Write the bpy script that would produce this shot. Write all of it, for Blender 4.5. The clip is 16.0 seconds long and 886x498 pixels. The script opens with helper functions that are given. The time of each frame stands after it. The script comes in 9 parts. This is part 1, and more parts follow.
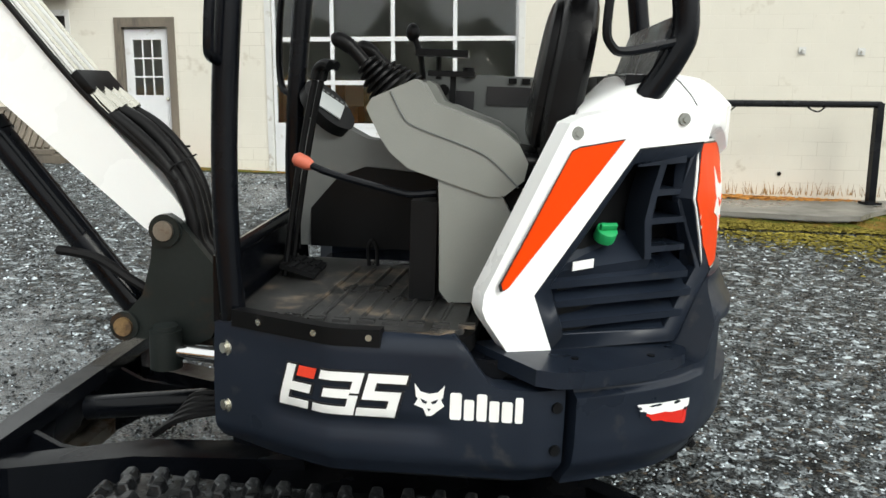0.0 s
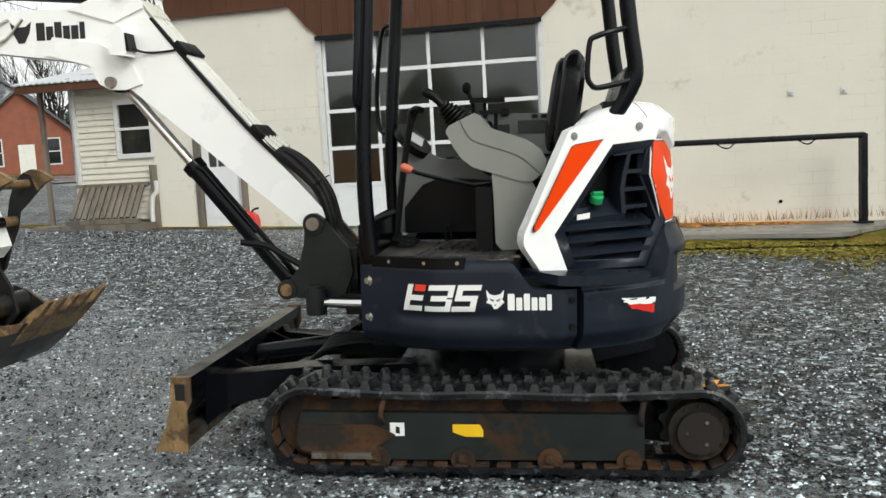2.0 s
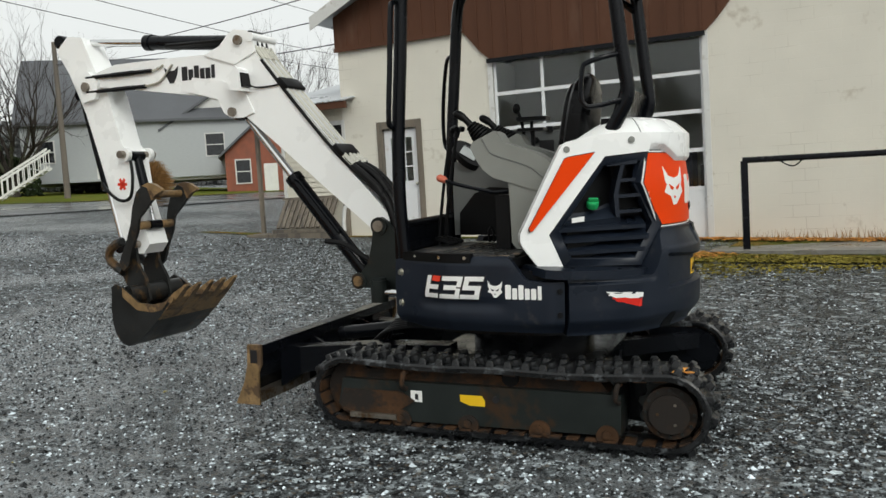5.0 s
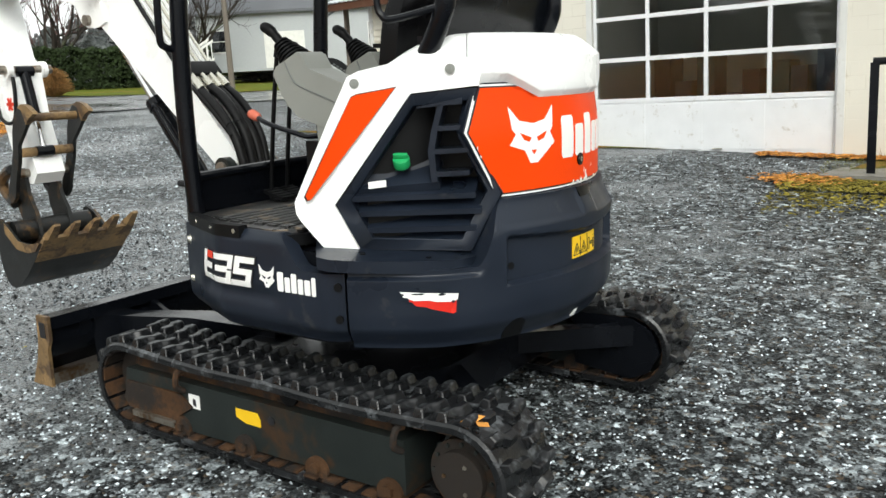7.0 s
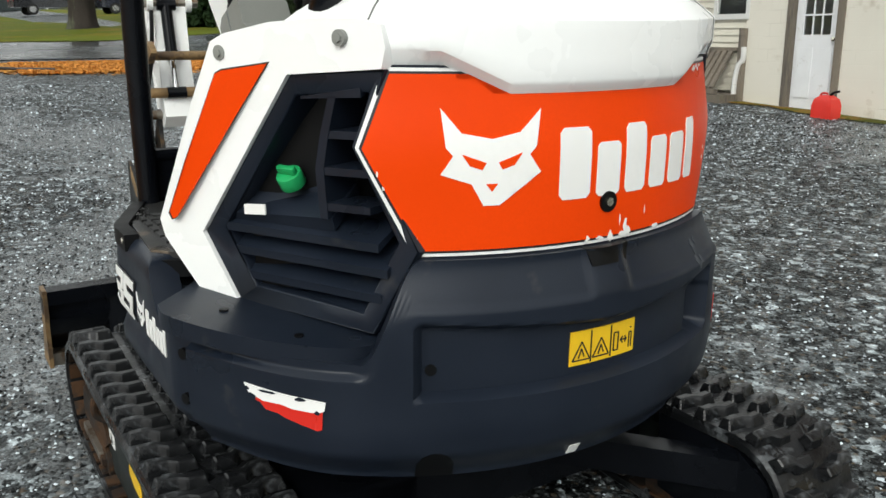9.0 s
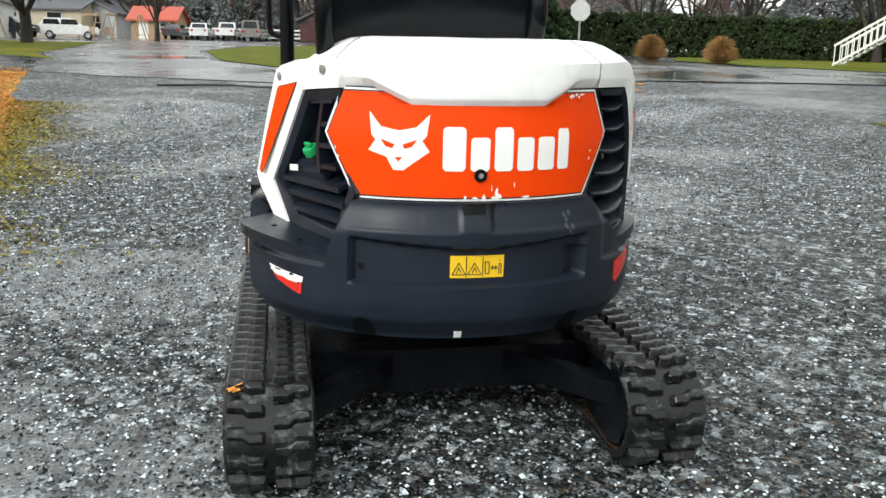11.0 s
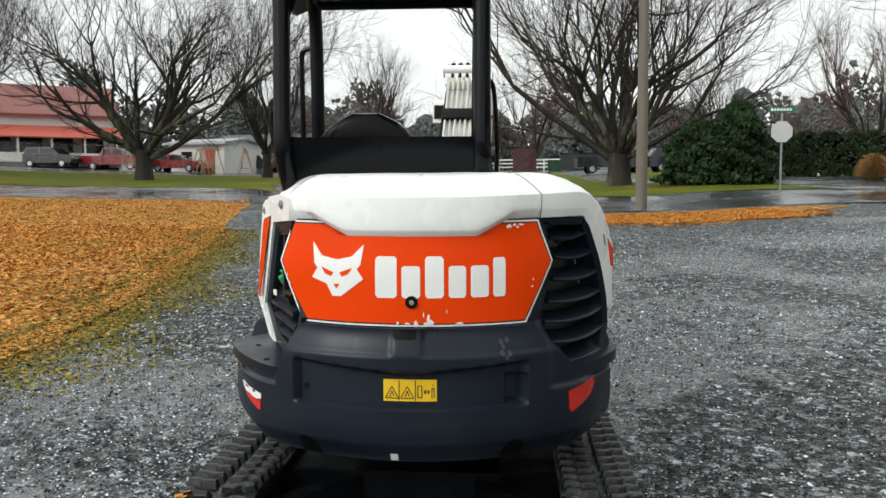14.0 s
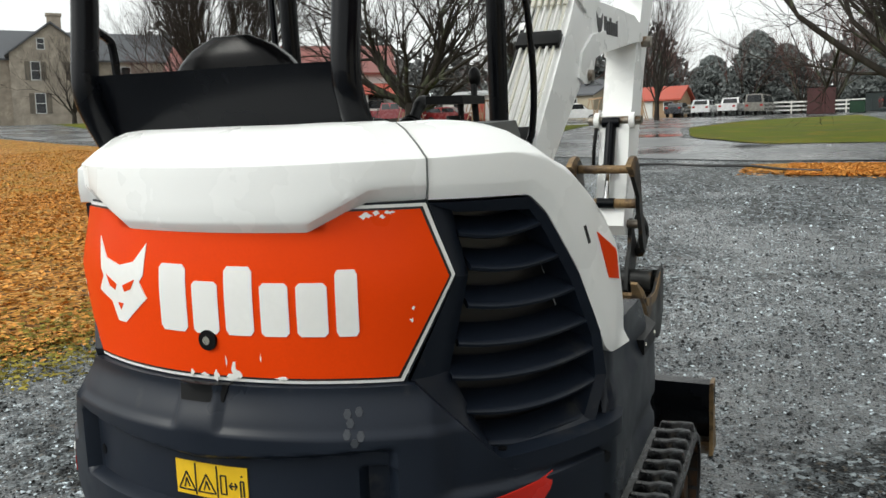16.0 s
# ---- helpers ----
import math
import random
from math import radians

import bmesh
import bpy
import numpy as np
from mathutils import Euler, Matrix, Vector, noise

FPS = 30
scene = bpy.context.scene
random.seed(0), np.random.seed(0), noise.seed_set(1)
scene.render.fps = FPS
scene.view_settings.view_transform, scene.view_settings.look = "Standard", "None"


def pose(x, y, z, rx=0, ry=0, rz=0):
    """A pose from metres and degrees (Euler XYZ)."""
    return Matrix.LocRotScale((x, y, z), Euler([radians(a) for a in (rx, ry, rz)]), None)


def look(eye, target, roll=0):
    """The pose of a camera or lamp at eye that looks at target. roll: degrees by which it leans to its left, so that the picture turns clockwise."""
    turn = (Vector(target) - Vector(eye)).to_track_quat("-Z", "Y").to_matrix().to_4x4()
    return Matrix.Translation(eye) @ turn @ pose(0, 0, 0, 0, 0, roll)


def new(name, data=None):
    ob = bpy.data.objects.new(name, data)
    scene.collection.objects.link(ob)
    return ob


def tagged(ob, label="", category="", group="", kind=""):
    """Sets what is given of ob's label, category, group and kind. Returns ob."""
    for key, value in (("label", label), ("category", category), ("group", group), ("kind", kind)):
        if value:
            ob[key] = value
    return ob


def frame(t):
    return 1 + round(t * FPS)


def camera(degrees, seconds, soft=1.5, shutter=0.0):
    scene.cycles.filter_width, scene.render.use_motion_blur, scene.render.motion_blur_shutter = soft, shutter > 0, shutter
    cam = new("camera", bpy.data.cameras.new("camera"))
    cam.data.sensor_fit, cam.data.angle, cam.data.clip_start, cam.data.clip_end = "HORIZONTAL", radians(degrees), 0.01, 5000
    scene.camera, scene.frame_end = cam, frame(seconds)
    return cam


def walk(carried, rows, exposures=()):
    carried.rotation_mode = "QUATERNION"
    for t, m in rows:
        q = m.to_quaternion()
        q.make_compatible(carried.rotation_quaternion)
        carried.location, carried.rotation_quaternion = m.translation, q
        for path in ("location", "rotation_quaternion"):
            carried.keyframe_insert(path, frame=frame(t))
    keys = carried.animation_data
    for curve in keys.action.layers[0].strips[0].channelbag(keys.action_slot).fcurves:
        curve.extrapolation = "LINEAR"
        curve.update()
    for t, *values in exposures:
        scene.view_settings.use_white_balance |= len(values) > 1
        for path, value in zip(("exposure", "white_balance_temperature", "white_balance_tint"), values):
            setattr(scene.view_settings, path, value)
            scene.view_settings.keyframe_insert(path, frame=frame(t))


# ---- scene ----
cam = camera(55.2, 16.0)
PATH = [
    (0, (0.240, -2.920, 1.588), (0.099, -0.960, 1.215), 0.2),
    (0.5, (0.180, -3.319, 1.623), (0.020, -1.343, 1.365), 0.2),
    (1, (0.175, -3.676, 1.561), (-0.011, -1.699, 1.322), -0.8),
    (1.5, (0.223, -4.063, 1.510), (0.017, -2.093, 1.235), -2.3),
    (2, (0.247, -4.474, 1.414), (0.026, -2.498, 1.200), -3.2),
    (2.5, (0.280, -4.919, 1.431), (0.075, -2.934, 1.292), -2.7),
    (3, (0.408, -5.309, 1.397), (0.180, -3.323, 1.324), -2.6),
    (3.5, (0.536, -5.554, 1.400), (0.283, -3.572, 1.308), -2.2),
    (3.7, (0.600, -5.540, 1.375), (0.267, -3.570, 1.293), -2.5),
    (5.8, (1.939, -4.201, 1.326), (1.116, -2.394, 1.091), -4.3),
    (6, (2.046, -4.000, 1.348), (1.206, -2.204, 1.086), -4.9),
    (6.5, (2.295, -3.524, 1.433), (1.327, -1.817, 1.045), -5.0),
    (7, (2.354, -3.010, 1.456), (1.243, -1.392, 1.075), -3.3),
    (7.5, (2.371, -2.516, 1.467), (1.167, -0.970, 1.072), -2.2),
    (8, (2.377, -2.026, 1.506), (0.932, -0.721, 1.047), -1.8),
    (8.5, (2.289, -1.621, 1.481), (0.713, -0.482, 1.013), -1.2),
    (9, (2.339, -1.316, 1.514), (0.703, -0.275, 1.021), -0.3),
    (9.2, (2.434, -1.212, 1.511), (0.744, -0.268, 1.010), 0.1),
    (11.3, (4.176, -0.641, 1.535), (2.212, -0.406, 1.238), 0.3),
    (11.5, (4.342, -0.614, 1.556), (2.357, -0.405, 1.434), -0.1),
    (12, (4.687, -0.570, 1.601), (2.692, -0.421, 1.591), 0.7),
    (12.5, (4.756, -0.474, 1.575), (2.759, -0.382, 1.531), 0.8),
    (13, (4.649, -0.169, 1.542), (2.650, -0.140, 1.477), 0.7),
    (13.5, (4.449, 0.105, 1.555), (2.454, 0.058, 1.418), 0.0),
    (14, (4.103, 0.365, 1.564), (2.113, 0.220, 1.426), -0.0),
    (14.5, (3.720, 0.646, 1.585), (1.740, 0.405, 1.445), -0.3),
    (15, (3.335, 0.905, 1.599), (1.400, 0.419, 1.455), -0.3),
    (15.5, (2.869, 1.092, 1.550), (0.993, 0.434, 1.338), -0.2),
    (16, (2.485, 1.270, 1.584), (0.662, 0.487, 1.334), -1.1),
]
# the yard slopes: the machine stands on a gentle tilt
TILT = Matrix.Rotation(radians(1.8), 4, "Y")
EXPOSURES = [(0, 0.85), (0.5, 0.62), (1.0, 0.62), (2.0, 0.58), (2.5, 0.6), (3.0, 0.1), (3.7, -0.1), (5.8, 0.45), (6.5, 0.7), (7.0, 0.9), (7.5, 0.78), (9.2, 0.58), (11.3, 1.0), (11.7, 0.5), (12.0, -0.05), (12.5, -0.3), (13.0, 0.1), (13.5, 0.35), (14.2, 0.5), (15, 0.42), (15.5, 0.28), (16, 0.52)]
walk(cam, [(t, look(eye, target, roll)) for t, eye, target, roll in PATH], EXPOSURES)

# ---- sky and sun: a wet overcast winter day ----
world = bpy.data.worlds.new("overcast_sky")
scene.world = world
world.use_nodes = True
wn = world.node_tree
sky = wn.nodes.new("ShaderNodeTexSky")
sky.sky_type, sky.sun_disc, sky.sun_elevation, sky.sun_rotation = "NISHITA", False, radians(37), radians(137)
sky.dust_density, sky.air_density, sky.ozone_density = 6.0, 1.0, 1.0
grey = wn.nodes.new("ShaderNodeHueSaturation")
grey.inputs["Saturation"].default_value = 0.06
veil = wn.nodes.new("ShaderNodeMix")
veil.data_type = "RGBA"
veil.inputs["Factor"].default_value = 0.72
veil.inputs["B"].default_value = (8.45, 8.85, 8.7, 1)
wn.links.new(sky.outputs["Color"], grey.inputs["Color"])
wn.links.new(grey.outputs["Color"], veil.inputs["A"])
wn.links.new(veil.outputs["Result"], wn.nodes["Background"].inputs["Color"])
wn.nodes["Background"].inputs["Strength"].default_value = 0.105

sun = new("sun", bpy.data.lights.new("sun", "SUN"))
sun.data.energy, sun.data.angle, sun.data.color = 0.9, radians(25), (0.99, 1.0, 0.91)
sun.matrix_world = look((24, -26, 27), (0, 0, 0))


# ---- materials ----
def mat(name, base, rough=0.5, metal=0.0, var=0.15, scale=4.0, fine=70.0, bump=0.15, dist=0.004, dirt=None, dirt_amount=0.0,
        dirt_scale=5.0, rough_var=0.12, spec=0.5, coat=0.0, piece=0.0, stretch=(1, 1, 1)):
    m = bpy.data.materials.new(name)
    m.use_nodes = True
    t = m.node_tree
    b = t.nodes["Principled BSDF"]
    b.inputs["Metallic"].default_value = metal
    b.inputs["Specular IOR Level"].default_value = spec
    b.inputs["Coat Weight"].default_value = coat
    co = t.nodes.new("ShaderNodeTexCoord")
    mp = t.nodes.new("ShaderNodeMapping")
    mp.inputs["Scale"].default_value = stretch
    t.links.new(co.outputs["Object"], mp.inputs["Vector"])

    def noise_tex(sc, detail=4.0, off=0.0):
        n = t.nodes.new("ShaderNodeTexNoise")
        n.inputs["Scale"].default_value, n.inputs["Detail"].default_value = sc, detail
        n.inputs["Distortion"].default_value = off
        t.links.new(mp.outputs["Vector"], n.inputs["Vector"])
        return n

    def ramp(src, a, c, lo, hi):
        r = t.nodes.new("ShaderNodeMapRange")
        r.inputs["From Min"].default_value, r.inputs["From Max"].default_value = a, c
        r.inputs["To Min"].default_value, r.inputs["To Max"].default_value = lo, hi
        t.links.new(src, r.inputs["Value"])
        return r.outputs["Result"]

    def blend(kind, fac, a, c):
        x = t.nodes.new("ShaderNodeMix")
        x.data_type, x.blend_type = "RGBA", kind
        for sock, v in (("Factor", fac), ("A", a), ("B", c)):
            if isinstance(v, (int, float)):
                x.inputs[sock].default_value = v
            elif isinstance(v, tuple):
                x.inputs[sock].default_value = (*v, 1)
            else:
                t.links.new(v, x.inputs[sock])
        return x.outputs["Result"]

    large, small = noise_tex(scale), noise_tex(fine, 3.0)
    hi = tuple(min(1.0, c * (1 + var)) for c in base)
    lo = tuple(c * (1 - var) for c in base)
    col = blend("MIX", ramp(large.outputs["Fac"], 0.3, 0.7, 0, 1), lo, hi)
    col = blend("MIX", ramp(small.outputs["Fac"], 0.3, 0.7, 0, 0.5), col, tuple(c * (1 - 0.8 * var) for c in base))
    if piece:
        info = t.nodes.new("ShaderNodeObjectInfo")
        geo = t.nodes.new("ShaderNodeNewGeometry")
        add = t.nodes.new("ShaderNodeMath")
        add.operation = "ADD"
        t.links.new(info.outputs["Random"], add.inputs[0])
        t.links.new(geo.outputs["Random Per Island"], add.inputs[1])
        fr = t.nodes.new("ShaderNodeMath")
        fr.operation = "FRACT"
        t.links.new(add.outputs[0], fr.inputs[0])
        v = ramp(fr.outputs[0], 0, 1, 1 - piece, 1 + piece)
        comb = t.nodes.new("ShaderNodeCombineColor")
        for k in range(3):
            t.links.new(v, comb.inputs[k])
        col = blend("MULTIPLY", 1.0, col, comb.outputs["Color"])
    if dirt:
        d = noise_tex(dirt_scale, 6.0, 0.6)
        d2 = noise_tex(dirt_scale * 6, 4.0)
        sm = t.nodes.new("ShaderNodeMath")
        sm.operation = "MULTIPLY_ADD"
        sm.inputs[1].default_value = 0.4
        t.links.new(d2.outputs["Fac"], sm.inputs[0])
        t.links.new(d.outputs["Fac"], sm.inputs[2])
        cut = 0.95 - 0.5 * dirt_amount
        col = blend("MIX", ramp(sm.outputs[0], cut - 0.07, cut + 0.07, 0, 0.9), col, dirt)
    t.links.new(col, b.inputs["Base Color"])
    t.links.new(ramp(large.outputs["Fac"], 0.3, 0.7, max(0.02, rough - rough_var), min(1, rough + rough_var)), b.inputs["Roughness"])
    if bump:
        bn = t.nodes.new("ShaderNodeBump")
        bn.inputs["Strength"].default_value, bn.inputs["Distance"].default_value = bump, dist
        t.links.new(small.outputs["Fac"], bn.inputs["Height"])
        t.links.new(bn.outputs["Normal"], b.inputs["Normal"])
    m["tree"] = 0
    return m


def glass(name, tint=(0.8, 0.85, 0.85), rough=0.02):
    m = bpy.data.materials.new(name)
    m.use_nodes = True
    b = m.node_tree.nodes["Principled BSDF"]
    b.inputs["Base Color"].default_value = (*tint, 1)
    b.inputs["Transmission Weight"].default_value, b.inputs["Roughness"].default_value, b.inputs["IOR"].default_value = 1.0, rough, 1.45
    return m


CHARCOAL = mat("charcoal_moulded_plastic", (0.0100, 0.0143, 0.0235), 0.36, spec=0.25, var=0.2, fine=260, bump=0.12, dist=0.001, dirt=(0.05, 0.05, 0.05), dirt_amount=0.10, dirt_scale=3)
BLACK = mat("black_plastic", (0.0035, 0.0037, 0.0042), 0.45, spec=0.16, var=0.2, fine=240, bump=0.12, dist=0.001)
BLACKMETAL = mat("black_painted_steel", (0.0035, 0.0042, 0.006), 0.22, spec=0.18, var=0.2, fine=200, bump=0.05, dist=0.001)
WHITE = mat("white_enamel", (0.90, 0.91, 0.90), 0.30, var=0.02, fine=180, bump=0.02, dist=0.001)
ORANGE = mat("orange_decal", (0.79, 0.054, 0.0015), 0.38, var=0.08, scale=2, fine=150, bump=0.02, dist=0.001, spec=0.10)
DECALWHITE = mat("white_decal", (0.82, 0.82, 0.80), 0.4, var=0.04, bump=0.0)
DECALBLACK = mat("black_decal", (0.01, 0.01, 0.012), 0.4, var=0.1, bump=0.0)
YELLOW = mat("yellow_sticker", (0.80, 0.50, 0.012), 0.4, var=0.08, bump=0.0)
RED = mat("red_reflector", (0.62, 0.022, 0.012), 0.25, var=0.1, fine=120, bump=0.05, dist=0.001)
GREEN = mat("green_cap_plastic", (0.012, 0.33, 0.10), 0.35, var=0.12, bump=0.05, dist=0.001)
GREY = mat("grey_moulded_plastic", (0.215, 0.222, 0.205), 0.55, var=0.1, fine=240, bump=0.12, dist=0.001)
DARKGREY = mat("dark_grey_plastic", (0.135, 0.142, 0.138), 0.5, spec=0.3, var=0.12, fine=240, bump=0.1, dist=0.001)
RUBBER = mat("track_rubber", (0.0068, 0.0074, 0.0084), 0.30, var=0.3, scale=8, fine=90, bump=0.35, dist=0.004, dirt=(0.085, 0.092, 0.098), dirt_amount=0.26, dirt_scale=11, rough_var=0.2, spec=0.42)
HOSE = mat("hydraulic_hose_rubber", (0.005, 0.005, 0.0055), 0.5, spec=0.2, var=0.2, fine=300, bump=0.3, dist=0.001)
RUST = mat("muddy_rust", (0.060, 0.030, 0.014), 0.75, spec=0.2, var=0.5, scale=6, fine=60, bump=0.4, dist=0.004, dirt=(0.016, 0.015, 0.014), dirt_amount=0.5, dirt_scale=5)
FRAME = mat("grimy_dark_steel", (0.015, 0.019, 0.018), 0.42, spec=0.25, var=0.25, scale=5, fine=90, bump=0.2, dist=0.002, dirt=(0.045, 0.024, 0.012), dirt_amount=0.22, dirt_scale=4)
STEEL = mat("worn_bare_steel", (0.30, 0.27, 0.23), 0.4, metal=0.85, var=0.3, scale=9, fine=120, bump=0.15, dist=0.001, dirt=(0.14, 0.075, 0.03), dirt_amount=0.4, dirt_scale=8)
CHROME = mat("chrome_rod", (0.72, 0.72, 0.72), 0.12, metal=1.0, var=0.04, bump=0.0, rough_var=0.04)
ZINC = mat("zinc_fitting", (0.62, 0.60, 0.52), 0.3, metal=0.9, var=0.15, bump=0.05, dist=0.001)
BUCKETM = mat("worn_bucket_steel", (0.020, 0.021, 0.021), 0.40, metal=0.2, spec=0.3, var=0.35, scale=6, fine=80, bump=0.25, dist=0.003, dirt=(0.11, 0.062, 0.025), dirt_amount=0.22, dirt_scale=4)
EDGE = mat("rusty_cutting_edge", (0.26, 0.165, 0.075), 0.5, metal=0.3, var=0.4, scale=10, fine=90, bump=0.3, dist=0.003, dirt=(0.08, 0.05, 0.03), dirt_amount=0.4, dirt_scale=9)
MATTING = mat("wet_rubber_mat", (0.026, 0.026, 0.026), 0.33, spec=0.6, var=0.3, fine=160, bump=0.3, dist=0.002, dirt=(0.16, 0.125, 0.09), dirt_amount=0.26, dirt_scale=6)
VINYL = mat("black_seat_vinyl", (0.004, 0.004, 0.0045), 0.30, spec=0.13, var=0.2, fine=320, bump=0.2, dist=0.001)
SALMON = mat("faded_red_knob", (0.55, 0.13, 0.075), 0.5, var=0.1, bump=0.05)
SCREEN = mat("pale_display", (0.50, 0.53, 0.52), 0.2, var=0.04, bump=0.0)
MARKGREY = mat("mark_grey_plastic", (0.040, 0.045, 0.053), 0.5, spec=0.25, var=0.3, fine=200, bump=0.05)
LEAFM = mat("dry_leaf", (0.55, 0.245, 0.055), 0.7, spec=0.15, var=0.4, scale=20, fine=60, bump=0.2, piece=0.5)


# ---- shape helpers ----
def smooth(ob, angle=35):
    me = ob.data
    me.polygons.foreach_set("use_smooth", [True] * len(me.polygons))
    me.set_sharp_from_angle(angle=radians(angle))
    return ob


def part(name, bm, material, parent=None, label="", angle=35):
    """Links a bmesh as one mesh object under a thing or a part."""
    bmesh.ops.recalc_face_normals(bm, faces=bm.faces)
    me = bpy.data.meshes.new(name)
    bm.to_mesh(me)
    bm.free()
    me.materials.append(material)
    ob = new(name, me)
    smooth(ob, angle)
    if parent is not None:
        ob.parent = parent
    if label:
        ob["label"] = label
    return ob


def thing(name, label, category, group="", kind="", at=None):
    ob = new(name)
    ob.empty_display_size = 0.1
    if at is not None:
        ob.matrix_world = at
    return tagged(ob, label, category, group, kind)


def B():
    return bmesh.new()


def bevel(bm, w, seg=2, angle=25):
    edges = [e for e in bm.edges if len(e.link_faces) == 2 and e.calc_face_angle(0) > radians(angle)]
    if edges and w > 0:
        bmesh.ops.bevel(bm, geom=edges, offset=w, segments=seg, affect="EDGES", profile=0.5, clamp_overlap=True)
    return bm


def box(bm, x0, x1, y0, y1, z0, z1, m=None):
    vs = [bm.verts.new((x, y, z)) for x in (x0, x1) for y in (y0, y1) for z in (z0, z1)]
    for f in ((0, 1, 3, 2), (4, 6, 7, 5), (0, 4, 5, 1), (2, 3, 7, 6), (0, 2, 6, 4), (1, 5, 7, 3)):
        bm.faces.new([vs[k] for k in f])
    if m is not None:
        bmesh.ops.transform(bm, matrix=m, verts=vs)
    return bm


def prism(bm, pts, place, w0, w1):
    """A flat outline given thickness; place(u, v, w) lays it into space."""
    lo, hi = [bm.verts.new(place(u, v, w0)) for u, v in pts], [bm.verts.new(place(u, v, w1)) for u, v in pts]
    bm.faces.new(lo)
    bm.faces.new(hi[::-1])
    n = len(pts)
    for k in range(n):
        bm.faces.new((lo[k], hi[k], hi[(k + 1) % n], lo[(k + 1) % n]))
    return bm


def side(u, v, w):
    return (u, w, v)


def plan(u, v, w):
    return (u, v, w)


def loft(bm, rings, cap=True, closed=True):
    rows = [[bm.verts.new(p) for p in r] for r in rings]
    n = len(rows[0])
    for a, c in zip(rows, rows[1:]):
        for k in range(n if closed else n - 1):
            bm.faces.new((a[k], a[(k + 1) % n], c[(k + 1) % n], c[k]))
    if cap and closed:
        bm.faces.new(rows[0][::-1])
        bm.faces.new(rows[-1])
    return bm


def tube(bm, pts, r, seg=10, squash=1.0):
    """A round bar or hose along points; r may be one radius or one for each point."""
    pts = [Vector(p) for p in pts]
    rs = r if isinstance(r, (list, tuple)) else [r] * len(pts)
    rings, ref = [], None
    for k, p in enumerate(pts):
        d = (pts[min(k + 1, len(pts) - 1)] - pts[max(k - 1, 0)]).normalized()
        if ref is None:
            ref = Vector((0, 0, 1)) if abs(d.z) < 0.9 else Vector((1, 0, 0))
        a = (ref - d * ref.dot(d)).normalized()
        c = d.cross(a)
        ref = a
        rings.append([p + rs[k] * (math.cos(2 * math.pi * j / seg) * a + squash * math.sin(2 * math.pi * j / seg) * c) for j in range(seg)])
    return loft(bm, rings)


def curve(pts, n=6):
    """Points of a smooth line through the given ones."""
    ps = [Vector(p) for p in pts]
    out = []
    for k in range(len(ps) - 1):
        p0, p1, p2, p3 = ps[max(k - 1, 0)], ps[k], ps[k + 1], ps[min(k + 2, len(ps) - 1)]
        for j in range(n):
            s = j / n
            out.append(0.5 * (2 * p1 + (p2 - p0) * s + (2 * p0 - 5 * p1 + 4 * p2 - p3) * s * s + (3 * p1 - p0 - 3 * p2 + p3) * s ** 3))
    return out + [ps[-1]]


def pin(bm, x, z, r, y0, y1, seg=16):
    return tube(bm, [(x, y0, z), (x, y1, z)], r, seg)


def sphere(bm, c, r, seg=10):
    rx, ry, rz = r if isinstance(r, tuple) else (r, r, r)
    bmesh.ops.create_uvsphere(bm, u_segments=seg + 4, v_segments=seg, radius=1, matrix=Matrix.Translation(c) @ Matrix.Diagonal((rx, ry, rz, 1)))
    return bm


def ease(x, a, c):
    k = min(1.0, max(0.0, (x - a) / (c - a)))
    return k * k * (3 - 2 * k)


def ground_z(x, y):
    """The yard slopes up from the machine to the road in the west, and a little towards the workshop."""
    z = float(np.interp(x, (-400, -120, -90, -55, -42, -28, -20, -8, -2, 2, 8, 30, 400), (4.2, 4.0, 3.7, 2.45, 1.9, 1.3, 0.93, 0.27, 0.063, -0.063, -0.2, -0.4, -0.4)))
    return z + 0.29 * ease(y, 3, 10) + 1.4 * ease(-y, 16, 60)


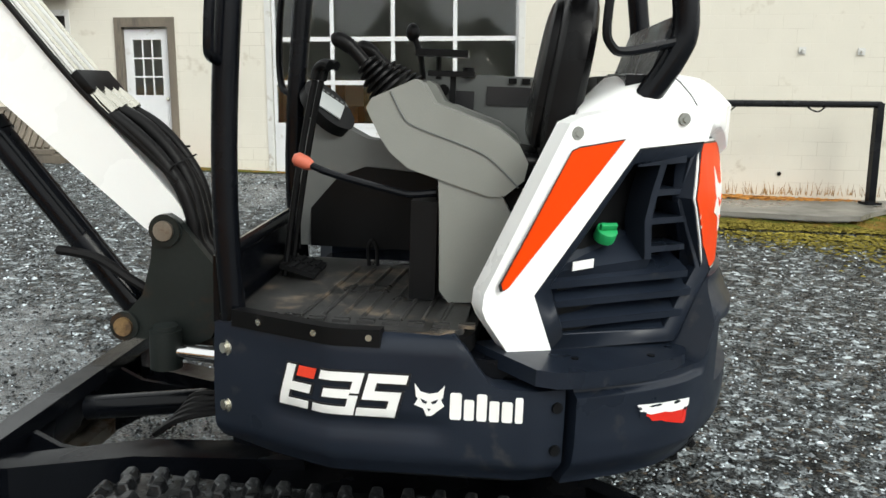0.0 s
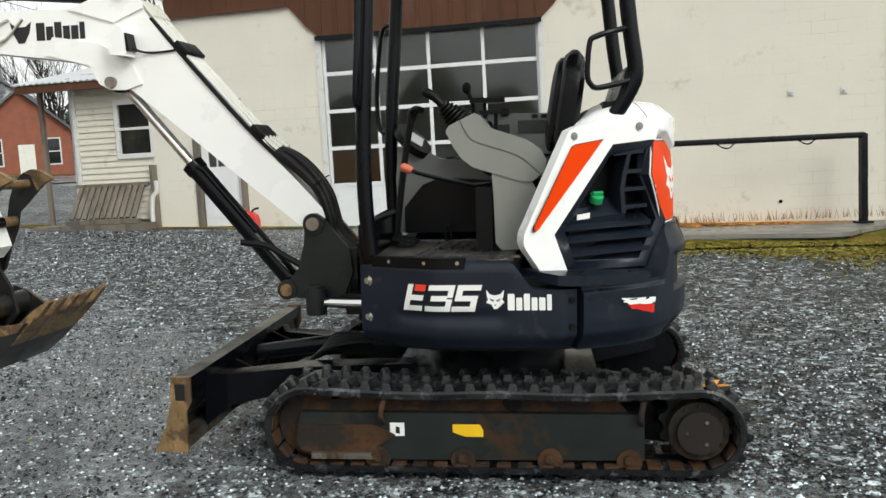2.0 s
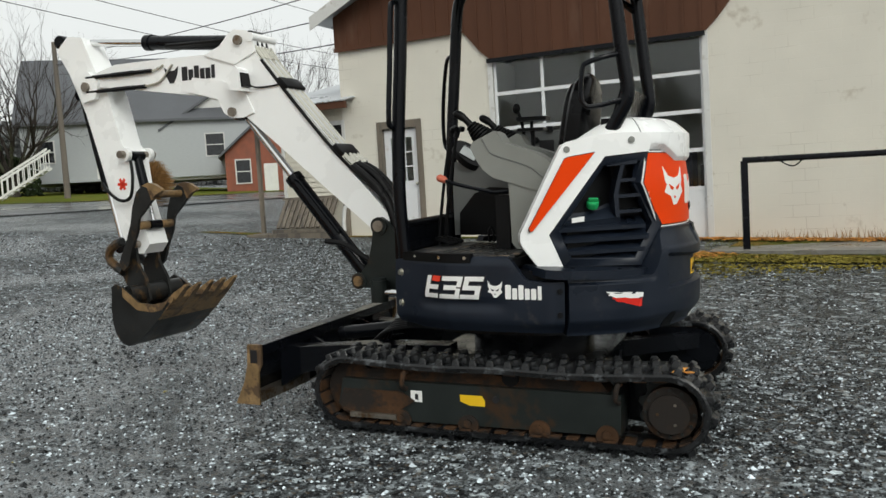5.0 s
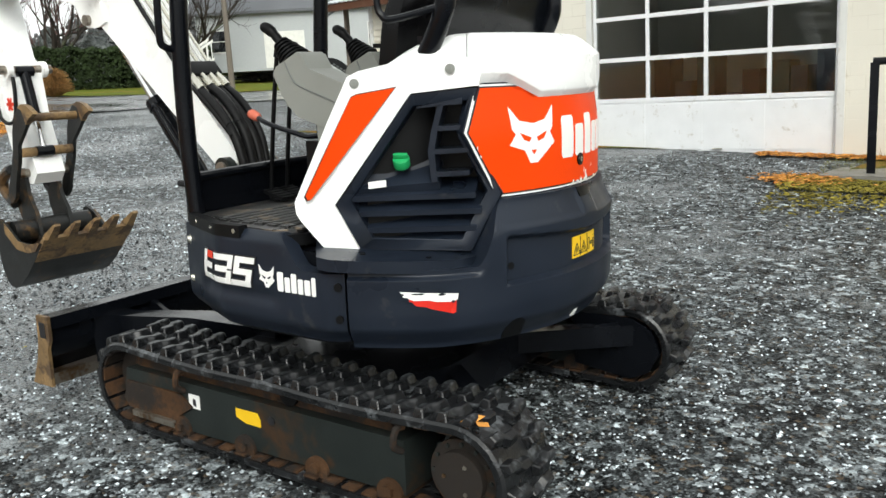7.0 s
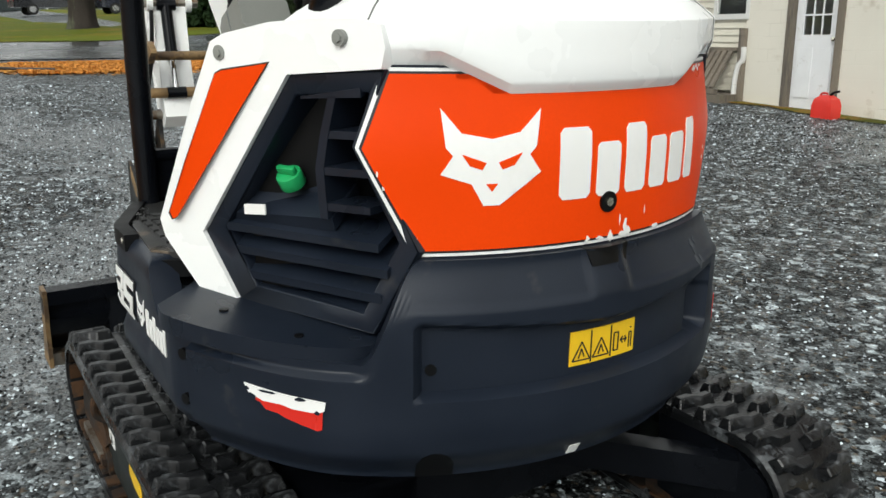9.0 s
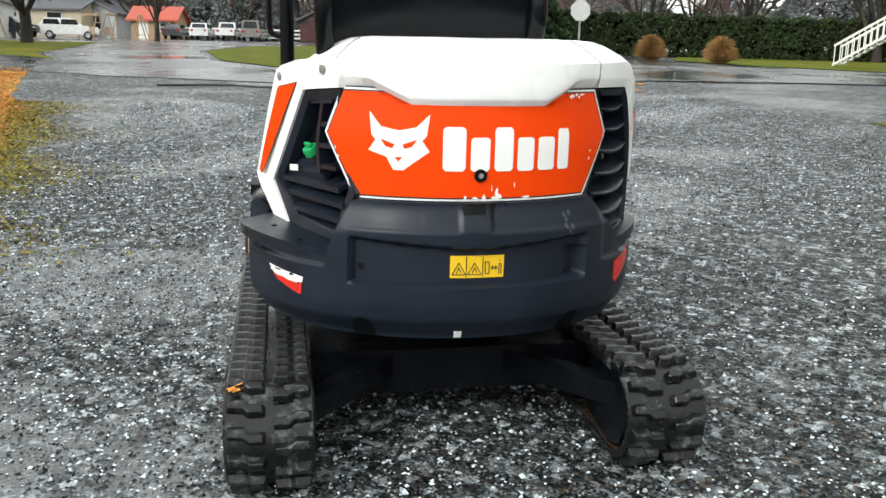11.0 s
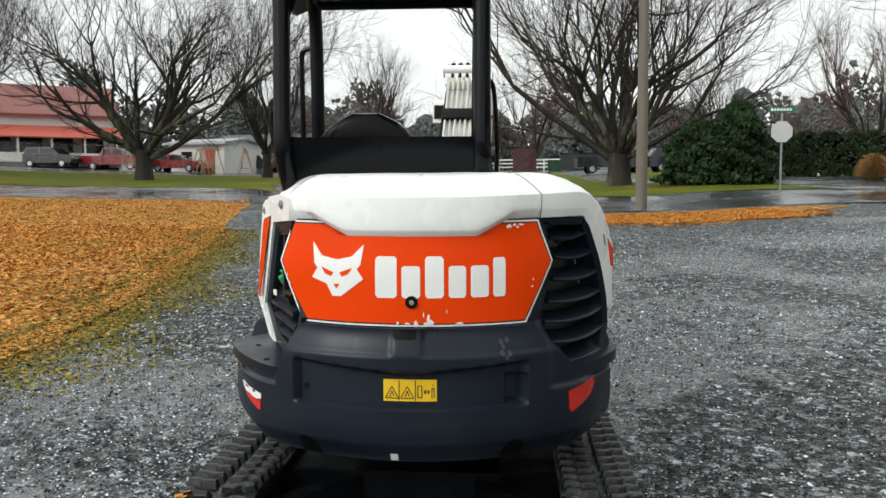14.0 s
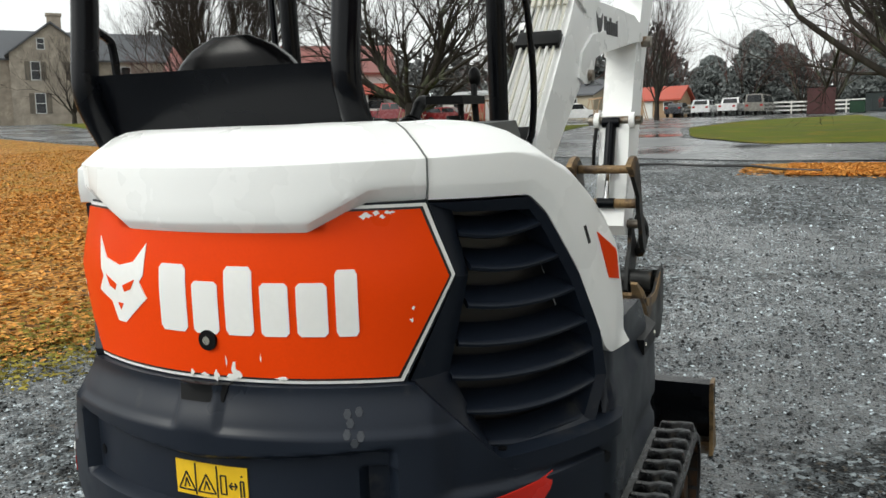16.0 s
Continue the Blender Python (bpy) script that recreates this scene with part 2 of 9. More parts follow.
# ---- ground ----
def ground_material():
    """Wet crushed stone: cells of dark and pale chippings, the palest also painting wet glints, with smooth washed
    patches that hold water.
    """
    m = bpy.data.materials.new("wet_gravel")
    m.use_nodes = True
    t = m.node_tree
    b = t.nodes["Principled BSDF"]
    co = t.nodes.new("ShaderNodeTexCoord").outputs["Object"]

    def node(kind, **k):
        n = t.nodes.new(kind)
        for sock, v in k.items():
            sock = sock.replace("_", " ")
            if isinstance(v, (int, float, tuple)):
                n.inputs[sock].default_value = v
            else:
                t.links.new(v, n.inputs[sock])
        return n

    def ramp(src, a, c, lo, hi):
        n = node("ShaderNodeMapRange", Value=src, From_Min=a, From_Max=c, To_Min=lo, To_Max=hi)
        return n.outputs["Result"]

    def math_(op, a, c):
        n = t.nodes.new("ShaderNodeMath")
        n.operation = op
        for k, v in enumerate((a, c)):
            if isinstance(v, (int, float)):
                n.inputs[k].default_value = v
            else:
                t.links.new(v, n.inputs[k])
        return n.outputs[0]

    def blend(kind, fac, a, c):
        n = t.nodes.new("ShaderNodeMix")
        n.data_type, n.blend_type = "RGBA", kind
        for sock, v in (("Factor", fac), ("A", a), ("B", c)):
            if isinstance(v, (int, float)):
                n.inputs[sock].default_value = v
            elif isinstance(v, tuple):
                n.inputs[sock].default_value = (*v, 1)
            else:
                t.links.new(v, n.inputs[sock])
        return n.outputs["Result"]

    def chips(scale):
        v = node("ShaderNodeTexVoronoi", Vector=co, Scale=scale)
        sep = node("ShaderNodeSeparateColor", Color=v.outputs["Color"])
        return v, sep.outputs[0], sep.outputs[1]

    wide = node("ShaderNodeTexNoise", Vector=co, Scale=0.33, Detail=6.0, Distortion=0.6).outputs["Fac"]
    mid = node("ShaderNodeTexNoise", Vector=co, Scale=3.2, Detail=5.0).outputs["Fac"]
    v1, r1, q1 = chips(46.0)
    v2, r2, q2 = chips(105.0)
    # brightest chips double as wet glints, put into the base colour
    tone = math_("MULTIPLY", ramp(math_("POWER", r1, 6.5), 0, 1, 0.008, 0.85), ramp(wide, 0.35, 0.65, 0.55, 1.25))
    tone2 = ramp(math_("POWER", r2, 5.5), 0, 1, 0.006, 0.60)
    tone = blend("MIX", 0.45, tone, tone2)
    v3, r3, q3 = chips(21.0)
    tone = blend("MIX", 0.42, tone, ramp(math_("POWER", r3, 7.0), 0, 1, 0.006, 1.0))
    mottle = node("ShaderNodeTexNoise", Vector=co, Scale=7.5, Detail=5.0, Roughness=0.65).outputs["Fac"]
    tone = blend("MULTIPLY", 1.0, tone, ramp(mottle, 0.37, 0.63, 0.15, 1.7))
    col = blend("MULTIPLY", 1.0, tone, (0.89, 1.0, 1.045))
    col = blend("MIX", ramp(q1, 0.90, 0.94, 0, 0.45), col, (0.16, 0.12, 0.08))
    # low spots that hold silt and water
    low = 0.0
    for spot, wide_spot in (((-2.5, -0.3, 0), 2.3), ((-2.4, -3.3, 0), 2.3), ((-3.9, 0.4, 0), 1.2), ((-5.0, 1.0, 0), 1.1), ((-9.6, -0.2, 0), 1.7), ((-8.6, 1.4, 0), 1.5), ((-9.4, 3.1, 0), 1.6), ((-3.9, 1.5, 0), 1.1), ((-2.1, -0.3, 0), 1.1), ((-3.2, 0.6, 0), 1.2), ((0.6, -3.2, 0), 1.7), ((2.2, -3.1, 0), 1.5)):
        far = t.nodes.new("ShaderNodeVectorMath")
        far.operation = "DISTANCE"
        t.links.new(co, far.inputs[0])
        far.inputs[1].default_value = spot
        low = math_("ADD", ramp(far.outputs["Value"], 0.3, wide_spot, 0.21, 0.0), low)
    washed = ramp(math_("ADD", low, math_("ADD", math_("MULTIPLY", wide, 0.9), math_("ADD", math_("MULTIPLY", mid, 0.32), math_("MULTIPLY", mottle, 0.16)))), 0.70, 0.82, 0, 1)
    silt = blend("MIX", ramp(mid, 0.35, 0.65, 0, 1), (0.10, 0.108, 0.112), (0.19, 0.20, 0.205))
    col = blend("MIX", math_("MULTIPLY", washed, 0.6), col, silt)
    t.links.new(col, b.inputs["Base Color"])
    t.links.new(ramp(washed, 0, 1, 0.12, 0.50), b.inputs["Specular IOR Level"])
    t.links.new(math_("SUBTRACT", ramp(q2, 0, 1, 0.30, 0.60), math_("MULTIPLY", washed, 0.18)), b.inputs["Roughness"])
    high = math_("SUBTRACT", math_("ADD", math_("MULTIPLY", r1, 0.7), math_("MULTIPLY", r2, 0.35)), math_("MULTIPLY", v1.outputs["Distance"], 0.9))
    bn = node("ShaderNodeBump", Height=high, Distance=0.014, Strength=ramp(washed, 0, 1, 1.0, 0.5))
    t.links.new(bn.outputs["Normal"], b.inputs["Normal"])
    return m


GRAVEL = ground_material()
GRASS = mat("mossy_grass", (0.105, 0.115, 0.016), 0.85, spec=0.1, var=0.45, scale=1.2, fine=40, bump=0.9, dist=0.03, dirt=(0.22, 0.12, 0.03), dirt_amount=0.40, dirt_scale=2.5)
LAWN = mat("winter_lawn", (0.100, 0.122, 0.014), 0.85, spec=0.08, var=0.3, scale=0.5, fine=30, bump=0.6, dist=0.03, dirt=(0.17, 0.13, 0.02), dirt_amount=0.3, dirt_scale=0.4)


def litter_material():
    """Wet leaves lying over thin grass: leaf-sized cells from dark brown to gold, with olive gaps."""
    m = mat("leaf_covered_lawn", (0.30, 0.14, 0.02), 0.75, spec=0.12, var=0.2, scale=0.8, fine=22, bump=1.0, dist=0.03)
    t = m.node_tree
    b = t.nodes["Principled BSDF"]
    co = t.nodes.new("ShaderNodeTexCoord").outputs["Object"]
    v = t.nodes.new("ShaderNodeTexVoronoi")
    v.inputs["Scale"].default_value = 17.0
    t.links.new(co, v.inputs["Vector"])
    sep = t.nodes.new("ShaderNodeSeparateColor")
    t.links.new(v.outputs["Color"], sep.inputs["Color"])
    rp = t.nodes.new("ShaderNodeValToRGB")
    tones = ((0.0, (0.055, 0.026, 0.006)), (0.30, (0.20, 0.078, 0.011)), (0.62, (0.40, 0.170, 0.024)), (0.88, (0.56, 0.265, 0.055)), (1.0, (0.72, 0.46, 0.18)))
    while len(rp.color_ramp.elements) < len(tones):
        rp.color_ramp.elements.new(0.5)
    for el, (at, c) in zip(rp.color_ramp.elements, tones):
        el.position, el.color = at, (*c, 1)
    t.links.new(sep.outputs[0], rp.inputs["Fac"])
    n = t.nodes.new("ShaderNodeTexNoise")
    n.inputs["Scale"].default_value, n.inputs["Detail"].default_value, n.inputs["Roughness"].default_value = 0.7, 7.0, 0.7
    t.links.new(co, n.inputs["Vector"])
    mr = t.nodes.new("ShaderNodeMapRange")
    for k, val in (("From Min", 0.50), ("From Max", 0.66), ("To Min", 0.0), ("To Max", 0.75)):
        mr.inputs[k].default_value = val
    t.links.new(n.outputs["Fac"], mr.inputs["Value"])
    mx = t.nodes.new("ShaderNodeMix")
    mx.data_type = "RGBA"
    mx.inputs["B"].default_value = (0.19, 0.145, 0.014, 1)
    t.links.new(mr.outputs["Result"], mx.inputs["Factor"])
    t.links.new(rp.outputs["Color"], mx.inputs["A"])
    t.links.new(mx.outputs["Result"], b.inputs["Base Color"])
    return m


LITTER = litter_material()
ASPHALT = mat("wet_asphalt", (0.075, 0.080, 0.083), 0.24, spec=0.6, var=0.3, scale=0.3, fine=40, bump=0.05, dist=0.004, rough_var=0.16, dirt=(0.13, 0.135, 0.135), dirt_amount=0.25, dirt_scale=0.35)
CONCRETE = mat("damp_concrete", (0.185, 0.178, 0.16), 0.42, var=0.2, scale=1.5, fine=50, bump=0.3, dist=0.004, dirt=(0.12, 0.115, 0.10), dirt_amount=0.35, dirt_scale=1.6, rough_var=0.25)


def sheet(name, xs, ys, material, lift, label="", category="", kind="structure"):
    bm = B()
    rows = [[bm.verts.new((x, y, ground_z(x, y) + lift)) for y in ys] for x in xs]
    for a, c in zip(rows, rows[1:]):
        for k in range(len(ys) - 1):
            bm.faces.new((a[k], c[k], c[k + 1], a[k + 1]))
    return tagged(part(name, bm, material), label, category, kind=kind)


def draped(name, outline, material, lift, label, category, step=1.5, rough=0.25, seed=3, kind="structure"):
    """A sheet over the ground, with an uneven rim."""
    rng = random.Random(seed)
    pts = []
    for k, p in enumerate(outline):
        q = outline[(k + 1) % len(outline)]
        n = max(1, int(math.dist(p, q) / (step * 0.6)))
        for j in range(n):
            f = j / n
            pts.append((p[0] + (q[0] - p[0]) * f + rng.uniform(-rough, rough), p[1] + (q[1] - p[1]) * f + rng.uniform(-rough, rough)))
    bm = B()
    bm.faces.new([bm.verts.new((x, y, 0)) for x, y in pts])
    bmesh.ops.triangulate(bm, faces=bm.faces)
    for axis in (0, 1):
        lo, hi = min(p[axis] for p in pts), max(p[axis] for p in pts)
        n = int((hi - lo) / step)
        for k in range(1, n + 1):
            co, no = [0, 0, 0], [0, 0, 0]
            co[axis], no[axis] = lo + k * (hi - lo) / (n + 1), 1
            bmesh.ops.bisect_plane(bm, geom=bm.verts[:] + bm.edges[:] + bm.faces[:], plane_co=co, plane_no=no)
    for v in bm.verts:
        v.co.z = ground_z(v.co.x, v.co.y) + lift
    return tagged(part(name, bm, material), label, category, kind=kind)


gx = [-400, -250, -160, -120, -105, -90, -75, -65, -55, -48, -42, -35, -28, -24, -20, -17, -14, -11, -8] + [-6 + k for k in range(15)] + [10, 14, 20, 30, 60, 120, 400]
gy = [-400, -250, -150, -100, -80, -70, -64] + [-60 + 2 * k for k in range(23)] + [-13, -11, -9, -7.5, -6, -5] + [-4 + k for k in range(16)] + [14, 18, 24, 32, 45, 60, 90, 140, 250, 400]
sheet("ground", gx, gy, GRAVEL, 0.0, "dark wet crushed-stone yard with paler washed patches", "gravel yard")


def stones():
    """Loose crushed stone, lying thickest where the camera passes."""
    rng = np.random.default_rng(4)
    base = np.array([(1, 0, 0), (-1, 0, 0), (0, 1, 0), (0, -1, 0), (0, 0, 1), (0, 0, -1)], float)
    tri = np.array([(0, 2, 4), (2, 1, 4), (1, 3, 4), (3, 0, 4), (2, 0, 5), (1, 2, 5), (3, 1, 5), (0, 3, 5)])
    n = 92000
    x = np.concatenate([rng.uniform(-6, 7, n * 2 // 3), rng.normal(0.5, 2.2, n - n * 2 // 3)])
    y = np.concatenate([rng.uniform(-5.2, 8.5, n * 2 // 3), rng.normal(-1.0, 2.0, n - n * 2 // 3)])
    keep = ~((y < -3.3 - 0.25 * (x + 6)) & (x < 1))
    x, y = x[keep], y[keep]
    near = len(x)
    fx, fy = rng.uniform(-15, -3, 32000), rng.uniform(-4.0, 9.0, 32000)
    keep = (fy > -3.6 - 0.2 * (-4 - fx)) & (fy > -3.6)
    x, y = np.concatenate([x, fx[keep]]), np.concatenate([y, fy[keep]])
    n = len(x)
    size = rng.uniform(0.0045, 0.0115, n) * (1 + 0.7 * (rng.random(n) > 0.94))
    size[near:] *= 1.35
    v = base[None] * rng.uniform(0.6, 1.25, (n, 6, 1)) + rng.normal(0, 0.18, (n, 6, 3))
    v[:, :, 2] *= 0.7
    ang = rng.uniform(0, 6.28, n)
    c, s = np.cos(ang)[:, None], np.sin(ang)[:, None]
    v = np.stack([v[:, :, 0] * c - v[:, :, 1] * s, v[:, :, 0] * s + v[:, :, 1] * c, v[:, :, 2]], -1) * size[:, None, None]
    z = np.array([ground_z(a, b) for a, b in zip(x, y)]) + size * 0.25
    v += np.stack([x, y, z], -1)[:, None]
    f = tri[None] + 6 * np.arange(n)[:, None, None]
    me = bpy.data.meshes.new("loose_gravel")
    me.from_pydata(v.reshape(-1, 3).tolist(), [], f.reshape(-1, 3).tolist())
    m = mat("wet_crushed_stone", (0.31, 0.345, 0.368), 0.30, var=0.15, scale=8, fine=150, bump=0.2, dist=0.002, rough_var=0.15, spec=0.25)
    t = m.node_tree
    bsdf = t.nodes["Principled BSDF"]
    # few near-white stones among dark ones; their albedo also carries wet glints
    geo = t.nodes.new("ShaderNodeNewGeometry")
    pw = t.nodes.new("ShaderNodeMath")
    pw.operation = "POWER"
    pw.inputs[1].default_value = 3.6
    t.links.new(geo.outputs["Random Per Island"], pw.inputs[0])
    mr = t.nodes.new("ShaderNodeMapRange")
    mr.inputs["To Min"].default_value, mr.inputs["To Max"].default_value = 0.03, 2.7
    t.links.new(pw.outputs[0], mr.inputs["Value"])
    mx = t.nodes.new("ShaderNodeMix")
    mx.data_type, mx.blend_type = "RGBA", "MULTIPLY"
    mx.inputs["Factor"].default_value = 1.0
    t.links.new(bsdf.inputs["Base Color"].links[0].from_socket, mx.inputs["A"])
    t.links.new(mr.outputs["Result"], mx.inputs["B"])
    t.links.new(mx.outputs["Result"], bsdf.inputs["Base Color"])
    me.materials.append(m)
    return tagged(new("loose_gravel", me), "loose wet grey crushed stones lying over the yard", "gravel", kind="stuff")


stones()

draped("grass_verge", [(-10, 9.75), (-6, 9.2), (-3.4, 8.95), (-3.2, 9.25), (0.95, 8.9), (0.80, 7.25), (2.6, 6.75), (4.2, 6.45), (7, 6.5), (12, 6.8), (12, 8.6), (5.4, 8.9), (0.7, 9.2), (-10, 10.1)], GRASS, 0.012,
       "thin mossy grass with dead stalks along the workshop wall", "grass", 0.8, 0.12, 5)
draped("leafy_lawn", [(-26.5, -11.2), (-24.6, -8.8), (-18, -7.3), (-12.8, -5.8), (-8.5, -4.9), (-5.6, -4.3), (-3, -4.0), (0.2, -4.6), (3, -6.5), (6, -12), (0, -60), (-34, -52), (-30.6, -41), (-28.2, -31), (-27.6, -22), (-26.8, -16)], LITTER, 0.02,
       "winter lawn covered in wet fallen brown leaves", "lawn", 0.8, 0.10, 6)
draped("leaf_strip", [(-19.2, -0.6), (-19.6, 3), (-19.7, 6.5), (-19.1, 9.2), (-17.8, 7.4), (-16.6, 5.6), (-16.3, 3), (-17.4, 0.2)], LITTER, 0.02,
       "strip of fallen leaves and grass at the roadside", "grass", 0.9, 0.25, 8)
draped("road", [(-20.4, 45), (-20.2, 20), (-20.0, 8), (-20.4, 0), (-22.5, -6), (-25.8, -12), (-27.2, -17), (-28, -22), (-28.5, -30), (-31, -40), (-35, -48), (-44, -62), (-70, -100), (-76, -97), (-51, -60), (-41, -46), (-37, -38), (-35.5, -28), (-36, -22), (-36.5, -16), (-33, -9), (-27.8, 0), (-27.4, 9), (-27.8, 20), (-28.5, 45)], ASPHALT, 0.025,
       "wet dark asphalt road with puddles", "road", 2.5, 0.1, 9)
draped("side_street", [(-27.6, 12.0), (-27.8, 24), (-32, 19.5), (-38, 17.5), (-52, 24), (-90, 46), (-94, 40), (-56, 19), (-40, 12.8), (-33, 11.2)], ASPHALT, 0.03,
       "wet side street running off between lawns", "road", 2.5, 0.1, 10)
draped("parking_lot", [(-27.8, -9.5), (-27.6, -1.0), (-34, -4.2), (-46, -6), (-60, -4), (-75, 4), (-84, 8), (-112, 6), (-118, -50), (-90, -64), (-62, -62), (-48.5, -47.5), (-52, -38), (-54, -32), (-58.5, -24), (-62, -14), (-48, -12.5), (-38, -11.8)], ASPHALT, 0.03,
       "wet asphalt drive and car park", "car park", 3, 0.1, 11)
draped("lawn", [(-27.9, -0.6), (-27.6, 11.6), (-33, 10.9), (-40, 12.4), (-56, 18.5), (-80, 30), (-84, 10), (-74, 4.4), (-60, -3.6), (-46, -5.6), (-34, -3.8)], LAWN, 0.04,
       "short green lawn under bare trees", "lawn", 2, 0.12, 12)
draped("lawn", [(-31.5, -9.9), (-38, -12.2), (-48, -13), (-61.5, -14.4), (-58, -24), (-53.5, -32), (-51.5, -38), (-47, -46), (-40, -43), (-37.4, -38), (-35.9, -28), (-36.4, -22), (-36.9, -16), (-34, -11.5)], LAWN, 0.04,
       "short green lawn beside the road", "lawn", 2, 0.12, 13)
draped("lawn", [(-41.6, -45.6), (-47, -50), (-58, -62), (-100, -70), (-110, -100), (-77, -98), (-51.5, -60.5)], LAWN, 0.04,
       "green lawn before the stone house", "lawn", 3, 0.12, 15)
draped("lawn", [(-28.4, 24.5), (-28.6, 45), (-60, 70), (-92, 60), (-90, 47), (-52, 25), (-38, 18.4), (-32.4, 20.2)], LAWN, 0.04,
       "green lawn along the side street", "lawn", 2.5, 0.12, 14)

# ---- workshop: gable wall of painted block, brown metal siding above ----
WALL_TURN = math.atan(-0.085)
WALL = Matrix.Translation((-5.02, 9.35, 0.189)) @ Matrix.Rotation(WALL_TURN, 4, "Z") @ Matrix.Diagonal((0.888, 0.888, 0.888, 1))


def block_material():
    m = mat("cream_painted_block", (0.66, 0.63, 0.55), 0.7, var=0.05, scale=1.0, fine=40, bump=0.25, dist=0.004, dirt=(0.46, 0.41, 0.33), dirt_amount=0.08, dirt_scale=1.4)
    t = m.node_tree
    b = t.nodes["Principled BSDF"]
    co = [n for n in t.nodes if n.type == "TEX_COORD"][0]
    sep, comb = t.nodes.new("ShaderNodeSeparateXYZ"), t.nodes.new("ShaderNodeCombineXYZ")
    t.links.new(co.outputs["Object"], sep.inputs[0])
    t.links.new(sep.outputs["X"], comb.inputs["X"])
    t.links.new(sep.outputs["Z"], comb.inputs["Y"])
    br = t.nodes.new("ShaderNodeTexBrick")
    br.inputs["Scale"].default_value = 1.0
    br.inputs["Brick Width"].default_value, br.inputs["Row Height"].default_value = 0.406, 0.203
    br.inputs["Mortar Size"].default_value, br.inputs["Mortar Smooth"].default_value = 0.006, 0.5
    t.links.new(comb.outputs[0], br.inputs["Vector"])
    n = t.nodes.new("ShaderNodeTexNoise")
    n.inputs["Scale"].default_value = 1.1
    t.links.new(co.outputs["Object"], n.inputs["Vector"])
    r = t.nodes.new("ShaderNodeMapRange")
    r.inputs["From Min"].default_value, r.inputs["From Max"].default_value, r.inputs["To Max"].default_value = 0.50, 0.68, 0.40
    t.links.new(n.outputs["Fac"], r.inputs["Value"])
    mu = t.nodes.new("ShaderNodeMath")
    mu.operation = "MULTIPLY"
    t.links.new(r.outputs["Result"], mu.inputs[0])
    t.links.new(br.outputs["Fac"], mu.inputs[1])
    mx = t.nodes.new("ShaderNodeMix")
    mx.data_type = "RGBA"
    mx.inputs["B"].default_value = (0.30, 0.26, 0.20, 1)
    t.links.new(mu.outputs[0], mx.inputs["Factor"])
    t.links.new(b.inputs["Base Color"].links[0].from_socket, mx.inputs["A"])
    t.links.new(mx.outputs["Result"], b.inputs["Base Color"])
    old = b.inputs["Normal"].links[0].from_node
    bp = t.nodes.new("ShaderNodeBump")
    bp.invert = True
    bp.inputs["Strength"].default_value, bp.inputs["Distance"].default_value = 0.25, 0.004
    t.links.new(br.outputs["Fac"], bp.inputs["Height"])
    t.links.new(old.outputs["Normal"], bp.inputs["Normal"])
    t.links.new(bp.outputs["Normal"], b.inputs["Normal"])
    return m


BLOCK = block_material()
BROWN = mat("brown_ribbed_metal", (0.092, 0.041, 0.024), 0.5, spec=0.15, var=0.15, scale=1.0, fine=60, bump=0.08, dirt=(0.12, 0.066, 0.045), dirt_amount=0.18, dirt_scale=0.9, stretch=(1, 1, 0.3))
TRIM = mat("white_trim", (0.62, 0.62, 0.60), 0.5, var=0.06, bump=0.05, dirt=(0.40, 0.37, 0.32), dirt_amount=0.15, dirt_scale=4)
DOORM = mat("white_door_paint", (0.70, 0.71, 0.72), 0.4, var=0.04, bump=0.03, dirt=(0.5, 0.48, 0.44), dirt_amount=0.12)
TAN = mat("tan_door_panel", (0.46, 0.36, 0.20), 0.5, var=0.08, bump=0.05)
OLDWOOD = mat("weathered_wood", (0.16, 0.135, 0.105), 0.75, var=0.3, scale=3, fine=60, bump=0.4, dist=0.004, stretch=(1, 1, 0.15), dirt=(0.08, 0.07, 0.06), dirt_amount=0.3)
SIDING = mat("cream_vinyl_siding", (0.60, 0.57, 0.48), 0.5, var=0.06, fine=80, bump=0.06, dirt=(0.42, 0.40, 0.33), dirt_amount=0.12, dirt_scale=2)
PANE = glass("window_glass")
# near-black base puts the unlit rooms' darkness into the colour
DARKROOM = mat("unlit_interior_black", (0.025, 0.025, 0.025), 0.9, var=0.3, scale=1.5, fine=12, bump=0.0, dirt=(0.10, 0.085, 0.06), dirt_amount=0.3, dirt_scale=2)
ROOFM = mat("pale_corrugated_roof", (0.52, 0.54, 0.56), 0.35, metal=0.4, var=0.15, scale=1, fine=30, bump=0.05)


def wpart(name, bm, material, parent=None, label="", angle=35):
    ob = part(name, bm, material, parent, label, angle)
    if parent is None:
        ob.matrix_world = WALL
    return ob


def wthing(*a, **k):
    return thing(*a, **k, at=WALL.copy())


def wall_cells(bm, s_edges, z_edges, holes, y0, y1):
    """A wall of blocks between edges, leaving out the cells that are openings."""
    for a, c in zip(s_edges, s_edges[1:]):
        for d, e in zip(z_edges, z_edges[1:]):
            if not any(h[0] <= (a + c) / 2 <= h[1] and h[2] <= (d + e) / 2 <= h[3] for h in holes):
                box(bm, a, c, y0, y1, d, e)
    bmesh.ops.remove_doubles(bm, verts=bm.verts, dist=1e-4)
    seen = {}
    for f in list(bm.faces):
        seen.setdefault(frozenset(f.verts), []).append(f)
    bmesh.ops.delete(bm, geom=[f for fs in seen.values() if len(fs) > 1 for f in fs], context="FACES_ONLY")
    return bm


